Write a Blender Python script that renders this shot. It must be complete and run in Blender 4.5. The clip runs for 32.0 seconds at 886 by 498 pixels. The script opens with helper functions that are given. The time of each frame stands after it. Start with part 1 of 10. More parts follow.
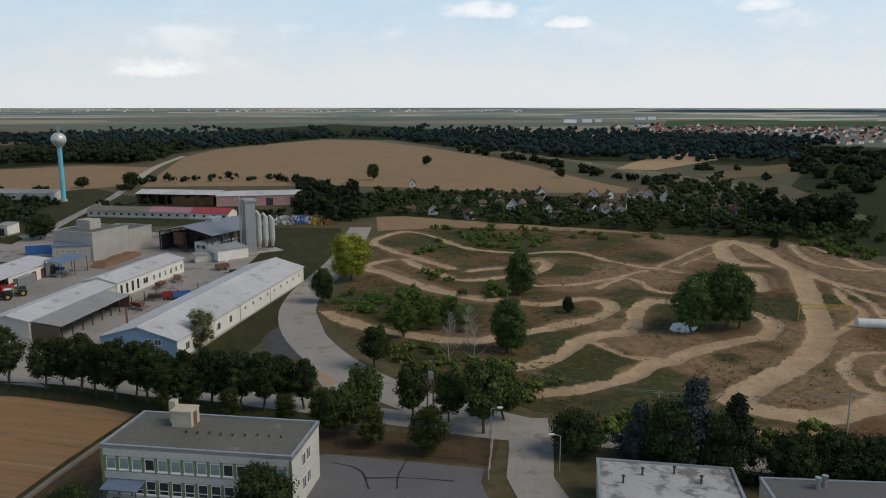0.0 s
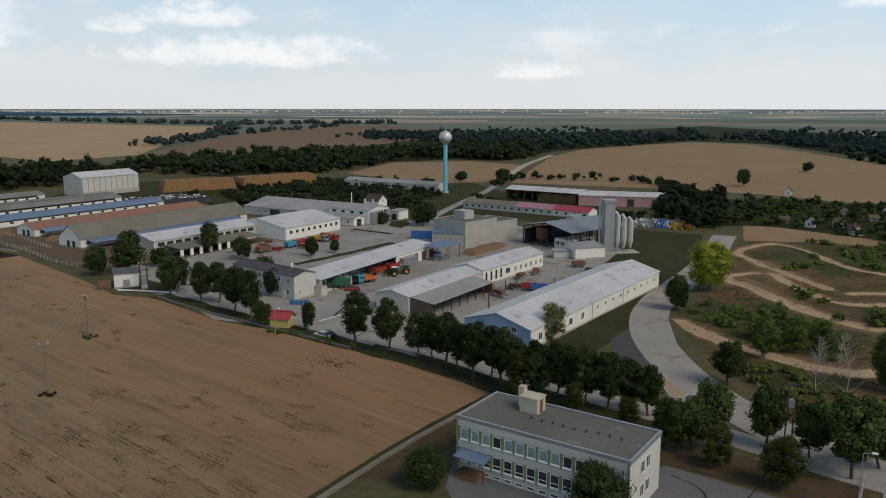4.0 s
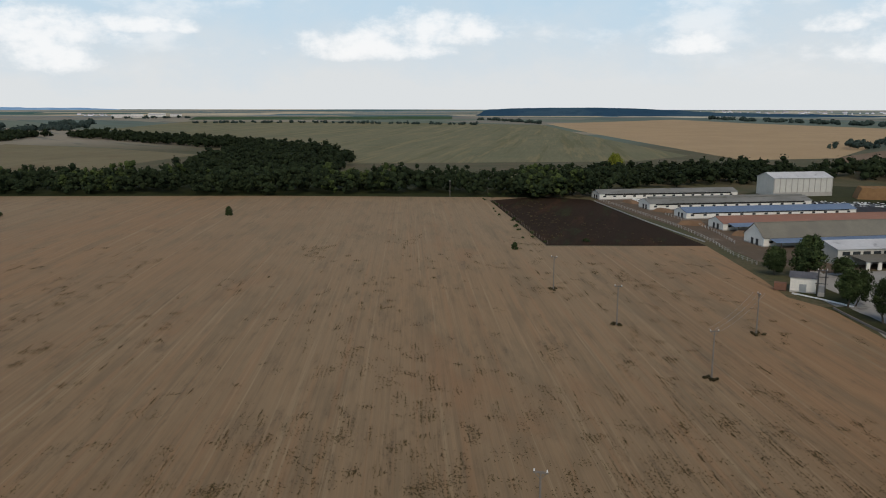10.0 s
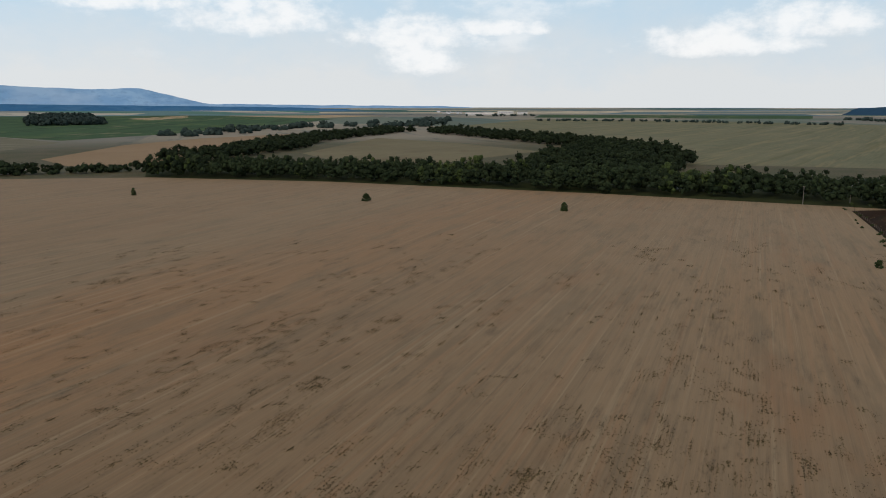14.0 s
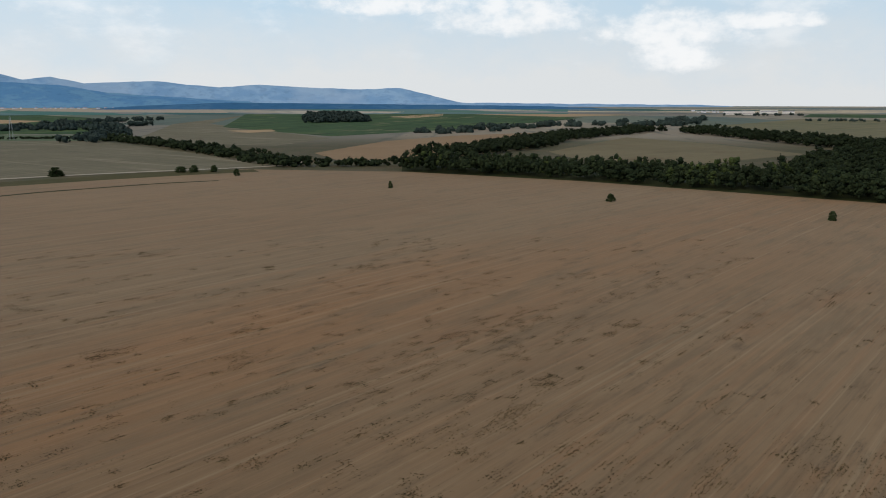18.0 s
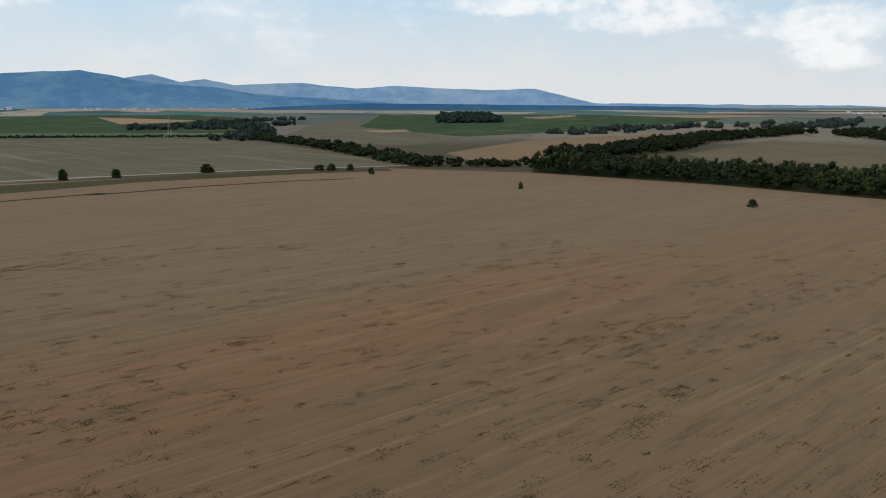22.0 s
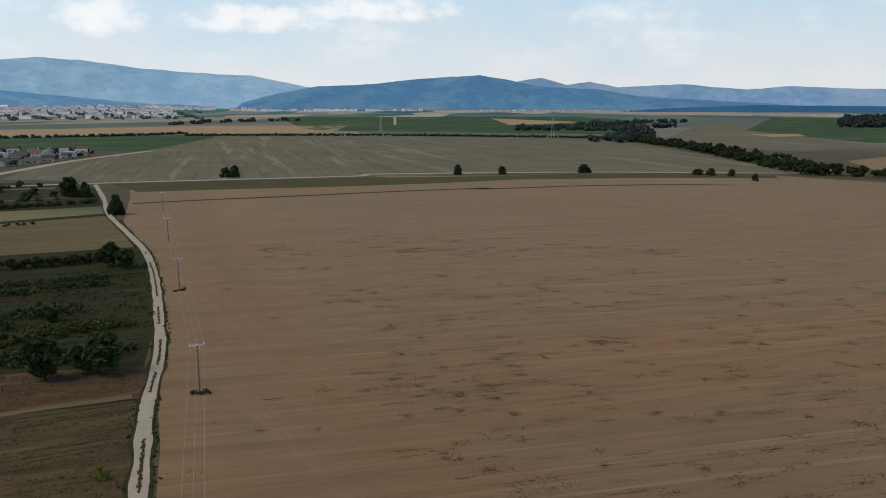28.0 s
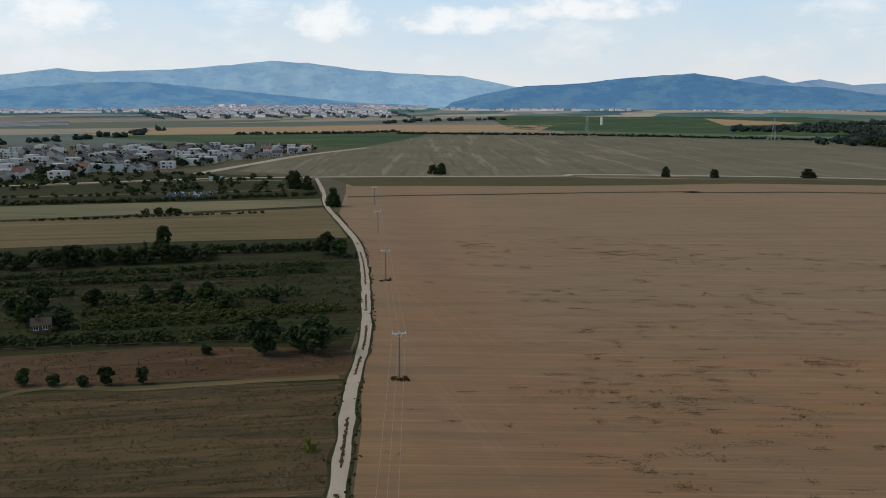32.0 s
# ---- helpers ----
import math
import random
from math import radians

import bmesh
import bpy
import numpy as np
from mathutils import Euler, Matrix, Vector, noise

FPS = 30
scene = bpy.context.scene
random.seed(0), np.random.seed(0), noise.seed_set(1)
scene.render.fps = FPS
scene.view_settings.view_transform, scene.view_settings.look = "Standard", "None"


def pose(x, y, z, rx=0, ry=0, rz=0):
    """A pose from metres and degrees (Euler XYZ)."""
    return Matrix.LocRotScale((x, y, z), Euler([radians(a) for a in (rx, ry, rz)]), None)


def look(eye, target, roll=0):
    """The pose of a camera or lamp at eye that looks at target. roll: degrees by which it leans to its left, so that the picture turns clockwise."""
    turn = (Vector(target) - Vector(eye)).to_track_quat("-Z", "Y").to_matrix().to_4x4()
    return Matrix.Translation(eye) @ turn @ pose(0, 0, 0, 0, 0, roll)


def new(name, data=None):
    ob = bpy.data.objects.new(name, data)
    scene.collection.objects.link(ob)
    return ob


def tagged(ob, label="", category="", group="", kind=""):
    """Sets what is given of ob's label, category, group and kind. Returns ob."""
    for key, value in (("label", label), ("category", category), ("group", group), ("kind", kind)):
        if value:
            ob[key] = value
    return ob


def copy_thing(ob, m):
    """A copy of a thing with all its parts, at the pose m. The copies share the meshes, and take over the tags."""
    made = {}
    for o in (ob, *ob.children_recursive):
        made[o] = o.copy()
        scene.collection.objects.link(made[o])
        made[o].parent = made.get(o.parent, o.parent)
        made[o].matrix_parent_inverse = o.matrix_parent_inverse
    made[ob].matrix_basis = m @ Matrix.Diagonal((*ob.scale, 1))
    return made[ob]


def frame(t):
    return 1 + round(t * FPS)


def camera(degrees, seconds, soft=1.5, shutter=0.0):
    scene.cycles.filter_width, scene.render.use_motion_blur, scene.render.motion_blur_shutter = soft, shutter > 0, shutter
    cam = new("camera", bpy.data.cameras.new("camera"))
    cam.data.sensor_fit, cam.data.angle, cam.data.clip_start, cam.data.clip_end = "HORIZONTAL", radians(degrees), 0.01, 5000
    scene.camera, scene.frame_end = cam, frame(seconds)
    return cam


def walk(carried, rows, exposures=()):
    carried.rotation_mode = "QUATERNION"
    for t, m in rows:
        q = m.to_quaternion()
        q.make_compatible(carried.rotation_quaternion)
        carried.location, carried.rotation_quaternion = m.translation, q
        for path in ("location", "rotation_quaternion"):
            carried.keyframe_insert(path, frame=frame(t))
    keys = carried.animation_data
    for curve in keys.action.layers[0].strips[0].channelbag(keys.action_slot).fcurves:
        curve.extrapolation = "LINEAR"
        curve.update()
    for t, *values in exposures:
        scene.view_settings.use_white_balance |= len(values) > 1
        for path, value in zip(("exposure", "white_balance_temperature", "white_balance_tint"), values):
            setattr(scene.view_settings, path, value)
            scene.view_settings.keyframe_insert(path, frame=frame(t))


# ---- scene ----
cam = camera(59.52, 32.0, soft=1.0)
PATH = [
    (0.0, pose(0, 0, 50, 79.490, -0.008, -0.000)),
    (0.5, pose(0, 0, 50, 79.513, -0.011, 6.556)),
    (1.0, pose(0, 0, 50, 79.551, -0.039, 10.066)),
    (1.5, pose(0, 0, 50, 79.575, -0.026, 10.975)),
    (2.0, pose(0, 0, 50, 79.576, -0.010, 12.686)),
    (2.5, pose(0, 0, 50, 79.577, -0.007, 15.324)),
    (4.5, pose(0, 0, 50, 79.560, -0.035, 30.789)),
    (5.0, pose(0, 0, 50, 79.557, -0.032, 35.391)),
    (5.5, pose(0, 0, 50, 79.566, -0.052, 39.875)),
    (6.0, pose(0, 0, 50, 79.577, -0.043, 44.221)),
    (6.5, pose(0, 0, 50, 79.585, -0.034, 48.536)),
    (7.0, pose(0, 0, 50, 79.575, -0.058, 52.596)),
    (7.5, pose(0, 0, 50, 79.573, -0.091, 56.572)),
    (8.0, pose(0, 0, 50, 79.586, -0.099, 60.412)),
    (8.5, pose(0, 0, 50, 79.592, -0.063, 64.186)),
    (9.0, pose(0, 0, 50, 79.606, -0.074, 67.961)),
    (9.5, pose(0, 0, 50, 79.619, -0.085, 71.457)),
    (10.0, pose(0, 0, 50, 79.605, -0.064, 74.555)),
    (10.5, pose(0, 0, 50, 79.598, -0.113, 77.587)),
    (11.0, pose(0, 0, 50, 79.577, -0.099, 80.534)),
    (11.5, pose(0, 0, 50, 79.565, -0.118, 83.151)),
    (12.0, pose(0, 0, 50, 79.527, -0.098, 85.676)),
    (12.5, pose(0, 0, 50, 79.527, -0.078, 88.471)),
    (13.0, pose(0, 0, 50, 79.482, -0.014, 92.219)),
    (13.5, pose(0, 0, 50, 79.502, -0.079, 95.868)),
    (14.0, pose(0, 0, 50, 79.463, -0.055, 99.074)),
    (14.5, pose(0, 0, 50, 79.432, -0.079, 101.833)),
    (16.5, pose(0, 0, 50, 79.333, -0.043, 112.008)),
    (17.0, pose(0, 0, 50, 79.353, -0.045, 114.433)),
    (17.5, pose(0, 0, 50, 79.374, -0.051, 115.973)),
    (18.0, pose(0, 0, 50, 79.360, -0.011, 117.024)),
    (18.5, pose(0, 0, 50, 79.353, -0.025, 118.012)),
    (19.0, pose(0, 0, 50, 79.340, -0.012, 119.152)),
    (19.5, pose(0, 0, 50, 79.330, 0.001, 120.321)),
    (20.0, pose(0, 0, 50, 79.341, -0.008, 121.483)),
    (20.5, pose(0, 0, 50, 79.358, -0.027, 122.605)),
    (21.0, pose(0, 0, 50, 79.359, -0.019, 123.787)),
    (21.5, pose(0, 0, 50, 79.375, -0.011, 125.024)),
    (22.0, pose(0, 0, 50, 79.406, -0.004, 126.649)),
    (22.5, pose(0, 0, 50, 79.421, -0.015, 128.366)),
    (23.0, pose(0, 0, 50, 79.446, -0.006, 130.470)),
    (23.5, pose(0, 0, 50, 79.471, 0.004, 132.861)),
    (24.0, pose(0, 0, 50, 79.512, 0.009, 135.222)),
    (24.5, pose(0, 0, 50, 79.524, 0.019, 137.592)),
    (25.0, pose(0, 0, 50, 79.522, 0.036, 139.961)),
    (25.5, pose(0, 0, 50, 79.541, 0.022, 142.326)),
    (27.5, pose(0, 0, 50, 79.561, 0.024, 151.576)),
    (28.0, pose(0, 0, 50, 79.551, 0.022, 153.873)),
    (28.5, pose(0, 0, 50, 79.552, 0.026, 156.142)),
    (29.0, pose(0, 0, 50, 79.560, 0.013, 158.393)),
    (29.5, pose(0, 0, 50, 79.559, 0.036, 160.600)),
    (30.0, pose(0, 0, 50, 79.566, 0.035, 162.671)),
    (30.5, pose(0, 0, 50, 79.549, 0.019, 164.380)),
    (31.0, pose(0, 0, 50, 79.544, 0.027, 165.837)),
    (31.5, pose(0, 0, 50, 79.543, 0.013, 167.325)),
    (32.0, pose(0, 0, 50, 79.523, 0.006, 168.798)),
]

walk(cam, PATH)

# ---- light ----
SUN_AZ, SUN_EL = -105.0, 46.0  # degrees, counted anticlockwise from +y
world = bpy.data.worlds.new("sky")
scene.world = world
world.use_nodes = True
wn, wl = world.node_tree.nodes, world.node_tree.links
wn.clear()
w_out = wn.new("ShaderNodeOutputWorld")
w_bg = wn.new("ShaderNodeBackground")
w_sky = wn.new("ShaderNodeTexSky")
w_sky.sky_type = "NISHITA"
w_sky.sun_disc = False
w_sky.sun_elevation = radians(SUN_EL)
w_sky.sun_rotation = radians(-SUN_AZ)
w_sky.altitude = 200
w_sky.air_density, w_sky.dust_density, w_sky.ozone_density = 1.0, 1.2, 1.0
w_bg.inputs["Strength"].default_value = 0.085
wl.new(w_bg.outputs[0], w_out.inputs[0])


def wmath(op, a, b=None, c=None):
    n = wn.new("ShaderNodeMath")
    n.operation = op
    for i, v in enumerate((a, b, c)):
        if v is None:
            continue
        if isinstance(v, (int, float)):
            n.inputs[i].default_value = v
        else:
            wl.new(v, n.inputs[i])
    return n.outputs[0]


# clouds: the direction as azimuth and elevation in degrees, roughened, then soft ellipses
w_tc = wn.new("ShaderNodeTexCoord")
w_sep = wn.new("ShaderNodeSeparateXYZ")
wl.new(w_tc.outputs["Generated"], w_sep.inputs[0])
w_az = wmath("MULTIPLY", wmath("ARCTAN2", wmath("MULTIPLY", w_sep.outputs[0], -1), w_sep.outputs[1]), 57.2958)
w_el = wmath("MULTIPLY", wmath("ARCSINE", w_sep.outputs[2]), 57.2958)
w_map = wn.new("ShaderNodeMapping")
wl.new(w_tc.outputs["Generated"], w_map.inputs[0])
w_map.inputs["Scale"].default_value = (1, 1, 1.7)


def wnoise(scale, detail, rough):
    n = wn.new("ShaderNodeTexNoise")
    n.inputs["Scale"].default_value, n.inputs["Detail"].default_value, n.inputs["Roughness"].default_value = scale, detail, rough
    wl.new(w_map.outputs[0], n.inputs["Vector"])
    return n.outputs["Fac"]


CLOUDS = [  # azimuth, elevation, half width, half height in degrees
    (-2.5, 6.4, 2.5, 0.7), (-9.1, 5.6, 1.4, 0.5), (-21.5, 6.4, 1.4, 0.6), (19.9, 2.3, 2.5, 0.9), (43.6, 5.8, 3.1, 1.2), (48.6, 5.1, 1.6, 0.8),
    (40.3, 3.4, 7.9, 1.4), (57.3, 4, 2.5, 1.1), (72.7, 5.1, 1.7, 1.1), (75.8, 5, 4.6, 1.4), (80.1, 3.9, 5, 1.2), (95, 5.2, 3.3, 0.8),
    (112.1, 5.8, 4.6, 2.1), (101.4, 4.6, 3.3, 1.4), (100.9, 3, 2.5, 1.7), (120.9, 6.7, 4.6, 1.2), (113.3, 5.7, 2.5, 1.9), (101.3, 4.6, 4.6, 1.5),
    (159.1, 6.4, 5, 1.2), (166.9, 5.6, 4.6, 1.2), (-165.9, 5.6, 2.5, 1.7), (176.9, 5.4, 2.5, 1.7),
]
w_n1, w_n2 = wnoise(30, 9, 0.6), wnoise(9, 6, 0.62)
w_cloud = None
for az, el, wide, high in CLOUDS:
    dx = wmath("DIVIDE", wmath("SUBTRACT", w_az, az), 1.25 * wide)
    dy = wmath("DIVIDE", wmath("SUBTRACT", w_el, el), 1.3 * high)
    low = wmath("MULTIPLY", wmath("MINIMUM", dy, 0), 1.4)
    d = wmath("ADD", wmath("MULTIPLY", dx, dx), wmath("MULTIPLY", wmath("ADD", dy, low), wmath("ADD", dy, low)))
    one = wmath("SUBTRACT", 1.0, d)
    w_cloud = one if w_cloud is None else wmath("MAXIMUM", w_cloud, one)
w_lump = wmath("ADD", w_cloud, wmath("MULTIPLY_ADD", w_n1, 3.2, -1.5))
w_mask = wn.new("ShaderNodeMapRange")
w_mask.interpolation_type = "SMOOTHSTEP"
wl.new(w_lump, w_mask.inputs["Value"])
w_mask.inputs["From Min"].default_value, w_mask.inputs["From Max"].default_value = -0.1, 1.35
w_mask.inputs["To Max"].default_value = 0.78
# thin broken cloud between the heaps
w_map2 = wn.new("ShaderNodeMapping")
wl.new(w_tc.outputs["Generated"], w_map2.inputs[0])
w_map2.inputs["Scale"].default_value = (1, 1, 2.3)
w_n3 = wn.new("ShaderNodeTexNoise")
w_n3.inputs["Scale"].default_value, w_n3.inputs["Detail"].default_value, w_n3.inputs["Roughness"].default_value = 6.0, 9, 0.6
wl.new(w_map2.outputs[0], w_n3.inputs["Vector"])
w_thin = wn.new("ShaderNodeMapRange")
w_thin.interpolation_type = "SMOOTHSTEP"
wl.new(w_n3.outputs["Fac"], w_thin.inputs["Value"])
w_thin.inputs["From Min"].default_value, w_thin.inputs["From Max"].default_value, w_thin.inputs["To Max"].default_value = 0.52, 0.7, 0.5
w_gate = wn.new("ShaderNodeMapRange")
w_gate.interpolation_type = "SMOOTHSTEP"
wl.new(w_el, w_gate.inputs["Value"])
w_gate.inputs["From Min"].default_value, w_gate.inputs["From Max"].default_value = 1.0, 5.5
w_cover = wmath("MAXIMUM", w_mask.outputs[0], wmath("MULTIPLY", w_thin.outputs[0], w_gate.outputs[0]))
# hazy lower sky: white at the horizon, pale blue above it, the clear sky overhead
w_low = wn.new("ShaderNodeMapRange")
wl.new(wmath("ADD", w_el, wmath("MULTIPLY_ADD", w_n2, 7, -3.5)), w_low.inputs["Value"])
w_low.inputs["From Min"].default_value, w_low.inputs["From Max"].default_value = 1.5, 9.0
w_haze = wn.new("ShaderNodeMixRGB")
wl.new(w_low.outputs[0], w_haze.inputs[0])
w_haze.inputs[1].default_value = (9.05, 9.4, 9.6, 1)
w_haze.inputs[2].default_value = (6.1, 8.4, 10.3, 1)
w_veil = wn.new("ShaderNodeMapRange")
w_veil.interpolation_type = "SMOOTHSTEP"
wl.new(w_el, w_veil.inputs["Value"])
w_veil.inputs["From Min"].default_value, w_veil.inputs["From Max"].default_value = 34.0, 10.0
w_mix1, w_mix2 = wn.new("ShaderNodeMixRGB"), wn.new("ShaderNodeMixRGB")
wl.new(w_veil.outputs[0], w_mix1.inputs[0])
wl.new(w_sky.outputs[0], w_mix1.inputs[1])
# the haze is a little brighter towards the sun
w_glow = wmath("MULTIPLY_ADD", wmath("COSINE", wmath("MULTIPLY", wmath("SUBTRACT", w_az, -105), 0.0174533)), 0.055, 0.985)
w_scaled = wn.new("ShaderNodeVectorMath")
w_scaled.operation = "SCALE"
wl.new(w_haze.outputs[0], w_scaled.inputs[0])
wl.new(w_glow, w_scaled.inputs["Scale"])
wl.new(w_scaled.outputs[0], w_mix1.inputs[2])
wl.new(w_cover, w_mix2.inputs[0])
wl.new(w_mix1.outputs[0], w_mix2.inputs[1])
w_mix2.inputs[2].default_value = (11.7, 11.65, 11.6, 1)
wl.new(w_mix2.outputs[0], w_bg.inputs["Color"])

sun = new("sun", bpy.data.lights.new("sun", "SUN"))
sun.data.energy, sun.data.angle, sun.data.color = 1.7, radians(30), (1, 0.87, 0.7)
sun.matrix_world = look((0, 0, 0), (math.sin(radians(SUN_AZ)) * math.cos(radians(SUN_EL)), -math.cos(radians(SUN_AZ)) * math.cos(radians(SUN_EL)), -math.sin(radians(SUN_EL))))
scene.view_settings.exposure = 0.0


# ---- materials ----
def material(name, rough=0.85, metal=0.0):
    m = bpy.data.materials.new(name)
    m.use_nodes = True
    b = m.node_tree.nodes["Principled BSDF"]
    b.inputs["Roughness"].default_value, b.inputs["Metallic"].default_value = rough, metal
    b.inputs["Specular IOR Level"].default_value = 0.25
    return m, m.node_tree.nodes, m.node_tree.links, b


def tex(nodes, links, kind, vec, scale, detail=4.0, rough=0.55, out="Fac"):
    n = nodes.new(kind)
    n.inputs["Scale"].default_value = scale
    if kind == "ShaderNodeTexNoise":
        n.inputs["Detail"].default_value, n.inputs["Roughness"].default_value = detail, rough
    if vec is not None:
        links.new(vec, n.inputs["Vector"])
    return n.outputs[out]


def mapped(nodes, links, rot=0.0, scale=(1, 1, 1), world_space=False):
    if world_space:
        src = nodes.new("ShaderNodeNewGeometry").outputs["Position"]
    else:
        src = nodes.new("ShaderNodeTexCoord").outputs["Object"]
    mp = nodes.new("ShaderNodeMapping")
    mp.vector_type = "TEXTURE"
    mp.inputs["Rotation"].default_value = (0, 0, radians(rot))
    mp.inputs["Scale"].default_value = tuple(1 / q for q in scale)
    links.new(src, mp.inputs["Vector"])
    return mp.outputs[0]


def span(nodes, links, value, lo, hi, to0=0.0, to1=1.0):
    n = nodes.new("ShaderNodeMapRange")
    n.interpolation_type = "SMOOTHSTEP"
    links.new(value, n.inputs["Value"])
    n.inputs["From Min"].default_value, n.inputs["From Max"].default_value = lo, hi
    n.inputs["To Min"].default_value, n.inputs["To Max"].default_value = to0, to1
    return n.outputs[0]


def blend(nodes, links, fac, a, b, mode="MIX"):
    n = nodes.new("ShaderNodeMixRGB")
    n.blend_type = mode
    for i, v in enumerate((fac, a, b)):
        if isinstance(v, (int, float)):
            n.inputs[i].default_value = v if i == 0 else (v, v, v, 1)
        elif isinstance(v, tuple):
            n.inputs[i].default_value = (*v, 1)
        else:
            links.new(v, n.inputs[i])
    return n.outputs[0]


def times(nodes, links, a, b):
    n = nodes.new("ShaderNodeMath")
    n.operation = "MULTIPLY"
    for i, v in enumerate((a, b)):
        if isinstance(v, (int, float)):
            n.inputs[i].default_value = v
        else:
            links.new(v, n.inputs[i])
    return n.outputs[0]


def relief(nodes, links, b, height, strength, distance):
    n = nodes.new("ShaderNodeBump")
    n.inputs["Strength"].default_value, n.inputs["Distance"].default_value = strength, distance
    links.new(height, n.inputs["Height"])
    links.new(n.outputs[0], b.inputs["Normal"])


def plain(name, c1, c2, coarse, fine, rough=0.85, metal=0.0, stain=None, stain_at=0.6, bump=0.3, world_space=False, vary=0.0, stretch=(1, 1, 1)):
    """A surface of two tints: coarse patches, fine grain, optional stains; sizes in features a metre."""
    m, n, l, b = material(name, rough, metal)
    v = mapped(n, l, 0, stretch, world_space)
    big, small = tex(n, l, "ShaderNodeTexNoise", v, coarse, 5), tex(n, l, "ShaderNodeTexNoise", v, fine, 3)
    col = blend(n, l, span(n, l, big, 0.3, 0.7), c1, c2)
    col = blend(n, l, span(n, l, small, 0.25, 0.75, 0.0, 0.55), col, tuple(0.72 * x for x in c1), "MIX")
    if stain:
        s = tex(n, l, "ShaderNodeTexNoise", v, coarse * 2.3, 6, 0.65)
        col = blend(n, l, span(n, l, s, stain_at, stain_at + 0.13, 0, 0.8), col, stain)
    if vary:
        r = n.new("ShaderNodeObjectInfo").outputs["Random"]
        col = blend(n, l, 1.0, col, blend(n, l, r, 1 - vary, 1 + vary), "MULTIPLY")
    l.new(col, b.inputs["Base Color"])
    relief(n, l, b, small, bump, 0.3 / fine)
    return m


def leafy(name, c1, c2, light=0.12, vary=0.22):
    """Foliage: tint by leaf island and by tree."""
    m, n, l, b = material(name, 0.9)
    b.inputs["Specular IOR Level"].default_value = 0.08
    r = n.new("ShaderNodeNewGeometry").outputs["Random Per Island"]
    col = blend(n, l, r, c1, c2)
    o = n.new("ShaderNodeObjectInfo").outputs["Random"]
    col = blend(n, l, 1.0, col, blend(n, l, o, 1 - vary, 1 + vary), "MULTIPLY")
    v = mapped(n, l, 0, (1, 1, 1), True)
    col = blend(n, l, span(n, l, tex(n, l, "ShaderNodeTexNoise", v, 0.05, 3), 0.35, 0.65, 0, 0.5), col, tuple(0.6 * x for x in c1))
    mottle = span(n, l, tex(n, l, "ShaderNodeTexNoise", v, 0.55, 4, 0.7), 0.36, 0.66, 0.7, 1.25)
    col = blend(n, l, 1.0, col, mottle, "MULTIPLY")
    l.new(col, b.inputs["Base Color"])
    b.inputs["Transmission Weight"].default_value = 0.0
    b.inputs["Subsurface Weight"].default_value = 0.0
    return m


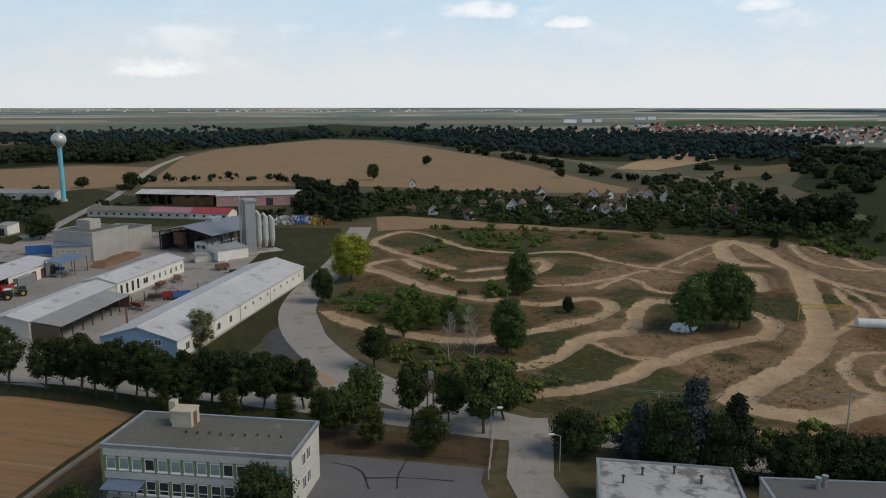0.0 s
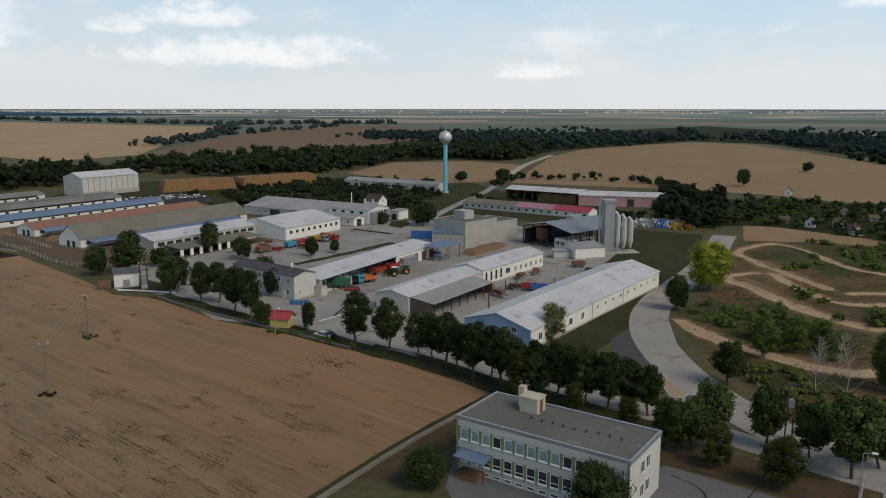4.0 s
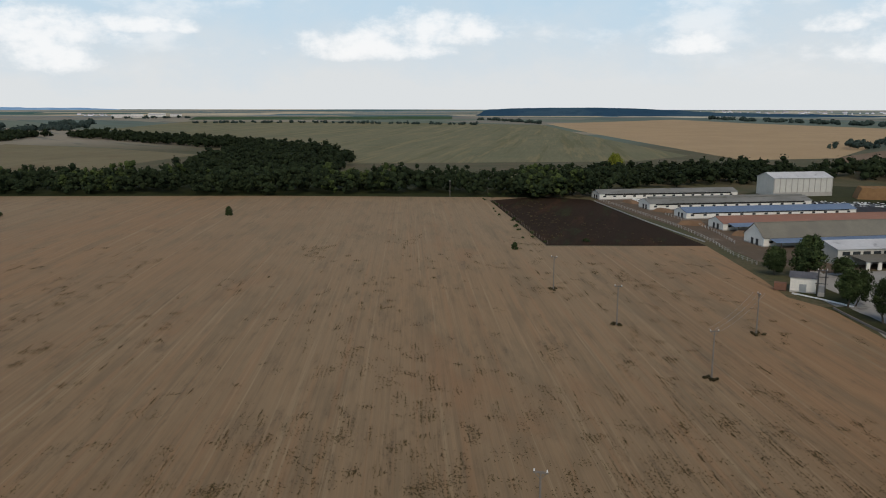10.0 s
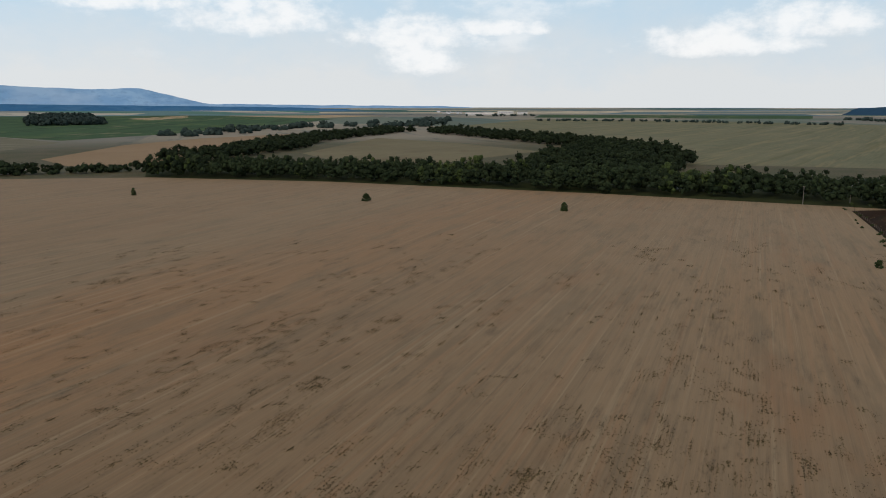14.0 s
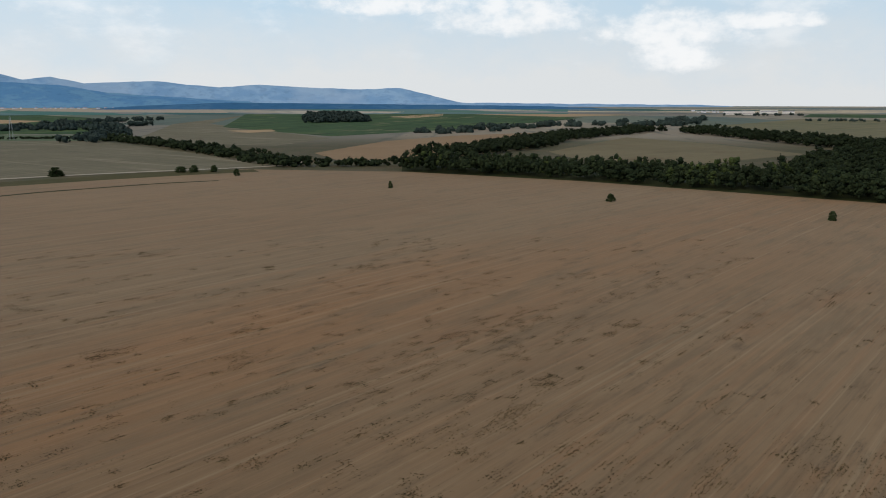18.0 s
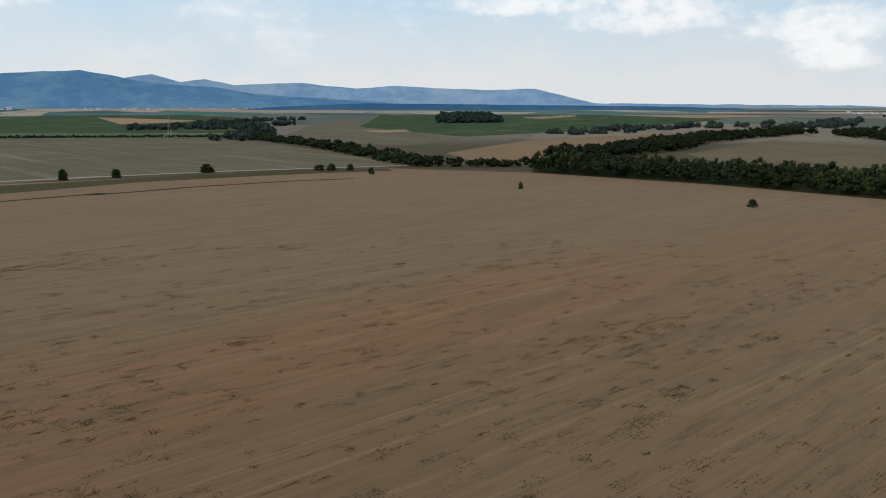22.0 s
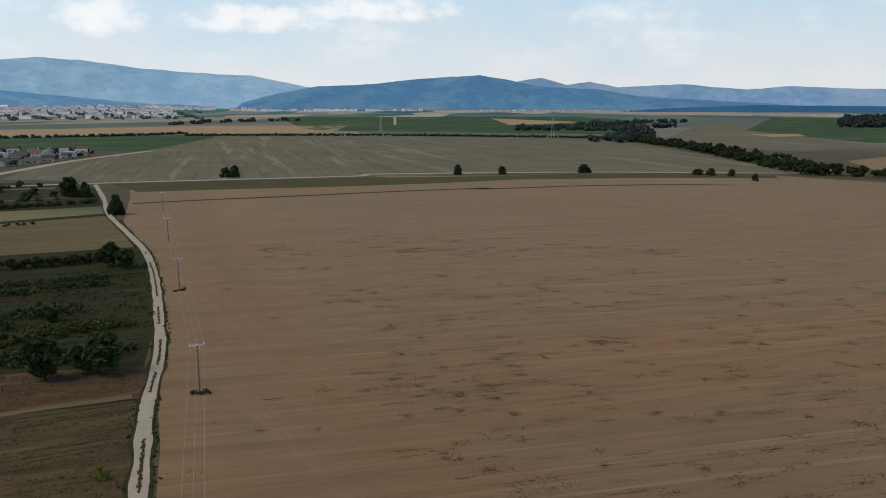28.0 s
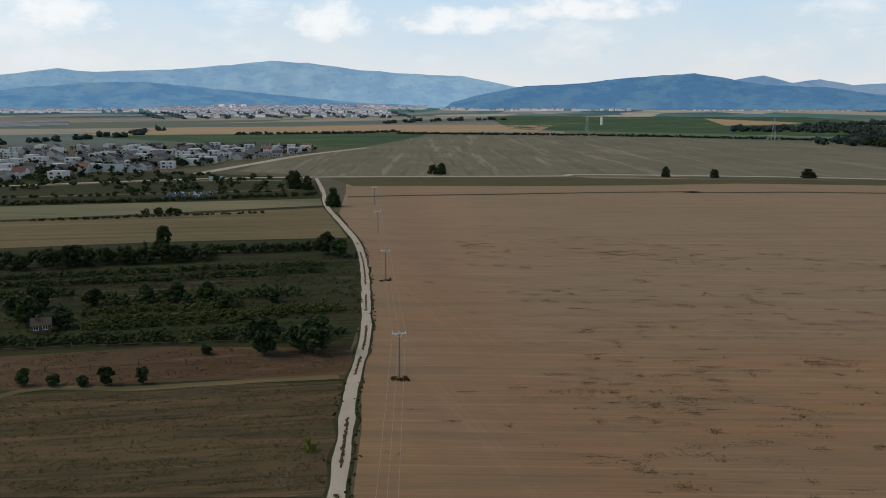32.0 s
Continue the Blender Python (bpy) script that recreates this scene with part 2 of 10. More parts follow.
def crop(name, c1, c2, c3, row=74.5, pitch=1.0, patch=0.012, weed=None, weed_at=0.62, rows=0.35, tufts=0.06, bands=(), streaks=(), gloss=0.06, short=0.24, line=0.5, sheen=0.0, even=0.25, comb=0.0, lay=0.06, patches=()):
    """Farmland: broad patches of two soils, drifts along the drilling, rows and tufts."""
    m, n, l, b = material(name, 0.95)
    b.inputs["Specular IOR Level"].default_value = gloss
    b.inputs["Sheen Weight"].default_value = sheen
    b.inputs["Sheen Roughness"].default_value = 0.6
    b.inputs["Sheen Tint"].default_value = (0.95, 0.72, 0.48, 1)
    v0 = mapped(n, l, 0, (1, 1, 1), True)
    along = mapped(n, l, 90 + row, (lay, 1, 1), True)
    big = tex(n, l, "ShaderNodeTexNoise", v0, patch, 5, 0.6)
    col = blend(n, l, span(n, l, big, 0.36, 0.64), c1, c2)
    big2 = tex(n, l, "ShaderNodeTexNoise", v0, patch * 2.7, 3, 0.6)
    col = blend(n, l, span(n, l, big2, 0.5, 0.75, 0, 0.7), col, c3)
    for turn, off, wide, tint in bands:
        sep = n.new("ShaderNodeSeparateXYZ")
        l.new(mapped(n, l, turn, (1, 1, 1), True), sep.inputs[0])
        d = n.new("ShaderNodeMath")
        d.operation = "SUBTRACT"
        l.new(sep.outputs[1], d.inputs[0])
        d.inputs[1].default_value = off
        e = n.new("ShaderNodeMath")
        e.operation = "ABSOLUTE"
        l.new(d.outputs[0], e.inputs[0])
        f = n.new("ShaderNodeMath")
        f.operation = "MULTIPLY_ADD"
        l.new(tex(n, l, "ShaderNodeTexNoise", v0, 0.05, 4, 0.6), f.inputs[0])
        f.inputs[1].default_value = -2.2 * wide
        l.new(e.outputs[0], f.inputs[2])
        col = blend(n, l, span(n, l, f.outputs[0], 0.1 * wide, -0.9 * wide, 0, 0.75), col, tint)
    clear = []
    for x, y, turn, half, wide, tint, amount in patches:
        mp = n.new("ShaderNodeMapping")
        mp.vector_type = "TEXTURE"
        mp.inputs["Location"].default_value, mp.inputs["Rotation"].default_value, mp.inputs["Scale"].default_value = (x, y, 0), (0, 0, radians(turn)), (half, wide, 1e4)
        l.new(n.new("ShaderNodeNewGeometry").outputs["Position"], mp.inputs["Vector"])
        ln = n.new("ShaderNodeVectorMath")
        ln.operation = "LENGTH"
        l.new(mp.outputs[0], ln.inputs[0])
        f = n.new("ShaderNodeMath")
        f.operation = "MULTIPLY_ADD"
        l.new(tex(n, l, "ShaderNodeTexNoise", along, 0.09, 5, 0.65), f.inputs[0])
        f.inputs[1].default_value = 1.3
        l.new(ln.outputs["Value"], f.inputs[2])
        mask = span(n, l, f.outputs[0], 1.65, 0.75, 0, amount)
        col = blend(n, l, mask, col, tint)
        if amount > 0.84:
            # driven ground: wheel lines along it, and no weeds
            ruts = tex(n, l, "ShaderNodeTexNoise", mapped(n, l, turn, (0.008, 1, 1), True), 0.5, 4, 0.7)
            col = blend(n, l, times(n, l, mask, span(n, l, ruts, 0.5, 0.62, 0, 0.6)), col, tuple(1.35 * q for q in tint))
            clear.append(span(n, l, f.outputs[0], 0.9, 1.6))
    drift = tex(n, l, "ShaderNodeTexNoise", along, 0.22 * pitch, 5, 0.65)
    col = blend(n, l, span(n, l, drift, 0.3, 0.7, 0, rows), col, tuple(0.62 * x for x in c1))
    fine = tex(n, l, "ShaderNodeTexNoise", along, 1.5 * pitch, 4, 0.7)
    col = blend(n, l, span(n, l, fine, 0.35, 0.75, 0, line), col, tuple(min(1, 1.35 * x) for x in c1))
    for tint, lo, hi, amount, size, stretch in streaks:
        line = tex(n, l, "ShaderNodeTexNoise", mapped(n, l, 90 + row, (stretch, 1, 1), True), size, 4, 0.7)
        col = blend(n, l, span(n, l, line, lo, hi, 0, amount), col, tint)
    if weed:
        patchy = mapped(n, l, 90 + row, (short, 1, 1), True)
        w = tex(n, l, "ShaderNodeTexNoise", patchy, tufts * 4, 5, 0.75)
        gate = span(n, l, tex(n, l, "ShaderNodeTexNoise", v0, tufts * 0.35, 3), 0.4, 0.6, even, 1.0)
        grit = span(n, l, tex(n, l, "ShaderNodeTexNoise", v0, 1.6, 5, 0.8), 0.45, 0.62, 0.4, 1.0) if comb else span(n, l, tex(n, l, "ShaderNodeTexNoise", v0, 1.6, 5, 0.8), 0.47, 0.57, 0.08, 1.0)
        spot = times(n, l, span(n, l, w, weed_at, weed_at + (0.17 if comb else 0.1), 0, 0.95), gate)
        for c in clear:
            spot = times(n, l, spot, c)
        if comb:
            dash = tex(n, l, "ShaderNodeTexNoise", mapped(n, l, 90 + row, (0.07, 1, 1), True), comb, 3, 0.6)
            spot = times(n, l, spot, span(n, l, dash, 0.42, 0.56, 0.3, 1.0))
        col = blend(n, l, times(n, l, spot, grit), col, weed)
    l.new(col, b.inputs["Base Color"])
    relief(n, l, b, fine, 0.5, 0.15)
    return m


M_FIELD = crop("dry_soil_field", (0.182, 0.114, 0.057), (0.158, 0.096, 0.047), (0.15, 0.082, 0.037), row=77.2, weed=(0.042, 0.031, 0.017), weed_at=0.49, gloss=0.2, rows=0.4, tufts=0.06, short=0.2, line=0.45, even=0.3, comb=1.3, lay=0.016, sheen=0.16, patches=[(-150, -250, 95, 190, 110, (0.172, 0.117, 0.064), 0.6), (-200, 60, 170, 90, 45, (0.195, 0.11, 0.047), 0.6), (-33, -205, 94, 190, 12, (0.19, 0.092, 0.039), 0.86), (-24, -120, 98, 75, 15, (0.18, 0.105, 0.055), 0.88), (-160, -113, 176, 125, 34, (0.215, 0.098, 0.033), 0.8), (-110, 110, 160, 60, 26, (0.225, 0.112, 0.045), 0.78), (-75, 105, 120, 34, 22, (0.23, 0.11, 0.043), 0.7), (-260, -20, 170, 80, 30, (0.19, 0.1, 0.042), 0.5)], streaks=[((0.245, 0.178, 0.1), 0.56, 0.64, 0.6, 0.7, 0.006), ((0.11, 0.078, 0.042), 0.5, 0.64, 0.5, 0.11, 0.16), ((0.095, 0.064, 0.034), 0.55, 0.67, 0.45, 0.5, 0.008), ((0.21, 0.11, 0.05), 0.52, 0.62, 0.4, 0.45, 0.01), ((0.18, 0.092, 0.04), 0.55, 0.72, 0.6, 0.03, 0.35), ((0.08, 0.056, 0.03), 0.54, 0.66, 0.34, 1.6, 0.02)], bands=[(164.5, 0.0, 85, (0.19, 0.133, 0.074)), (164.5, 215.0, 40, (0.18, 0.125, 0.068)), (164.5, 136.0, 32, (0.195, 0.097, 0.037)), (-99.1, -10.0, 24, (0.235, 0.122, 0.051)), (165.6, -101.0, 26, (0.24, 0.12, 0.048)), (165.6, -62.0, 10, (0.16, 0.092, 0.043)), (-95.1, -23.0, 15, (0.165, 0.084, 0.04))])
M_TAN = crop("harvested_stubble", (0.264, 0.184, 0.108), (0.24, 0.164, 0.0944), (0.22, 0.144, 0.08), row=20)
M_STRAW = crop("pale_stubble", (0.377, 0.271, 0.156), (0.328, 0.234, 0.135), (0.344, 0.246, 0.148), row=120)
M_GREY = crop("grey_fallow", (0.165, 0.15, 0.1), (0.135, 0.125, 0.08), (0.23, 0.205, 0.145), row=170, rows=0.6, patch=0.008, streaks=[((0.29, 0.25, 0.18), 0.54, 0.64, 0.6, 0.05, 0.06), ((0.09, 0.09, 0.055), 0.54, 0.64, 0.5, 0.08, 0.05)])
M_DARK = crop("tilled_earth", (0.026, 0.016, 0.0095), (0.034, 0.02, 0.012), (0.022, 0.014, 0.009), row=60, weed=(0.01, 0.008, 0.005), weed_at=0.48, streaks=[((0.065, 0.032, 0.016), 0.52, 0.66, 0.6, 0.06, 0.2), ((0.03, 0.034, 0.014), 0.55, 0.65, 0.7, 0.09, 0.25)])
M_GREEN = crop("green_crop", (0.044, 0.082, 0.036), (0.055, 0.096, 0.042), (0.037, 0.067, 0.031), row=100, patch=0.006, streaks=[((0.085, 0.12, 0.045), 0.52, 0.62, 0.8, 0.012, 0.25), ((0.2, 0.165, 0.095), 0.6, 0.66, 0.7, 0.008, 0.3), ((0.03, 0.05, 0.024), 0.54, 0.62, 0.7, 0.03, 0.1)])
M_MOWN = crop("mown_tan_grass", (0.155, 0.134, 0.078), (0.185, 0.155, 0.09), (0.125, 0.088, 0.05), row=66, patch=0.006, pitch=0.25)
# far stubble, paled by distance haze put into its tints
M_PALE = crop("pale_hazy_stubble", (0.36, 0.31, 0.24), (0.33, 0.285, 0.22), (0.31, 0.265, 0.2), row=40, patch=0.004, pitch=0.2)
M_OLIVE = crop("thin_green_crop", (0.14, 0.138, 0.08), (0.17, 0.155, 0.09), (0.115, 0.122, 0.072), row=66, patch=0.005, pitch=0.25, streaks=[((0.23, 0.19, 0.1), 0.52, 0.62, 0.6, 0.06, 0.05), ((0.1, 0.1, 0.045), 0.53, 0.63, 0.5, 0.04, 0.03)])
M_PALEGREEN = crop("pale_green_crop", (0.11, 0.145, 0.085), (0.095, 0.13, 0.075), (0.13, 0.16, 0.095), row=85, patch=0.006)
M_BROWN = crop("ploughed_brown", (0.17, 0.12, 0.08), (0.148, 0.104, 0.071), (0.195, 0.137, 0.09), row=30, patch=0.004)
M_MEADOWGREEN = crop("olive_grass", (0.085, 0.078, 0.036), (0.07, 0.068, 0.03), (0.105, 0.088, 0.044), row=80, weed=(0.035, 0.04, 0.014), weed_at=0.6, rows=0.5, patch=0.02)
M_PLOT = crop("striped_garden_plot", (0.078, 0.06, 0.032), (0.062, 0.053, 0.028), (0.1, 0.072, 0.038), row=87.3, weed=(0.03, 0.036, 0.013), weed_at=0.55, rows=0.6, patch=0.05, streaks=[((0.14, 0.092, 0.048), 0.47, 0.62, 0.7, 0.22, 0.06), ((0.036, 0.034, 0.017), 0.5, 0.6, 0.75, 0.9, 0.05), ((0.112, 0.078, 0.04), 0.52, 0.62, 0.7, 0.06, 0.3), ((0.2, 0.16, 0.1), 0.6, 0.7, 0.6, 1.6, 0.03)])
M_GARDEN = crop("garden_soil", (0.036, 0.031, 0.016), (0.028, 0.026, 0.012), (0.06, 0.042, 0.024), row=88, weed=(0.02, 0.026, 0.009), weed_at=0.45, streaks=[((0.036, 0.05, 0.017), 0.46, 0.56, 0.75, 0.16, 0.08), ((0.105, 0.08, 0.045), 0.57, 0.66, 0.7, 0.22, 0.05), ((0.018, 0.024, 0.009), 0.52, 0.6, 0.7, 0.4, 0.07)])
M_STRIP = crop("mown_strip", (0.15, 0.115, 0.06), (0.12, 0.1, 0.05), (0.16, 0.125, 0.07), row=88, streaks=[((0.2, 0.16, 0.085), 0.53, 0.63, 0.6, 0.2, 0.03), ((0.07, 0.07, 0.03), 0.55, 0.65, 0.7, 0.15, 0.04)])
M_RED = crop("reddish_earth", (0.0938, 0.0585, 0.0345), (0.0788, 0.0495, 0.0285), (0.0675, 0.0525, 0.027), row=88, weed=(0.03, 0.035, 0.013), weed_at=0.53, streaks=[((0.15, 0.09, 0.05), 0.53, 0.65, 0.7, 0.3, 0.1)])
M_YARDSOIL = plain("trodden_yard_earth", (0.13, 0.088, 0.058), (0.09, 0.072, 0.046), 0.05, 1.2, 0.95, stain=(0.2, 0.17, 0.13), stain_at=0.55, world_space=True, bump=0.5)
M_DIRT = plain("track_dirt", (0.4, 0.29, 0.175), (0.32, 0.23, 0.14), 0.12, 1.6, 0.95, stain=(0.2, 0.145, 0.09), world_space=True, bump=0.6)


def moto_ground():
    """Scrub, worn earth and sandy track, told apart by how far a spot is from the tracks."""
    m, n, l, b = material("motocross_ground", 0.95)
    v = mapped(n, l, 0, (1, 1, 1), True)
    tr, wo, lu = n.new("ShaderNodeAttribute"), n.new("ShaderNodeAttribute"), n.new("ShaderNodeAttribute")
    tr.attribute_name, wo.attribute_name, lu.attribute_name = "track", "worn", "lush"
    n1, n2, n3 = tex(n, l, "ShaderNodeTexNoise", v, 0.035, 5, 0.6), tex(n, l, "ShaderNodeTexNoise", v, 0.5, 5, 0.7), tex(n, l, "ShaderNodeTexNoise", v, 2.2, 4, 0.7)
    col = blend(n, l, span(n, l, n1, 0.38, 0.6), (0.155, 0.088, 0.046), (0.1, 0.078, 0.035))
    green = tex(n, l, "ShaderNodeTexNoise", mapped(n, l, 40, (0.6, 1, 1), True), 0.055, 6, 0.72)
    lift = n.new("ShaderNodeMath")
    lift.operation = "MULTIPLY_ADD"
    l.new(lu.outputs["Fac"], lift.inputs[0])
    lift.inputs[1].default_value = 0.16
    l.new(green, lift.inputs[2])
    col = blend(n, l, span(n, l, lift.outputs[0], 0.5, 0.6, 0, 0.9), col, (0.046, 0.058, 0.02))
    col = blend(n, l, span(n, l, n2, 0.48, 0.62, 0, 0.8), col, (0.045, 0.036, 0.018))
    dry = tex(n, l, "ShaderNodeTexNoise", v, 0.9, 5, 0.75)
    col = blend(n, l, span(n, l, dry, 0.55, 0.68, 0, 0.75), col, (0.21, 0.15, 0.085))
    sand = blend(n, l, span(n, l, tex(n, l, "ShaderNodeTexNoise", v, 0.16, 5, 0.65), 0.35, 0.65), (0.47, 0.35, 0.22), (0.37, 0.265, 0.16))
    sand = blend(n, l, span(n, l, n3, 0.4, 0.75, 0, 0.5), sand, (0.24, 0.165, 0.095))
    earth = blend(n, l, span(n, l, n2, 0.35, 0.65), (0.265, 0.185, 0.108), (0.165, 0.11, 0.062))
    j1, j2 = n.new("ShaderNodeMath"), n.new("ShaderNodeMath")
    for j, a, f in ((j1, wo, 1.3), (j2, tr, 0.85)):
        j.operation = "MULTIPLY_ADD"
        l.new(n2, j.inputs[0])
        j.inputs[1].default_value = f
        l.new(a.outputs["Fac"], j.inputs[2])
    col = blend(n, l, span(n, l, j1.outputs[0], 1.0, 1.35, 0, 0.9), col, earth)
    col = blend(n, l, span(n, l, j2.outputs[0], 0.78, 1.0), col, sand)
    stones = tex(n, l, "ShaderNodeTexNoise", v, 1.3, 5, 0.85)
    patch = span(n, l, tex(n, l, "ShaderNodeTexNoise", v, 0.05, 4, 0.6), 0.48, 0.6)
    col = blend(n, l, times(n, l, span(n, l, stones, 0.6, 0.68, 0, 0.8), patch), col, (0.48, 0.4, 0.29))
    col = blend(n, l, span(n, l, tex(n, l, "ShaderNodeTexNoise", v, 1.1, 5, 0.8), 0.56, 0.66, 0, 0.5), col, (0.06, 0.045, 0.025))
    l.new(col, b.inputs["Base Color"])
    b.inputs["Specular IOR Level"].default_value = 0.08
    relief(n, l, b, n3, 0.8, 0.3)
    return m


M_MOTO = moto_ground()
# dark grass; the shade under the tree row is put into the same tint
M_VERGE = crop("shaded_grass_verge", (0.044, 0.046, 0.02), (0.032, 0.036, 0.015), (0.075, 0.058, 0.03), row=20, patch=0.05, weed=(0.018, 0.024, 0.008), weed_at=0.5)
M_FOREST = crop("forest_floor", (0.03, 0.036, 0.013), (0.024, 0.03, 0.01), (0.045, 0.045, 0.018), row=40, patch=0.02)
M_ASPHALT = plain("worn_asphalt", (0.29, 0.274, 0.246), (0.345, 0.325, 0.29), 0.08, 3.0, 0.95, stain=(0.19, 0.168, 0.135), stain_at=0.53, world_space=True)
M_ASPHALT_DARK = plain("dark_asphalt", (0.125, 0.125, 0.128), (0.15, 0.15, 0.152), 0.1, 3.0, 0.9, stain=(0.075, 0.073, 0.07), stain_at=0.64, world_space=True)
M_MILLINGS = plain("asphalt_millings", (0.06, 0.06, 0.062), (0.085, 0.083, 0.08), 0.3, 2.5, 0.95, stain=(0.13, 0.125, 0.11), stain_at=0.6, world_space=True, bump=0.8)
M_LEAFMOULD = plain("leaf_littered_grass", (0.09, 0.055, 0.028), (0.06, 0.05, 0.022), 0.25, 3.0, 0.95, stain=(0.035, 0.034, 0.014), stain_at=0.52, bump=0.5, world_space=True)
M_YARD = plain("yard_concrete", (0.32, 0.304, 0.276), (0.235, 0.223, 0.202), 0.06, 1.5, 0.9, stain=(0.105, 0.098, 0.086), stain_at=0.54, world_space=True)
M_CHALK = plain("chalky_gravel", (0.44, 0.385, 0.3), (0.37, 0.32, 0.245), 0.2, 2.5, 0.95, stain=(0.3, 0.26, 0.2), stain_at=0.64, world_space=True)
M_CONCRETE = plain("weathered_concrete", (0.42, 0.405, 0.37), (0.35, 0.335, 0.305), 0.25, 3.0, 0.9, stain=(0.2, 0.19, 0.17), stain_at=0.62)
M_WHITE = plain("limewashed_wall", (0.78, 0.76, 0.7), (0.7, 0.68, 0.62), 0.3, 2.0, 0.9, stain=(0.42, 0.39, 0.34), stain_at=0.64)
M_OFFWHITE = plain("grey_render_wall", (0.56, 0.55, 0.5), (0.49, 0.48, 0.44), 0.3, 2.0, 0.9, stain=(0.32, 0.3, 0.27), stain_at=0.64)
M_CREAM = plain("cream_panels", (0.52, 0.47, 0.36), (0.46, 0.41, 0.31), 0.3, 2.0, 0.9, stain=(0.38, 0.33, 0.25))
M_PINK = plain("faded_pink_wall", (0.5, 0.28, 0.26), (0.44, 0.26, 0.24), 0.3, 2.0, 0.9, stain=(0.4, 0.34, 0.3))
M_BLUEWALL = plain("blue_painted_wall", (0.3, 0.45, 0.62), (0.27, 0.41, 0.57), 0.3, 2.0, 0.8, stain=(0.3, 0.36, 0.44))
M_YELLOW = plain("yellow_painted_wall", (0.6, 0.48, 0.16), (0.55, 0.44, 0.15), 0.4, 3, 0.85)
M_ROOFGREY = plain("fibre_cement_roof", (0.32, 0.325, 0.322), (0.25, 0.255, 0.252), 0.15, 2.0, 0.75, stain=(0.2, 0.195, 0.18), stain_at=0.6)
M_ROOFWHITE = plain("pale_sheet_roof", (0.56, 0.565, 0.57), (0.45, 0.455, 0.465), 0.1, 0.9, 0.65, stain=(0.25, 0.255, 0.26), stain_at=0.56)
M_ROOFBROWN = plain("mossy_fibre_roof", (0.19, 0.178, 0.143), (0.15, 0.142, 0.118), 0.15, 2.0, 0.85, stain=(0.17, 0.15, 0.11))
M_ROOFMOSS = plain("dark_mossy_roof", (0.085, 0.07, 0.052), (0.11, 0.085, 0.06), 0.3, 3.0, 0.9, vary=0.35)
M_ROOFSTEEL = plain("blue_grey_sheet_roof", (0.2, 0.225, 0.27), (0.24, 0.262, 0.3), 0.15, 2.0, 0.5, stain=(0.3, 0.31, 0.33))
M_ROOFLICHEN = plain("lichened_fibre_cement", (0.215, 0.215, 0.2), (0.155, 0.155, 0.14), 0.12, 2.0, 0.85, stain=(0.11, 0.108, 0.09), stain_at=0.56)
M_ROOFBLUE = plain("blue_sheet_roof", (0.13, 0.185, 0.28), (0.15, 0.205, 0.29), 0.15, 2.0, 0.5, stain=(0.28, 0.3, 0.34))
M_ROOFRED = plain("red_sheet_roof", (0.36, 0.06, 0.07), (0.31, 0.06, 0.07), 0.2, 2.0, 0.5)
M_ROOFPINK = plain("faded_purple_roof", (0.38, 0.2, 0.24), (0.33, 0.19, 0.22), 0.2, 2.0, 0.6)
M_ROOFTERRA = plain("rusty_roof", (0.27, 0.14, 0.1), (0.23, 0.13, 0.097), 0.2, 2.0, 0.8, stain=(0.25, 0.2, 0.17))
M_TILE = plain("clay_tile_roof", (0.21, 0.1, 0.078), (0.165, 0.083, 0.068), 0.3, 3.0, 0.85, vary=0.3)
M_SLATE = plain("slate_grey_roof", (0.078, 0.077, 0.085), (0.108, 0.107, 0.115), 0.3, 3.0, 0.8, vary=0.3)
M_BITUMEN = plain("bitumen_roof", (0.12, 0.12, 0.105), (0.145, 0.145, 0.128), 0.12, 2.0, 0.9, stain=(0.23, 0.22, 0.2), stain_at=0.62)
M_PATCHROOF = plain("patched_roof", (0.46, 0.46, 0.45), (0.38, 0.38, 0.37), 0.13, 2.0, 0.85, stain=(0.1, 0.1, 0.1), stain_at=0.49)
M_STEEL = plain("galvanised_steel", (0.42, 0.44, 0.45), (0.36, 0.38, 0.39), 0.5, 4, 0.45, 0.6)
M_RUST = plain("rusty_steel", (0.2, 0.1, 0.065), (0.15, 0.085, 0.06), 0.8, 6, 0.85)
M_DARKMETAL = plain("dark_steel", (0.05, 0.05, 0.052), (0.07, 0.07, 0.07), 0.8, 6, 0.6, 0.3)
M_OLDPOLE = plain("old_concrete", (0.2, 0.175, 0.15), (0.16, 0.14, 0.12), 0.5, 5, 0.9)
M_WOOD = plain("old_timber", (0.13, 0.1, 0.075), (0.1, 0.078, 0.06), 0.8, 8, 0.9)
M_BARK = plain("bark", (0.1, 0.08, 0.06), (0.075, 0.06, 0.048), 2.0, 9, 0.95, world_space=True)
M_DEAD = plain("bare_dead_wood", (0.42, 0.38, 0.33), (0.33, 0.3, 0.26), 2.0, 9, 0.95)
M_TURQ = plain("turquoise_paint", (0.17, 0.5, 0.62), (0.15, 0.46, 0.57), 0.3, 3, 0.5)
M_SILVER = plain("silver_paint", (0.62, 0.62, 0.6), (0.55, 0.55, 0.53), 0.3, 2, 0.4, 0.35)
M_TRIM = plain("white_trim", (0.78, 0.78, 0.76), (0.7, 0.7, 0.68), 1, 8, 0.6)
M_GREENPAINT = plain("olive_green_paint", (0.2, 0.25, 0.12), (0.17, 0.22, 0.1), 0.5, 6, 0.7)
M_HAY = plain("straw_bales", (0.24, 0.14, 0.066), (0.19, 0.108, 0.05), 0.4, 4, 0.95, bump=0.8)
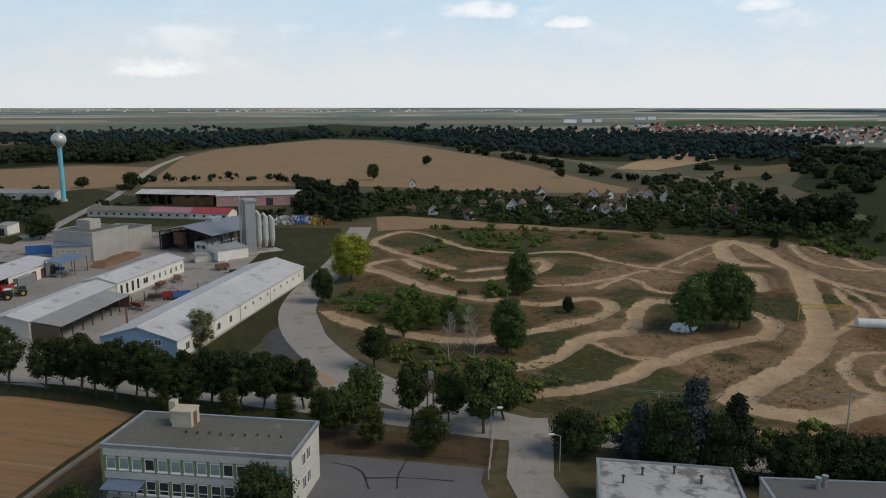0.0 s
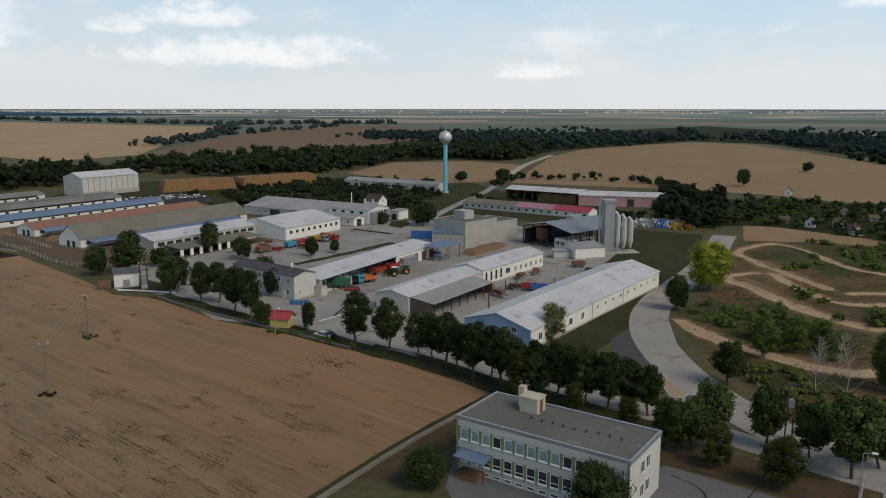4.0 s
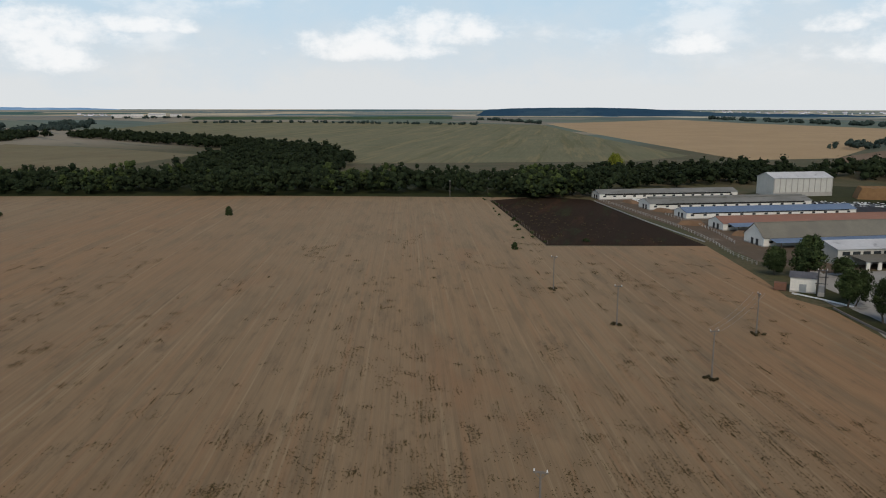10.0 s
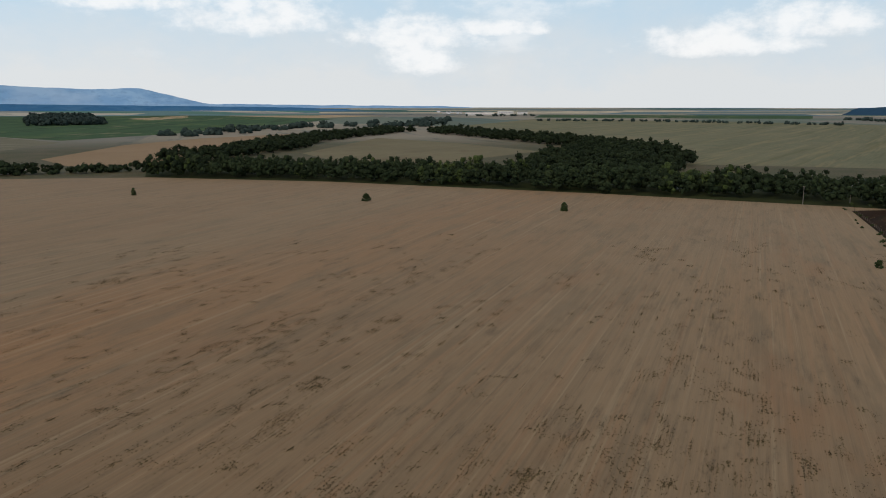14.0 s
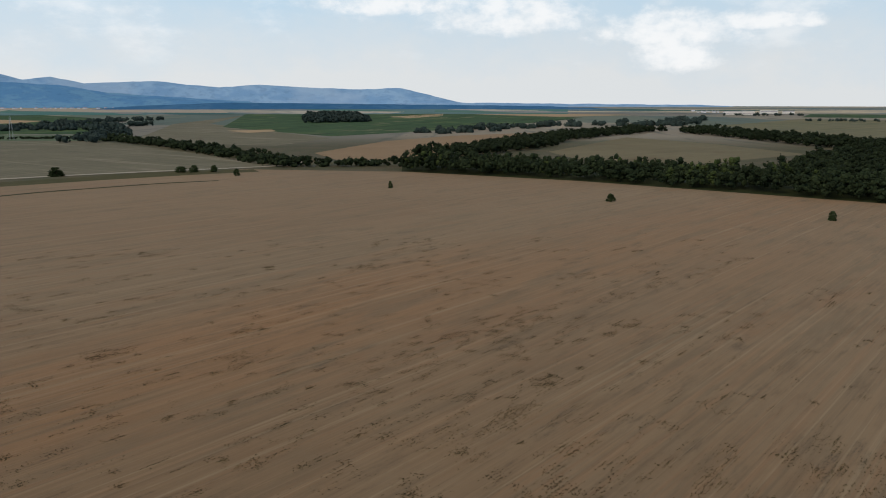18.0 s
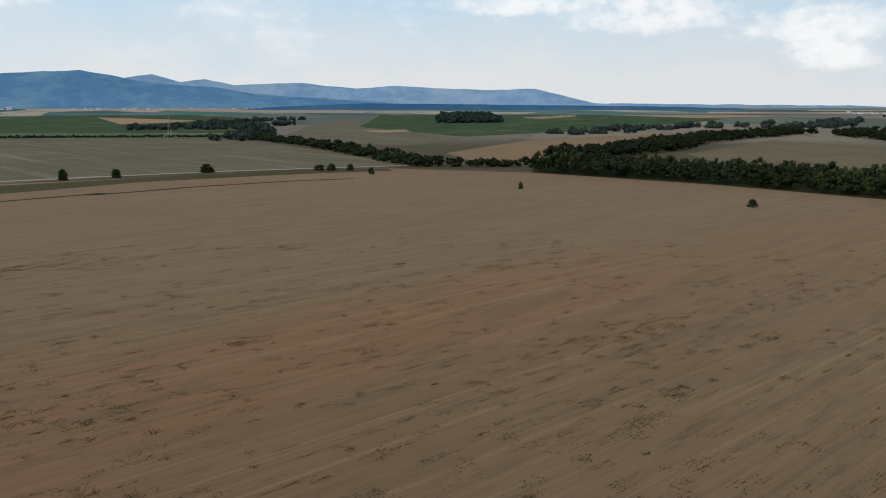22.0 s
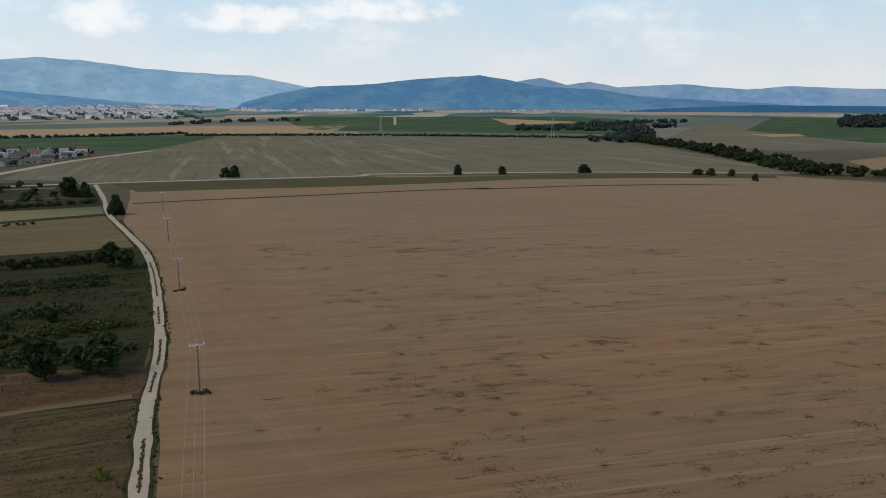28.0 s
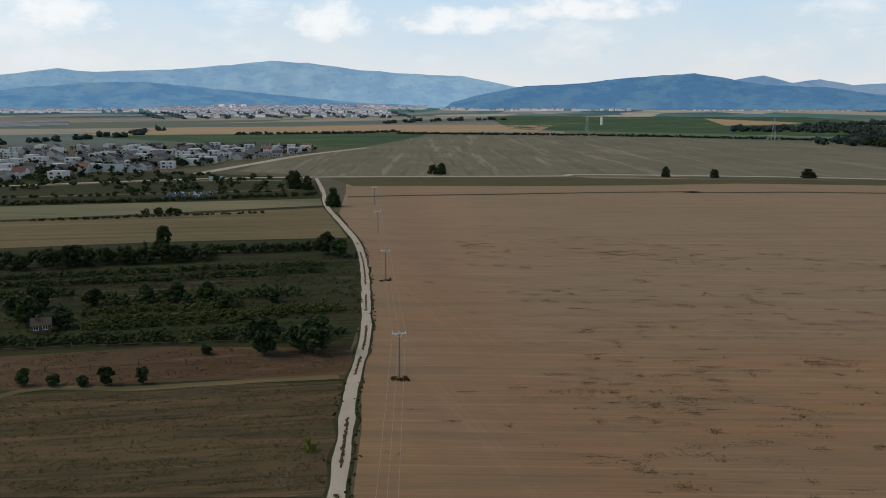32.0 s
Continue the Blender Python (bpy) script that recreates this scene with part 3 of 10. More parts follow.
M_TARP = plain("silage_film", (0.03, 0.03, 0.033), (0.05, 0.05, 0.055), 0.3, 3, 0.5)
M_SOILPILE = plain("dug_earth", (0.2, 0.125, 0.075), (0.16, 0.1, 0.06), 0.3, 2.5, 0.95, bump=0.7, world_space=True)


def paint(name, c, rough=0.45):
    return plain(name, c, tuple(0.85 * x for x in c), 0.8, 9, rough, stain=tuple(0.5 * x + 0.05 for x in c), stain_at=0.66)


P_RED, P_BLUE, P_GREEN = paint("red_paint", (0.3, 0.042, 0.034)), paint("blue_paint", (0.05, 0.16, 0.42)), paint("green_paint", (0.05, 0.17, 0.1))
P_ORANGE, P_WHITE, P_TEAL = paint("orange_paint", (0.46, 0.17, 0.045)), paint("white_paint", (0.72, 0.72, 0.7)), paint("teal_paint", (0.06, 0.3, 0.38))
P_LIME, P_BLACK, P_GREY = paint("lime_paint", (0.13, 0.17, 0.045)), paint("black_paint", (0.02, 0.02, 0.022), 0.35), paint("grey_paint", (0.25, 0.26, 0.27))
P_YELLOW = paint("yellow_paint", (0.62, 0.4, 0.04))
M_RUBBER = plain("tyre_rubber", (0.025, 0.025, 0.025), (0.035, 0.035, 0.033), 2, 12, 0.9)
M_GLASS, gn, gl, gb = material("window_glass", 0.08)
gv = mapped(gn, gl, 0, (1, 1, 1), True)
gl.new(blend(gn, gl, tex(gn, gl, "ShaderNodeTexNoise", gv, 0.35), (0.02, 0.024, 0.028), (0.05, 0.06, 0.065)), gb.inputs["Base Color"])
gb.inputs["Specular IOR Level"].default_value = 0.5
# upper office panes: curtains and reflections put into one pale colour
M_PALEPANE = plain("pale_reflecting_panes", (0.3, 0.38, 0.37), (0.17, 0.23, 0.22), 0.4, 3, 0.3)
M_CRACK = plain("tar_filled_cracks", (0.03, 0.03, 0.03), (0.045, 0.045, 0.04), 0.8, 5, 0.9)
M_WATER, gn, gl, gb = material("pond_water", 0.05)
gl.new(blend(gn, gl, tex(gn, gl, "ShaderNodeTexNoise", mapped(gn, gl), 0.2), (0.04, 0.06, 0.06), (0.06, 0.08, 0.08)), gb.inputs["Base Color"])
gb.inputs["Specular IOR Level"].default_value = 0.3

L_DARK = leafy("linden_leaves", (0.022, 0.036, 0.014), (0.064, 0.087, 0.032))
L_HEDGE = leafy("hedge_leaves", (0.022, 0.034, 0.013), (0.058, 0.078, 0.026))
L_MID = leafy("shrub_leaves", (0.05, 0.074, 0.018), (0.14, 0.175, 0.042))
L_LIGHT = leafy("pale_leaves", (0.1, 0.115, 0.045), (0.16, 0.165, 0.075))
L_YELLOW = leafy("yellow_green_leaves", (0.17, 0.2, 0.02), (0.3, 0.31, 0.05))
L_SPRUCE = leafy("blue_spruce_needles", (0.05, 0.065, 0.06), (0.1, 0.12, 0.115))
L_PINE = leafy("dark_conifer_needles", (0.02, 0.03, 0.016), (0.04, 0.055, 0.028))
L_WOOD = leafy("woodland_leaves", (0.016, 0.025, 0.012), (0.029, 0.04, 0.017))
# far trees: the bluish haze of distance is put into the leaf tints
L_WOODFAR = leafy("hazy_far_woodland_leaves", (0.03, 0.047, 0.042), (0.052, 0.072, 0.06))
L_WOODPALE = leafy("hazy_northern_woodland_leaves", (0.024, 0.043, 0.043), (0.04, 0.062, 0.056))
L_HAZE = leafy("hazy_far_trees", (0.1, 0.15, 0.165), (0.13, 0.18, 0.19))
# sunlit crowns: their lit tone is put into a lighter leaf tint
L_BRIGHT = leafy("sunlit_woodland_leaves", (0.042, 0.062, 0.02), (0.088, 0.115, 0.036))
L_LUSH = leafy("lush_green_leaves", (0.062, 0.102, 0.024), (0.135, 0.185, 0.047))
L_WILLOW = leafy("willow_leaves", (0.042, 0.072, 0.023), (0.108, 0.152, 0.048))
L_DRY = leafy("dry_weeds", (0.04, 0.036, 0.018), (0.08, 0.064, 0.032))
L_WEED = leafy("field_weeds", (0.07, 0.056, 0.028), (0.132, 0.099, 0.051))
L_STRAW = leafy("dry_grass_blades", (0.1, 0.08, 0.036), (0.25, 0.19, 0.095))
L_VINE = leafy("vine_leaves", (0.03, 0.042, 0.012), (0.085, 0.092, 0.026))


# ---- helpers ----
def ground_z(x, y):
    s = min(max((math.hypot(x, y) - 1400) / 3500, 0), 1)
    return 33 * s ** 1.3


def mesh_of(bm, name, mat, smooth=False):
    me = bpy.data.meshes.new(name)
    bm.to_mesh(me)
    bm.free()
    for m in (mat if isinstance(mat, (list, tuple)) else [mat]):
        me.materials.append(m)
    if smooth:
        for p in me.polygons:
            p.use_smooth = True
    return me


def part(name, bm, mat, parent=None, label="", smooth=False):
    ob = new(name, mesh_of(bm, name, mat, smooth) if isinstance(bm, bmesh.types.BMesh) else bm)
    if parent:
        ob.parent = parent
    if label:
        tagged(ob, label)
    return ob


def thing(name, label, category, group="", at=(0, 0), turn=0.0, z=None):
    ob = new(name)
    ob.matrix_world = pose(at[0], at[1], ground_z(*at) if z is None else z, 0, 0, turn)
    return tagged(ob, label, category, group)


def box(bm, x0, y0, z0, x1, y1, z1, mat=0):
    vs = [bm.verts.new(c) for c in ((x0, y0, z0), (x1, y0, z0), (x1, y1, z0), (x0, y1, z0), (x0, y0, z1), (x1, y0, z1), (x1, y1, z1), (x0, y1, z1))]
    for q in ((3, 2, 1, 0), (4, 5, 6, 7), (0, 1, 5, 4), (1, 2, 6, 5), (2, 3, 7, 6), (3, 0, 4, 7)):
        bm.faces.new([vs[i] for i in q]).material_index = mat
    return vs


def prism(bm, outline, x0, x1, mat=0):
    """A profile in (y, z) pushed along x."""
    a = [bm.verts.new((x0, y, z)) for y, z in outline]
    b = [bm.verts.new((x1, y, z)) for y, z in outline]
    n = len(outline)
    bm.faces.new(a[::-1]).material_index = mat
    bm.faces.new(b).material_index = mat
    for i in range(n):
        bm.faces.new((a[i], a[(i + 1) % n], b[(i + 1) % n], b[i])).material_index = mat


def tube(bm, p, q, r0, r1=None, n=8, mat=0, caps=True):
    r1 = r0 if r1 is None else r1
    p, q = Vector(p), Vector(q)
    d = (q - p).normalized()
    u = d.orthogonal().normalized()
    w = d.cross(u)
    ra = [bm.verts.new(p + (u * math.cos(k * math.tau / n) + w * math.sin(k * math.tau / n)) * r0) for k in range(n)]
    rb = [bm.verts.new(q + (u * math.cos(k * math.tau / n) + w * math.sin(k * math.tau / n)) * r1) for k in range(n)]
    for k in range(n):
        bm.faces.new((ra[k], ra[(k + 1) % n], rb[(k + 1) % n], rb[k])).material_index = mat
    if caps:
        bm.faces.new(ra[::-1]).material_index = mat
        bm.faces.new(rb).material_index = mat


def solid(fn):
    bm = bmesh.new()
    fn(bm)
    return bm


def boxed(*args):
    bm = bmesh.new()
    box(bm, *args)
    return bm


def structure(ob, label, category):
    return tagged(ob, label, category, kind="structure")


def sheet(name, label, category, pts, z, mat, reach=120.0):
    """A patch of ground that follows the land."""
    bm = bmesh.new()
    f = bm.faces.new([bm.verts.new((x, y, 0)) for x, y in pts])
    f.normal_update()
    if f.normal.z < 0:
        f.normal_flip()
    bmesh.ops.triangulate(bm, faces=bm.faces[:])
    if max(math.hypot(x, y) for x, y in pts) > 1350:
        for _ in range(8):
            long = [e for e in bm.edges if e.calc_length() > reach]
            if not long:
                break
            bmesh.ops.subdivide_edges(bm, edges=long, cuts=1)
            bmesh.ops.triangulate(bm, faces=[f for f in bm.faces if len(f.verts) > 3])
    for v in bm.verts:
        v.co.z = ground_z(v.co.x, v.co.y) + z
    return structure(part(name, bm, mat), label, category)


def curve(pts, step=6.0):
    """A smooth line through the points."""
    p = [Vector((*q[:2], 0)) for q in pts]
    p = [2 * p[0] - p[1]] + p + [2 * p[-1] - p[-2]]
    out = []
    for i in range(1, len(p) - 2):
        n = max(1, int((p[i + 1] - p[i]).length / step))
        for k in range(n):
            t = k / n
            a, b, c, d = p[i - 1], p[i], p[i + 1], p[i + 2]
            out.append(0.5 * (2 * b + (c - a) * t + (2 * a - 5 * b + 4 * c - d) * t * t + (3 * b - a - 3 * c + d) * t ** 3))
    out.append(p[-2])
    return out


def ribbon_mesh(bm, pts, width, z, edge=0.0, step=6.0, rag=0.0, berm=0.0):
    line = curve(pts, step)
    rows = []
    for i, c in enumerate(line):
        d = (line[min(i + 1, len(line) - 1)] - line[max(i - 1, 0)]).normalized()
        s = Vector((-d.y, d.x, 0))
        w = width / 2 * (1 + rag * noise.noise(c * 0.13))
        offs = [(-w, 0), (-w * 0.82, berm), (-w * 0.6, 0), (w * 0.6, 0), (w * 0.82, berm), (w, 0)] if berm else [(-w, 0), (w, 0)]
        row = []
        for o, h in offs:
            q = c + s * (o * (1 + rag * 0.5 * noise.noise(Vector((c.x * 0.4, c.y * 0.4, o)))))
            row.append(bm.verts.new((q.x, q.y, ground_z(q.x, q.y) + z + h * (0.6 + 0.8 * abs(noise.noise(c * 0.06))))))
        rows.append(row)
    for a, b in zip(rows, rows[1:]):
        for k in range(len(a) - 1):
            bm.faces.new((a[k], a[k + 1], b[k + 1], b[k]))
    bmesh.ops.recalc_face_normals(bm, faces=bm.faces[:])


def road(name, label, pts, width, z, mat, category="road", step=6.0, rag=0.0, berm=0.0):
    bm = bmesh.new()
    ribbon_mesh(bm, pts, width, z, step=step, rag=rag, berm=berm)
    return structure(part(name, bm, mat, smooth=berm > 0), label, category)


# ---- ground ----
def make_ground():
    rings = [0, 40, 90, 150, 220, 300, 400, 520, 660, 820, 1000, 1200] + list(range(1400, 4901, 100)) + [4980]
    bm = bmesh.new()
    seg, last = 220, None
    for r in rings:
        if r == 0:
            last = [bm.verts.new((0, 0, 0))]
            continue
        row = [bm.verts.new((r * math.cos(k * math.tau / seg), r * math.sin(k * math.tau / seg), ground_z(r, 0))) for k in range(seg)]
        for k in range(seg):
            if len(last) == 1:
                bm.faces.new((last[0], row[k], row[(k + 1) % seg]))
            else:
                bm.faces.new((last[k], row[k], row[(k + 1) % seg], last[(k + 1) % seg]))
        last = row
    m, n, l, b = material("open_country", 0.95)
    v = mapped(n, l, 25, (1, 1, 1), True)
    near = blend(n, l, span(n, l, tex(n, l, "ShaderNodeTexNoise", v, 0.03, 5), 0.35, 0.65), (0.075, 0.07, 0.03), (0.115, 0.085, 0.045))
    near = blend(n, l, span(n, l, tex(n, l, "ShaderNodeTexNoise", v, 0.6, 4), 0.35, 0.7, 0, 0.7), near, (0.04, 0.05, 0.018))
    # far away: a patchwork of fields
    fv = mapped(n, l, 25, (0.0011, 0.0034, 1), True)
    vor = n.new("ShaderNodeTexVoronoi")
    vor.distance = "CHEBYCHEV"
    vor.voronoi_dimensions = "2D"
    vor.inputs["Scale"].default_value = 1.0
    vor.inputs["Randomness"].default_value = 0.85
    l.new(fv, vor.inputs["Vector"])
    sepc = n.new("ShaderNodeSeparateColor")
    l.new(vor.outputs["Color"], sepc.inputs[0])
    ramp = n.new("ShaderNodeValToRGB")
    ramp.color_ramp.interpolation = "CONSTANT"
    stops = [(0.0, (0.1, 0.125, 0.085)), (0.24, (0.25, 0.21, 0.15)), (0.38, (0.125, 0.15, 0.105)), (0.55, (0.2, 0.175, 0.135)), (0.68, (0.09, 0.125, 0.1)), (0.86, (0.32, 0.27, 0.195))]
    for i, (p, c) in enumerate(stops):
        e = ramp.color_ramp.elements[i] if i < 2 else ramp.color_ramp.elements.new(p)
        e.position, e.color = p, (*c, 1)
    l.new(sepc.outputs[0], ramp.inputs[0])
    far = blend(n, l, span(n, l, tex(n, l, "ShaderNodeTexNoise", v, 0.008, 4), 0.3, 0.7, 0, 0.3), ramp.outputs[0], (0.12, 0.135, 0.105))
    dist = n.new("ShaderNodeVectorMath")
    dist.operation = "LENGTH"
    l.new(n.new("ShaderNodeNewGeometry").outputs["Position"], dist.inputs[0])
    far = blend(n, l, span(n, l, tex(n, l, "ShaderNodeTexNoise", mapped(n, l, 25, (0.15, 1, 1), True), 0.02, 4, 0.7), 0.54, 0.64, 0, 0.7), far, (0.08, 0.1, 0.082))
    l.new(blend(n, l, span(n, l, dist.outputs["Value"], 900, 1300), near, far), b.inputs["Base Color"])
    structure(part("ground", bm, m), "open farmland with dry grass, green crops and stubble fields", "ground")


make_ground()

# fields round the drone
sheet("field_1", "wide dry brown field with drilled rows and weeds", "field",
      [(-50.8, 119.9), (-54.2, 123.3), (-60, 124.1), (-70.6, 127.2), (-84.3, 130.1), (-98.4, 132.3), (-113.3, 135.1), (-125.6, 135.1), (-139.6, 139.4), (-155.9, 144.4), (-169.7, 142.5), (-191.1, 150.8), (-243.5, 167.5), (-258.1, 110.6), (-396.5, 135.9), (-407.1, 167.1), (-432.5, 124.3), (-457.8, 57.3), (-486.5, -66.8), (-464.4, -22.7), (-521.6, -207.3), (-506.7, -269.3), (-464.3, -409.7), (-394.8, -447.6), (-355.7, -458.2), (-199.5, -531.1), (-234.6, -464.4), (-38.4, -536.2), (-32.3, -458.1), (-22.1, -361.6), (-24.3, -272), (-17.9, -181), (-12.4, -144.4), (-9.7, -114.9), (-6.6, -93.5), (-3.5, -60), (0, -20), (6, 20), (-20, 42), (-55.7, 76.3)], 0.03, M_FIELD)
sheet("field_2", "dark tilled plot beside the farm", "field", [(-260.1, 111.5), (-243.5, 167.5), (-385.8, 190.1), (-406.1, 170.4), (-396.5, 135.9)], 0.06, M_DARK)
sheet("field_3", "broad harvested field on a low rise", "field",
      [(-188.2, 481.3), (-252.4, 756.8), (-260.1, 897.3), (-220.9, 1037.5), (-174.4, 1137.8), (-102.2, 1116.8), (-22.9, 951.5), (53.7, 742.7), (99.8, 520.6), (120, 447.2), (33.5, 448.9), (-31.2, 480.4), (-78, 487.4)], 0.1, M_TAN)
sheet("field_4", "harvested field behind the water tower", "field",
      [(-326, 495), (-353.5, 607.4), (-296.6, 655.4), (-237.1, 633.9), (-198.1, 491), (-232.6, 445.2)], 0.1, M_TAN)
sheet("field_5", "ploughed brown field", "field", [(-446.5, 488.6), (-496, 617.5), (-537.6, 860.2), (-530.1, 1056.2), (-691.8, 1480), (-1084.1, 1668.8), (-1069.1, 1299.7), (-768.4, 785), (-655.8, 601), (-519.4, 480.7), (-409.3, 456.3)], 0.12, M_BROWN)
sheet("field_6", "pale stubble field", "field", [(-640.9, 475), (-2002.9, 848.5), (-2300.2, 1430.5), (-1876.6, 1394.6), (-1280.7, 1416.6), (-1004.1, 1025.8), (-641.7, 583.8)], 0.12, M_STRAW)
sheet("field_7", "thin green field with faint rows", "field", [(-694.8, 78.6), (-1169.2, 86.8), (-1761.7, -230.3), (-1645.5, -283.5), (-2436.9, -105.9), (-2277.5, 421.6), (-1899.6, 794.8), (-712.9, 462.4), (-652.6, 366.8), (-681.7, 175.4)], 0.12, M_OLIVE)
sheet("field_8", "strip of green crop", "field", [(-2629.6, -113.9), (-2548.2, 736.8), (-4108, 1188.5), (-4531.2, 315.7), (-3891.1, -96.1)], 0.35, M_GREEN)
sheet("field_9", "mown field inside a bend of woodland", "field", [(-780.5, -273.6), (-1169.7, -287.7), (-1034.9, -148.5), (-859.7, -29.6), (-658.3, -114.2), (-680.8, -208.6)], 0.12, M_MOWN)
sheet("field_10", "bare pinkish field", "field", [(-651, -480.1), (-904, -547.6), (-1104.5, -545.9), (-1326.9, -464.1), (-1220.6, -387.9), (-815.7, -346.2), (-619.7, -329.1), (-580.7, -404.5)], 0.12, M_TAN)
sheet("field_11", "grey fallow field", "field", [(-513.7, -406.2), (-732.2, -904.3), (-514.1, -1231.8), (-246.9, -1366.3), (-113.5, -1005.6), (20.8, -720.4), (39.4, -618.4), (-19.1, -567.3), (-138.8, -539.6), (-347.1, -494.6)], 0.1, M_GREY)
sheet("field_12", "bare grey field beside a stream", "field", [(-709.8, -825.2), (-1338.6, -1386.5), (-2091.1, -1826.3), (-1399.8, -1330.7), (-947, -666.6), (-742.8, -602.7), (-736.2, -679.4)], 0.12, M_GREY)
sheet("field_13", "green vineyard", "field", [(-1248.6, -1153.4), (-2221.2, -1940.1), (-2601.9, -1522.7), (-2312, -967.1), (-1982.7, -741.5), (-1336.2, -671.5), (-994.8, -700.3)], 0.2, M_GREEN)
sheet("field_14", "green orchards and vineyards", "field", [(-465.1, -1606.6), (-894, -3637.5), (-1885.3, -4511.9), (-2044, -3416.8), (-1603.2, -1984.3), (-931.9, -1168.2), (-636.2, -1260.1)], 0.25, M_GREEN)
sheet("field_15", "dark green orchard", "field", [(49.8, -1025.6), (329.2, -1381.7), (88.4, -1436.6), (-256.7, -1425.1), (-206.7, -1251.1), (-86.6, -943.3)], 0.2, M_GREEN)
sheet("field_16", "pale stubble strip", "field", [(359.3, -1433), (248.5, -1760.2), (-321.9, -1947.2), (-639.9, -1833.5), (-468.3, -1438.5), (108.1, -1440.1)], 0.25, M_STRAW)
sheet("field_17", "pale straw field far off", "field", [(-2263.8, -1368.6), (-2877.1, -1077.2), (-2755.3, -645.4), (-2260.1, -883.4)], 0.4, M_STRAW)
sheet("field_18", "straw field behind the garden colony", "field", [(-26.4, 310.1), (-30.5, 350.2), (0.1, 351.7), (48.2, 336), (82.3, 316.8), (90.5, 291.3), (90.7, 294.7), (34.1, 307.2)], 0.05, M_TAN)

# gardens beside the gravel track
sheet("ground_1", "garden plots with dark weedy soil", "ground", [(-6.3, -93.6), (-9.2, -145), (-15.9, -181.4), (-24.3, -272), (-16.5, -383.3), (-17.8, -532.5), (97.4, -547.3), (173.6, -515.1), (60, -500), (160, -500), (160, -120), (60, -60), (20, -40), (-3.5, -60)], 0.02, M_GARDEN)
sheet("field_31", "rough green allotments before the village", "field", [(186.9, -483.8), (230.1, -598.9), (112.2, -633.3), (13, -573.7), (-17.5, -524.4), (-8.6, -456.7), (97.5, -460.3)], 0.04, M_VERGE)
road("field_32", "pale grass strip among the allotments", [(180.1, -465.8), (99.3, -469.2), (-2.3, -476.8)], 5, 0.07, M_STRIP, "field", 6, 0.3)
road("field_33", "pale grass strip among the allotments", [(158.6, -529.3), (97.4, -547.3), (4.8, -537)], 6, 0.07, M_OLIVE, "field", 6, 0.4)
sheet("field_34", "dark green vineyards beyond the stream wood", "field", [(-1461.7, -903.1), (-2770.1, -1705.5), (-2624, -1223.4), (-2347.6, -713), (-1835.7, -666.6), (-1480.9, -736.9)], 0.5, M_GREEN)
sheet("field_25", "pale green strip beyond the grey field", "field", [(-474.6, -1304.3), (-543.2, -1490.5), (-745.1, -1276.5), (-858.4, -1040.1), (-732.9, -888.4), (-633.9, -1087)], 0.3, M_PALEGREEN)
sheet("field_26", "green vineyard slopes", "field", [(-552.7, -1516.5), (-959.7, -2620.6), (-1318.4, -2320.1), (-1343.3, -1637.3), (-889.3, -1085.1), (-758.6, -1299.6)], 0.35, M_GREEN)
sheet("field_27", "pale stubble strip among the vineyards", "field", [(-1318.4, -2320.1), (-1327.9, -1826.8), (-1207.6, -1734.7), (-1016.4, -1693.4)], 0.45, M_STRAW)
sheet("field_28", "long tan field before the hills", "field", [(-2500.5, -4202.4), (-2667.8, -3413.2), (-2734.2, -2522.3), (-2310.9, -2101.4), (-2146.7, -2523.4), (-2081.8, -2986.2)], 0.9, M_PALE)
sheet("field_29", "tan stubble bank by the vineyards", "field", [(-2181.2, -1304.9), (-2621.1, -1336.9), (-2326.7, -1186.7), (-2035.5, -1159.1)], 0.5, M_STRAW)
sheet("field_30", "pale strip below the vineyards", "field", [(-1101.7, -1009.8), (-1185, -973.1), (-1125.4, -911.3), (-1041.3, -904.2)], 0.45, M_STRAW)
sheet("field_19", "mown dry strip", "field", [(102.1, -297.1), (124.5, -365.3), (69.8, -372.3), (-16, -388.5), (-19.4, -335.6), (-21, -296), (44.9, -300)], 0.05, M_STRIP)
sheet("field_20", "thin grass strip", "field", [(126.9, -372.7), (143.8, -424.1), (-17, -427.1), (-16.6, -397.1), (71.2, -380.2)], 0.05, M_OLIVE)
sheet("ground_2", "reddish bare earth with dry grass", "ground", [(52.2, -144.8), (58.8, -164.8), (26.1, -165.2), (-4.3, -158.4), (-12.1, -155.3), (-8.9, -138), (12.9, -142.3), (36.7, -143.4)], 0.05, M_RED)
sheet("ground_3", "ploughed garden plot with dry stripes", "ground", [(38.3, -102.4), (51, -141.2), (22.7, -140.6), (-8.5, -137.1), (-6, -115.6), (-3.8, -98.9), (-3.2, -94.2)], 0.05, M_PLOT)
road("road_1", "chalky gravel field track", [(2, -40), (-4.5, -93.9), (-7.3, -115.4), (-9.5, -132.5), (-14.9, -162.8), (-18, -192), (-22.2, -242), (-23.7, -283.9), (-21.7, -326.4), (-17.9, -394.2), (-19.2, -460.7), (-18.4, -549.3)], 2.35, 0.1, M_CHALK, step=2.0, rag=0.25)
road("ground_25", "dark weedy verge on both sides of the gravel track", [(2, -40), (-4.5, -93.9), (-7.3, -115.4), (-9.5, -132.5), (-14.9, -162.8), (-18, -192), (-22.2, -242), (-23.7, -283.9), (-21.7, -326.4), (-17.9, -394.2), (-19.2, -460.7)], 3.5, 0.085, M_VERGE, "ground", 1.5, 0.35)
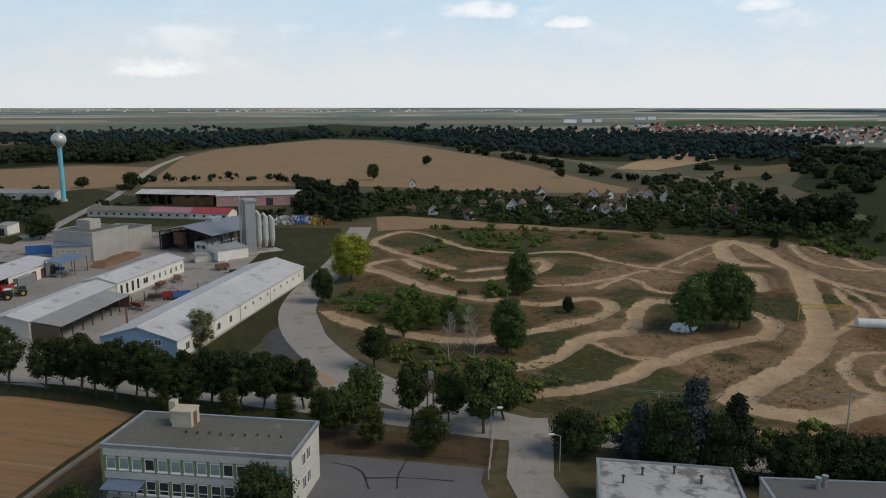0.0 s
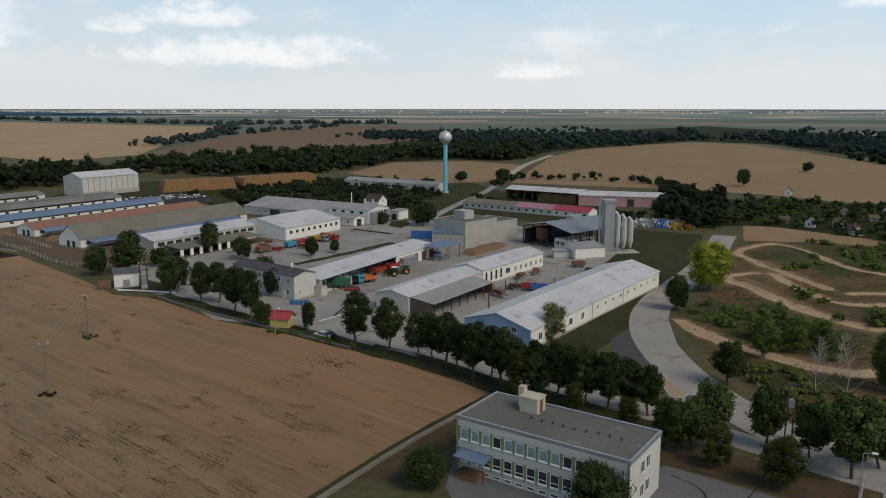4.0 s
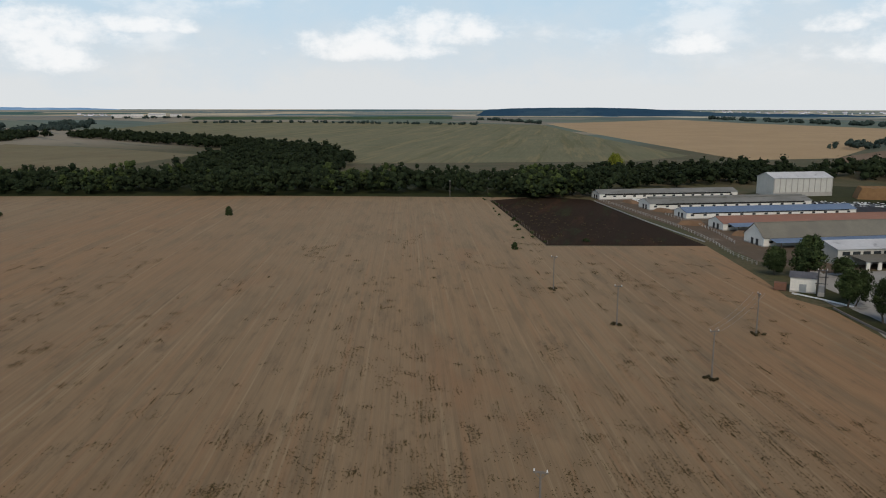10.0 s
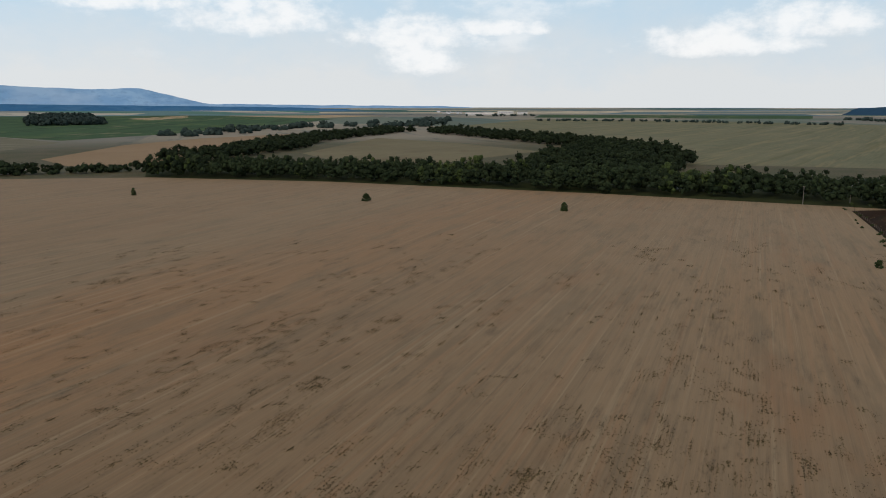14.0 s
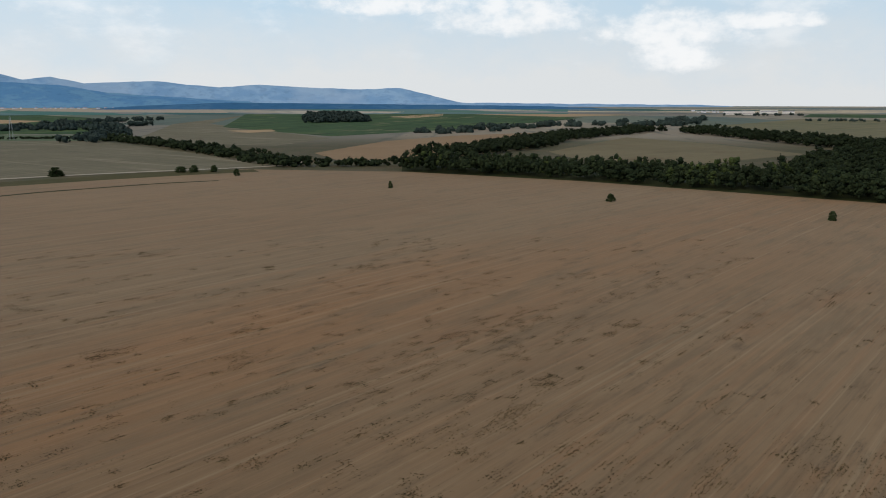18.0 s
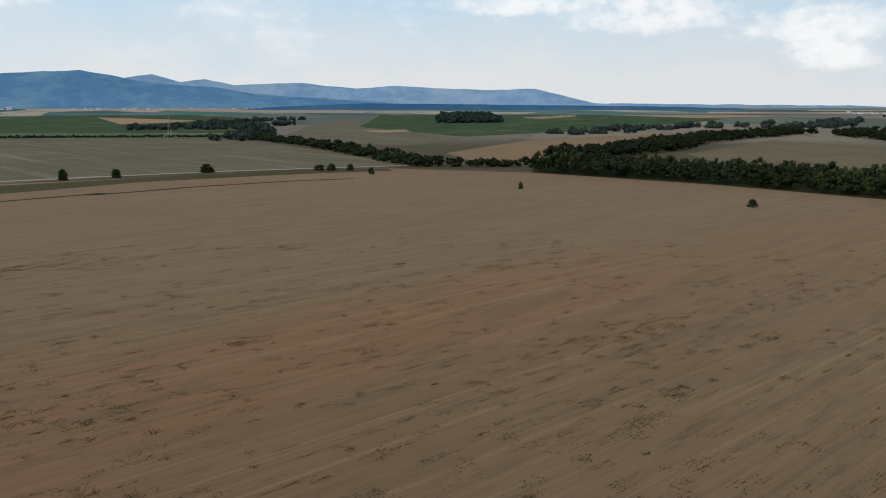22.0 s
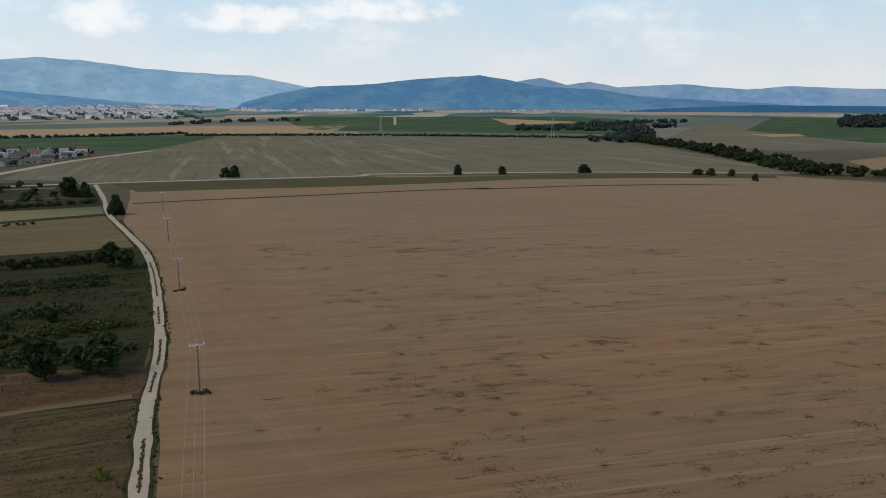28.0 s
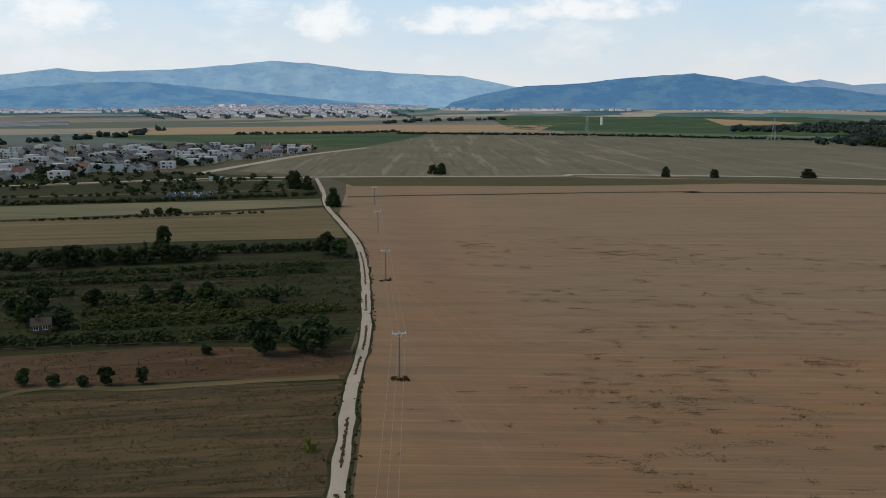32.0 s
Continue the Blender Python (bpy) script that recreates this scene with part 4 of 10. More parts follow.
road("road_2", "country road along the field", [(179.6, -533.5), (69.8, -558.3), (-18.8, -558.2), (-195.3, -532.1), (-204.3, -543.8), (-360.5, -486.6), (-507.5, -405.3), (-553.7, -423.7)], 7, 0.15, M_CHALK)
road("road_3", "rutted earth track between plots", [(-7.8, -139.5), (8.7, -140.3), (27.5, -140.4), (51, -141.2), (60, -104)], 2.2, 0.09, M_STRIP, step=3, rag=0.3)
sheet("ground_24", "olive grass verge along the country road", "ground", [(-27.0, -554.3), (-87.6, -542.8), (-165.6, -525.0), (-278.2, -490.6), (-387.2, -457.2), (-365.3, -480.3), (-426.3, -446.5), (-466.2, -401.6), (-452.5, -384.3), (-408.2, -410.5), (-352.8, -434.6), (-285.8, -458.1), (-220.8, -459.4), (-147.9, -468.7), (-78.1, -484.5), (-39.4, -489.7)], 0.05, M_MEADOWGREEN)
road("road_5", "narrow grass baulk across the field", [(-31.5, -431.9), (-69.6, -431.8), (-118.2, -428.0), (-169.0, -425.6), (-237.4, -417.9), (-226.7, -415.3), (-254.8, -409.3), (-287.9, -405.3), (-320.5, -395.2), (-355.1, -382.7), (-387.1, -363.4)], 4.5, 0.07, M_VERGE, "ground", 6, 0.3)
road("road_6", "pale farm track up the hill", [(-201.1, 498.7), (-234.7, 634.4), (-258.3, 774.5)], 6, 0.2, M_CHALK)
road("road_7", "village road climbing past the gardens", [(67.1, -603.7), (34.2, -689), (-16.5, -813.2), (-93.3, -941.9)], 10, 0.2, M_CHALK)

sheet("ground_8", "trodden reddish earth round the barns", "ground", [(-379.2, 189.9), (-282.1, 181.4), (-213.7, 167), (-192.4, 174.5), (-192.7, 196.8), (-204.8, 249.9), (-266.4, 306.2), (-332.2, 301.9), (-390.8, 288.9), (-408.6, 211.6)], 0.03, M_YARDSOIL)
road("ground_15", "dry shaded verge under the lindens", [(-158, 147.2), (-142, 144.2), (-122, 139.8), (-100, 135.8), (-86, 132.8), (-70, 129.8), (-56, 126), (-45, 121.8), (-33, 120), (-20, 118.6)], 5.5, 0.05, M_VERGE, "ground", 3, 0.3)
road("ground_26", "dark weedy ditch between the field and the channel wall", [(-50.5, 117.5), (-53.9, 98.4), (-55.8, 82), (-57, 68), (-57.5, 52)], 1.3, 0.09, M_VERGE, "ground", 1.5, 0.3)
road("ground_17", "grass strip beside the hall", [(-83.7, 136.3), (-70.3, 139), (-71.9, 135.4), (-54.1, 131.2), (-38.3, 126.9), (-29.4, 128.9)], 7, 0.075, M_VERGE, "ground", 3, 1.2)
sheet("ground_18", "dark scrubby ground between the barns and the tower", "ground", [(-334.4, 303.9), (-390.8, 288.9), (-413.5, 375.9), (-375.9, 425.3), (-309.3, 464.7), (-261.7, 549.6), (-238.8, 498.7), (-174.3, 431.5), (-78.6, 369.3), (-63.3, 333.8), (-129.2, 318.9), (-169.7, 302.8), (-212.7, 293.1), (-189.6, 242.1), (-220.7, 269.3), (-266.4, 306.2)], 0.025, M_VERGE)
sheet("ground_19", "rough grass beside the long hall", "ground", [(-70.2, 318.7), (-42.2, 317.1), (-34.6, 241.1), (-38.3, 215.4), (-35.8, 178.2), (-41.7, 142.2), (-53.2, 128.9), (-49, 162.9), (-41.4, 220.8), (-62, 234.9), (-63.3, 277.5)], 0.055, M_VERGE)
road("pavement_9", "white painted line across the yard", [(-105.1, 145.4), (-104.2, 148.5), (-103.4, 152.6)], 0.5, 0.07, M_TRIM, "pavement", 2)
road("pavement_10", "dark drain across the yard", [(-104.3, 151.1), (-106.4, 158.6)], 0.7, 0.075, M_CRACK, "pavement", 2)
sheet("ground_22", "grass island in the yard", "ground", [(-166.4, 282.6), (-157.4, 277.9), (-159.6, 290.4), (-166.3, 298.7), (-170.5, 293.9)], 0.08, M_VERGE)
sheet("ground_23", "grass plot round the transformer hut", "ground", [(-170.5, 146.4), (-157.8, 151.7), (-168.2, 161.1), (-179.6, 163.8), (-179.6, 153.1)], 0.08, M_VERGE)
road("road_11", "pale concrete lane past the concrete block", [(-157.1, 299), (-164.2, 329.4), (-173, 375), (-183.1, 429.6), (-201.5, 499)], 4.6, 0.06, M_YARD)
road("ground_20", "grass strip across the farm yard", [(-150.9, 197.2), (-146.9, 217.8), (-143, 246.4)], 3.5, 0.06, M_VERGE, "ground", 3, 0.4)
road("ground_21", "grass strip before the dairy", [(-174.6, 267.5), (-153.5, 263.8)], 3, 0.06, M_VERGE, "ground", 3, 0.4)
sheet("ground_9", "dry brown grass round the office", "ground", [(-55.1, 83.1), (-51, 119.5), (-33.4, 113.6), (-6.2, 113.1), (8.6, 110.2), (7.1, 102), (-17.2, 106), (-46.9, 99.8), (-48, 84.7)], 0.04, M_LEAFMOULD)
sheet("pavement_3", "wide worn asphalt apron beside the hall", "pavement", [(-33.9, 188.6), (-35.7, 178.1), (-27.9, 147.1), (-21.1, 131.6), (-13.1, 127.5), (-9.5, 131.6), (-19.5, 147.1), (-26.3, 166.5), (-30.9, 183.2)], 0.065, M_ASPHALT)
sheet("pavement_4", "spread of dark asphalt millings", "pavement", [(-38.8, 167.4), (-36.8, 174.7), (-32.2, 168.7), (-28.6, 157.4), (-27.8, 148.5), (-32, 147.8), (-36.7, 153.6), (-39.3, 161.4)], 0.07, M_MILLINGS)
sheet("ground_10", "sandy patch on the asphalt apron", "ground", [(-30, 162.3), (-28.2, 160.2), (-23.4, 147.1), (-19.3, 136.8), (-20.3, 132.7), (-23.7, 138), (-27.1, 148.9)], 0.075, M_DIRT)
for k, line in enumerate([[(-13.9, 105.7), (-5.7, 105.1), (3.7, 103.8)], [(-4.9, 104.9), (-6.1, 99.1), (-6.1, 95.1)], [(-10.6, 98.1), (-4.5, 98.1), (1.5, 97.2)], [(-16, 103), (-11.6, 100.4), (-9.8, 95)]]):
    road("pavement_%d" % (5 + k), "dark tar-filled crack in the court", line, 0.28, 0.075, M_CRACK, "pavement", 0.8, 0.9)

# dark sheets laid under the woods to close the gaps between crowns
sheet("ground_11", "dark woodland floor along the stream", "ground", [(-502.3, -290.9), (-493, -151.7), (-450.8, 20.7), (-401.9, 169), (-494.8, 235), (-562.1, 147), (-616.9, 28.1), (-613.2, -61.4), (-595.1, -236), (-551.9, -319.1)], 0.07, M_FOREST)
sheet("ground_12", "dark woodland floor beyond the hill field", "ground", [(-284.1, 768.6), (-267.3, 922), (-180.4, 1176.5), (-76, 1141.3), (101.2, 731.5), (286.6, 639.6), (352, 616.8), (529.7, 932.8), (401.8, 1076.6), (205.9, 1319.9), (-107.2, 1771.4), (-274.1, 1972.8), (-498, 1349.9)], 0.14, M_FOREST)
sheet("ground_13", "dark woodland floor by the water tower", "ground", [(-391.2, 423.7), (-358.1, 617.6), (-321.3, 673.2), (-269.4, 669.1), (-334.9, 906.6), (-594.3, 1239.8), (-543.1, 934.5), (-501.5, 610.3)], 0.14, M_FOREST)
sheet("ground_14", "dark garden ground among the cottages", "ground", [(-51.1, 336.5), (-65, 426.5), (-30.1, 464.3), (48.3, 446.7), (104.4, 388.4), (194.2, 336.2), (148.6, 255.1), (129.8, 284.6), (82.6, 305.4), (25.4, 330.8), (-22.6, 353.9)], 0.06, M_FOREST)
sheet("field_21", "straw field strip towards the far village", "field", [(137.3, 616.4), (168.6, 690.5), (228, 793.6), (306.5, 907.9), (284.9, 821.9), (254, 719.5), (165.8, 605.6)], 0.3, M_STRAW)
sheet("field_22", "straw field strip towards the far village", "field", [(183, 556.6), (244.9, 627.8), (319.3, 690.8), (296.1, 627.9), (249.9, 575.4), (178.9, 514.8)], 0.3, M_STRIP)
sheet("ground_41", "dark scrubby slope below the far village", "ground", [(218.6, 485.6), (290, 616.7), (323.9, 712.2), (352, 616.8), (326.7, 522.9), (204.1, 323.2), (190.5, 329.6), (204.3, 400)], 0.28, M_FOREST)
sheet("field_23", "fallow strip beside the hill field", "field", [(22.5, 862.2), (111.7, 711.8), (156.3, 514.8), (181.8, 438.7), (194.6, 478.8), (148.3, 645.3), (72.5, 862.3)], 0.2, M_GREY)
sheet("field_24", "green crop behind the far village", "field", [(461, 1656.5), (994.9, 1761), (1337, 2370.5), (879.8, 2369.8), (646.6, 2268.7)], 0.5, M_GREEN)

# yard, roads and motocross ground
sheet("pavement_1", "concrete farm yard", "pavement", [(-128.4, 135.7), (-113.1, 137.5), (-84.7, 130.7), (-63, 130.5), (-58.7, 142.7), (-49.7, 165.1), (-39.6, 216.6), (-56.8, 267), (-127.3, 314.1), (-166.4, 296.9), (-208.7, 287.3), (-186.2, 237.8), (-192.4, 174.5), (-181.5, 152.7), (-146.5, 145.2)], 0.04, M_YARD)
road("road_8", "wide worn asphalt road beside the hall", [(-34.2, 318.9), (-33.2, 250.9), (-36.9, 201.6), (-33.5, 173.6), (-23.6, 149.9), (-11.6, 132.9), (0.4, 122), (12.9, 114.3)], 9, 0.08, M_ASPHALT)
road("road_9", "asphalt road along the tree row", [(-196, 172), (-177, 163.2), (-164.3, 161), (-147.3, 156.5), (-127.5, 149.5), (-110, 143.6), (-83.5, 139.2), (-65.6, 136.1), (-52.6, 131.4), (-39.3, 129), (-32, 126.6), (-21.4, 123.6), (-10.3, 119.8), (8.8, 113.4), (29.1, 109.6), (41.8, 103.6), (60.1, 97.6)], 6, 0.09, M_ASPHALT)
road("road_10", "asphalt access road", [(13.7, 118.7), (13, 106.8), (11.9, 98.2), (20, 60), (22, 30)], 6.5, 0.1, M_ASPHALT)
sheet("pavement_2", "dark asphalt court with cracks", "pavement", [(-17.1, 105.6), (5.9, 101), (5.1, 96.7), (12, 60), (-20, 60), (-42.2, 86), (-46.5, 99), (-28.3, 95.8)], 0.06, M_ASPHALT_DARK)
MOTO_EDGE = [(-32.5, 187.2), (-13.1, 148.6), (15.2, 121.2), (28, 114.4), (63, 102.7), (190, 90), (200, 200), (140.8, 241.1), (129.3, 288.3), (92.7, 301.3), (3.8, 320), (-23.9, 311), (-28.6, 288.2), (-25, 232.4), (-28.1, 203.4)]


# ---- buildings ----
SHARED = {}


def shared(key, make, mat):
    if key not in SHARED:
        SHARED[key] = mesh_of(make(), key[0], mat)
    return SHARED[key]


def window_at(parent, x, y, z, w, h, turn, mat=None, name="window", glass=None, single=False):
    """A window in a wall that faces -y before it is turned: frame with bars proud of the wall, sill and a pane."""
    mat = mat or M_TRIM

    def frame_bm():
        bm = bmesh.new()
        e = min(0.09, w * 0.1)
        xs, zs = (-w / 2, -w / 2 + e, -e / 2, e / 2, w / 2 - e, w / 2), (-h / 2 - 0.05, -h / 2 + e, h / 2 - e, h / 2)
        grid = [[bm.verts.new((x, -0.07, z)) for z in zs] for x in xs]
        holes = {(1, 1), (2, 1), (3, 1)} if single else {(1, 1), (3, 1)}
        for i in range(5):
            for k in range(3):
                if (i, k) in holes:
                    continue
                bm.faces.new((grid[i][k], grid[i + 1][k], grid[i + 1][k + 1], grid[i][k + 1]))
        rim = [e_ for e_ in bm.edges if e_.is_boundary]
        out = bmesh.ops.extrude_edge_only(bm, edges=rim)["geom"]
        for v in out:
            if isinstance(v, bmesh.types.BMVert):
                v.co.y = 0.02
        return bm

    ob = part(name, shared(("window", w, h, mat.name, single), frame_bm, mat), None, parent)
    ob.matrix_local = pose(x, y, z, 0, 0, turn)
    part("pane", shared(("pane", w, h, (glass or M_GLASS).name), lambda: boxed(-w / 2 + 0.05, -0.03, -h / 2 + 0.05, w / 2 - 0.05, 0.015, h / 2 - 0.05), glass or M_GLASS), None, ob)
    return ob


def door_at(parent, x, y, w, h, turn, mat, z=0.0):
    def make():
        bm = bmesh.new()
        box(bm, -w / 2, -0.06, 0, w / 2, 0.02, h)
        for k in range(max(2, int(w / 0.9))):
            n = max(2, int(w / 0.9))
            box(bm, -w / 2 + (k + 0.08) * w / n, -0.09, 0.15, -w / 2 + (k + 0.92) * w / n, -0.06, h - 0.15)
        return bm

    ob = part("door", shared(("door", w, h, mat.name), make, mat), None, parent)
    ob.matrix_local = pose(x, y, z, 0, 0, turn)
    return ob


def corrugated(bm, x0, y0, z0, x1, y1, z1, rib=1.1, thick=0.1):
    """A sloping roof sheet from the eave (y0, z0) to the ridge (y1, z1), one skin with raised ribs down the slope."""
    n = max(2, int((x1 - x0) / rib))
    step = (x1 - x0) / n
    prof = []
    for k in range(n):
        x = x0 + k * step
        prof += [(x, 0.0), (x + step * 0.82, 0.0), (x + step * 0.86, 0.028), (x + step * 0.96, 0.028)]
    prof.append((x1, 0.0))
    lo = [bm.verts.new((x, y0, z0 + thick + q)) for x, q in prof]
    hi = [bm.verts.new((x, y1, z1 + thick + q)) for x, q in prof]
    for k in range(len(prof) - 1):
        bm.faces.new((lo[k], lo[k + 1], hi[k + 1], hi[k]))
    c = [bm.verts.new(p) for p in ((x0, y0, z0), (x1, y0, z0), (x1, y1, z1), (x0, y1, z1))]
    bm.faces.new(c[::-1])
    bm.faces.new((c[0], c[1], *lo[::-1]))
    bm.faces.new((c[2], c[3], *hi))
    bm.faces.new((c[3], c[0], lo[0], hi[0]))
    bm.faces.new((c[1], c[2], hi[-1], lo[-1]))
    bmesh.ops.recalc_face_normals(bm, faces=bm.faces[:])


def building(name, label, category, a, b, depth, h, roof="gable", rise=1.5, walls=None, top=None, over=0.35, front=(), right=(), left=(), group="", back_h=None, open_front=None, trim=None, rib=1.1, plinth=True):
    """A building whose near wall runs from a to b, seen from outside with a on the left. Openings: (kind, centre, sill, width, height)."""
    a, b = Vector((*a, 0)), Vector((*b, 0))
    L = (b - a).length
    turn = math.degrees(math.atan2(b.y - a.y, b.x - a.x))
    ob = thing(name, label, category, group, (a.x, a.y), turn)
    W, D, T = walls or M_WHITE, depth, 0.3
    top = top or M_ROOFGREY
    bh = back_h if back_h is not None else h

    def shell(bm):
        if roof == "gable":
            end = [(0, 0), (D, 0), (D, h), (D / 2, h + rise), (0, h)]
        else:
            end = [(0, 0), (D, 0), (D, bh), (0, h)]
        prism(bm, end, 0, T)
        prism(bm, end, L - T, L)
        box(bm, T, D - T, 0, L - T, D, bh)
        if open_front is None:
            box(bm, T, 0, 0, L - T, T, h)
        else:
            for x0, x1 in open_front:
                box(bm, x0, 0, 0, x1, T, h)
        box(bm, T, T, 0.02, L - T, D - T, 0.06)

    part("wall", solid(shell), W, ob)
    if plinth:
        part("plinth", solid(lambda bm: (box(bm, -0.04, -0.04, 0, L + 0.04, 0.0, 0.45), box(bm, L, 0.0, 0, L + 0.04, D, 0.45), box(bm, -0.04, 0.0, 0, 0, D, 0.45)) if open_front is None else box(bm, L, 0.0, 0, L + 0.04, D, 0.45)), M_CONCRETE, ob)
    if roof == "gable":
        s = rise / (D / 2)
        part("roof", solid(lambda bm: corrugated(bm, -over, -over, h - s * over, L + over, D / 2, h + rise, rib)), top, ob)
        part("roof", solid(lambda bm: corrugated(bm, -over, D + over, h - s * over, L + over, D / 2, h + rise, rib)), top, ob)
        part("ridge_cap", solid(lambda bm: prism(bm, [(D / 2 - 0.3, h + rise + 0.06), (D / 2 + 0.3, h + rise + 0.06), (D / 2, h + rise + 0.24)], -over, L + over)), top, ob)
    elif roof == "mono":
        s = (bh - h) / D
        part("roof", solid(lambda bm: corrugated(bm, -over, -over, h - s * over, L + over, D + over, bh + s * over, rib)), top, ob)
    else:
        part("roof", boxed(0.25, 0.25, h, L - 0.25, D - 0.25, h + 0.12), top, ob)
        rim = trim or M_CONCRETE

        def edge(bm):
            box(bm, -0.12, -0.12, h - 0.15, L + 0.12, 0.25, h + 0.35)
            box(bm, -0.12, D - 0.25, h - 0.15, L + 0.12, D + 0.12, h + 0.35)
            box(bm, -0.12, 0.25, h - 0.15, 0.25, D - 0.25, h + 0.35)
            box(bm, L - 0.25, 0.25, h - 0.15, L + 0.12, D - 0.25, h + 0.35)

        part("parapet", solid(edge), rim, ob)
    for side, items in (("f", front), ("r", right), ("l", left)):
        for kind, u, z, w, hh, *mat in items:
            x, y, tn = {"f": (u, 0, 0), "r": (L, u, 90), "l": (0, u, -90)}[side]
            if kind == "w":
                window_at(ob, x, y, z + hh / 2, w, hh, tn, *mat)
            else:
                door_at(ob, x, y, w, hh, tn, mat[0] if mat else M_RUST, z)
    return ob, L


def row(kind, n, u0, u1, z, w, h, *mat):
    return [(kind, u0 + (u1 - u0) * k / max(1, n - 1), z, w, h, *mat) for k in range(n)]


def along(a, degrees, length):
    return (a[0] + math.cos(radians(degrees)) * length, a[1] + math.sin(radians(degrees)) * length)


# office block beside the court
def make_office():
    a = (-43.2, 91.5)
    ob, L = building("office_building", "two-storey grey panel office with olive pillars and flat bitumen roof", "building", a, along(a, -8.2, 25.1), 10.8, 7.75, "flat", walls=M_OFFWHITE, top=M_BITUMEN, trim=M_STEEL, plinth=False,
                     front=[], right=[(k, u, z, 1.3, 1.7) for u in (4.2, 6.1) for z in (1.7, 4.9) for k in ("w",)])
    n = 14
    for k in range(n):
        x = 0.45 + (L - 0.9) * (k + 0.5) / n
        for z, hh in ((1.65, 1.8), (4.85, 1.55)):
            w = window_at(ob, x, 0, z + hh / 2, 1.3, hh, 0, glass=M_PALEPANE if z > 4 and k not in (3, 9, 10, 12) else None, single=True)
            part("window_sill", shared(("office_sill",), lambda: boxed(-0.7, -0.2, -0.16, 0.7, 0.0, 0.0), M_TRIM), None, w).matrix_local = pose(0, 0, -hh / 2)
            if z < 4:
                part("rail", shared(("office_rail",), lambda: boxed(-0.62, -0.09, 0.0, 0.62, -0.03, 0.09), M_TRIM), None, w).matrix_local = pose(0, 0, -hh / 2 + 0.55)
        window_at(ob, x, 0, 0.55, 1.15, 0.45, 0, single=True)
        part("pillar", shared(("pillar", 1), lambda: boxed(-0.22, -0.1, 1.3, 0.22, 0.0, 3.6), M_GREENPAINT), None, ob).matrix_local = pose(0.45 + (L - 0.9) * k / n, 0, 0)
        part("pillar", shared(("pillar", 2), lambda: boxed(-0.22, -0.1, 4.6, 0.22, 0.0, 6.6), M_GREENPAINT), None, ob).matrix_local = pose(0.45 + (L - 0.9) * k / n, 0, 0)
    part("spandrel", boxed(0, -0.12, 3.62, L, 0.0, 4.55), M_OFFWHITE, ob)
    part("fascia", boxed(0, -0.12, 6.65, L, 0.0, 7.6), M_OFFWHITE, ob)
    for x in (0.0, L - 0.35):
        part("corner_post", boxed(x, -0.16, 0, x + 0.35, -0.12, 7.6), M_GREENPAINT, ob)
    head = part("roof_house", solid(lambda bm: (box(bm, 6.2, 6.6, 7.87, 9.0, 9.0, 10.0), box(bm, 6.1, 6.5, 10.0, 9.1, 9.1, 10.15))), M_CREAM, ob, "cream roof access hut")
    part("chimney", boxed(5.2, 8.0, 7.87, 6.1, 9.0, 10.9), M_CREAM, ob)
    part("door", boxed(9.02, 7.3, 7.95, 9.06, 8.2, 9.8), M_RUST, ob, "brown roof door")
    part("porch_roof", solid(lambda bm: prism(bm, [(-2.2, 3.0), (0, 3.4), (0, 3.5), (-2.2, 3.1)], 0.8, 5.8)), M_ROOFBLUE, ob, "blue sheet porch roof")
    for x in (0.95, 5.5):
        part("porch_post", solid(lambda bm: tube(bm, (x, -2.0, 0), (x, -2.0, 3.05), 0.06)), M_DARKMETAL, ob)
    part("porch_steps", solid(lambda bm: [box(bm, 1.2, -2.4 + 0.3 * k, 0.18 * k, 4.6, 0, 0.18 * (k + 1)) for k in range(5)]), M_RUST, ob)
    rng = random.Random(4)
    for k in range(9):
        x, y = 9 + k * 1.6, 5.2 + rng.uniform(-0.3, 0.3)
        part("roof_vent", shared(("roof_vent",), lambda: solid(lambda bm: (tube(bm, (0, 0, 7.85), (0, 0, 8.15), 0.1), tube(bm, (0, 0, 8.15), (0, 0, 8.22), 0.17))), M_DARKMETAL), None, ob).matrix_local = pose(x, y, 0)


make_office()

# long hall with the blue gable
a = (-52.3, 146.5)
hall, L = building("long_hall", "long white hall with pale roof and blue painted gable", "hall", a, along(a, 80.2, 72), 16.6, 4.5, "gable", 2.3, M_WHITE, M_ROOFWHITE, rib=1.4,
                   front=[("w", u, 1.5, w, 1.6) for u, w in ((4, 1.6), (9.5, 1.4), (18, 1.6), (24, 1.4))] + row("w", 9, 32, 68, 2.4, 1.0, 0.9))
part("gable_cladding", solid(lambda bm: prism(bm, [(0.0, 0.3), (16.6, 0.3), (16.6, 4.4), (8.3, 6.65), (0.0, 4.4)], -0.1, -0.045)), M_BLUEWALL, hall, "sky-blue painted gable wall")
for y in (4.0, 6.2):
    window_at(hall, -0.1, y, 3.9, 1.4, 1.2, -90)
for u in (7.0, 29.0, 47.0):
    part("downpipe", solid(lambda bm: tube(bm, (u, -0.12, 0), (u, -0.12, 4.2), 0.07)), M_STEEL, hall)
part("stove_pipe", solid(lambda bm: tube(bm, (9.0, 16.2, 4.5), (9.0, 16.2, 8.2), 0.22)), M_RUST, hall)

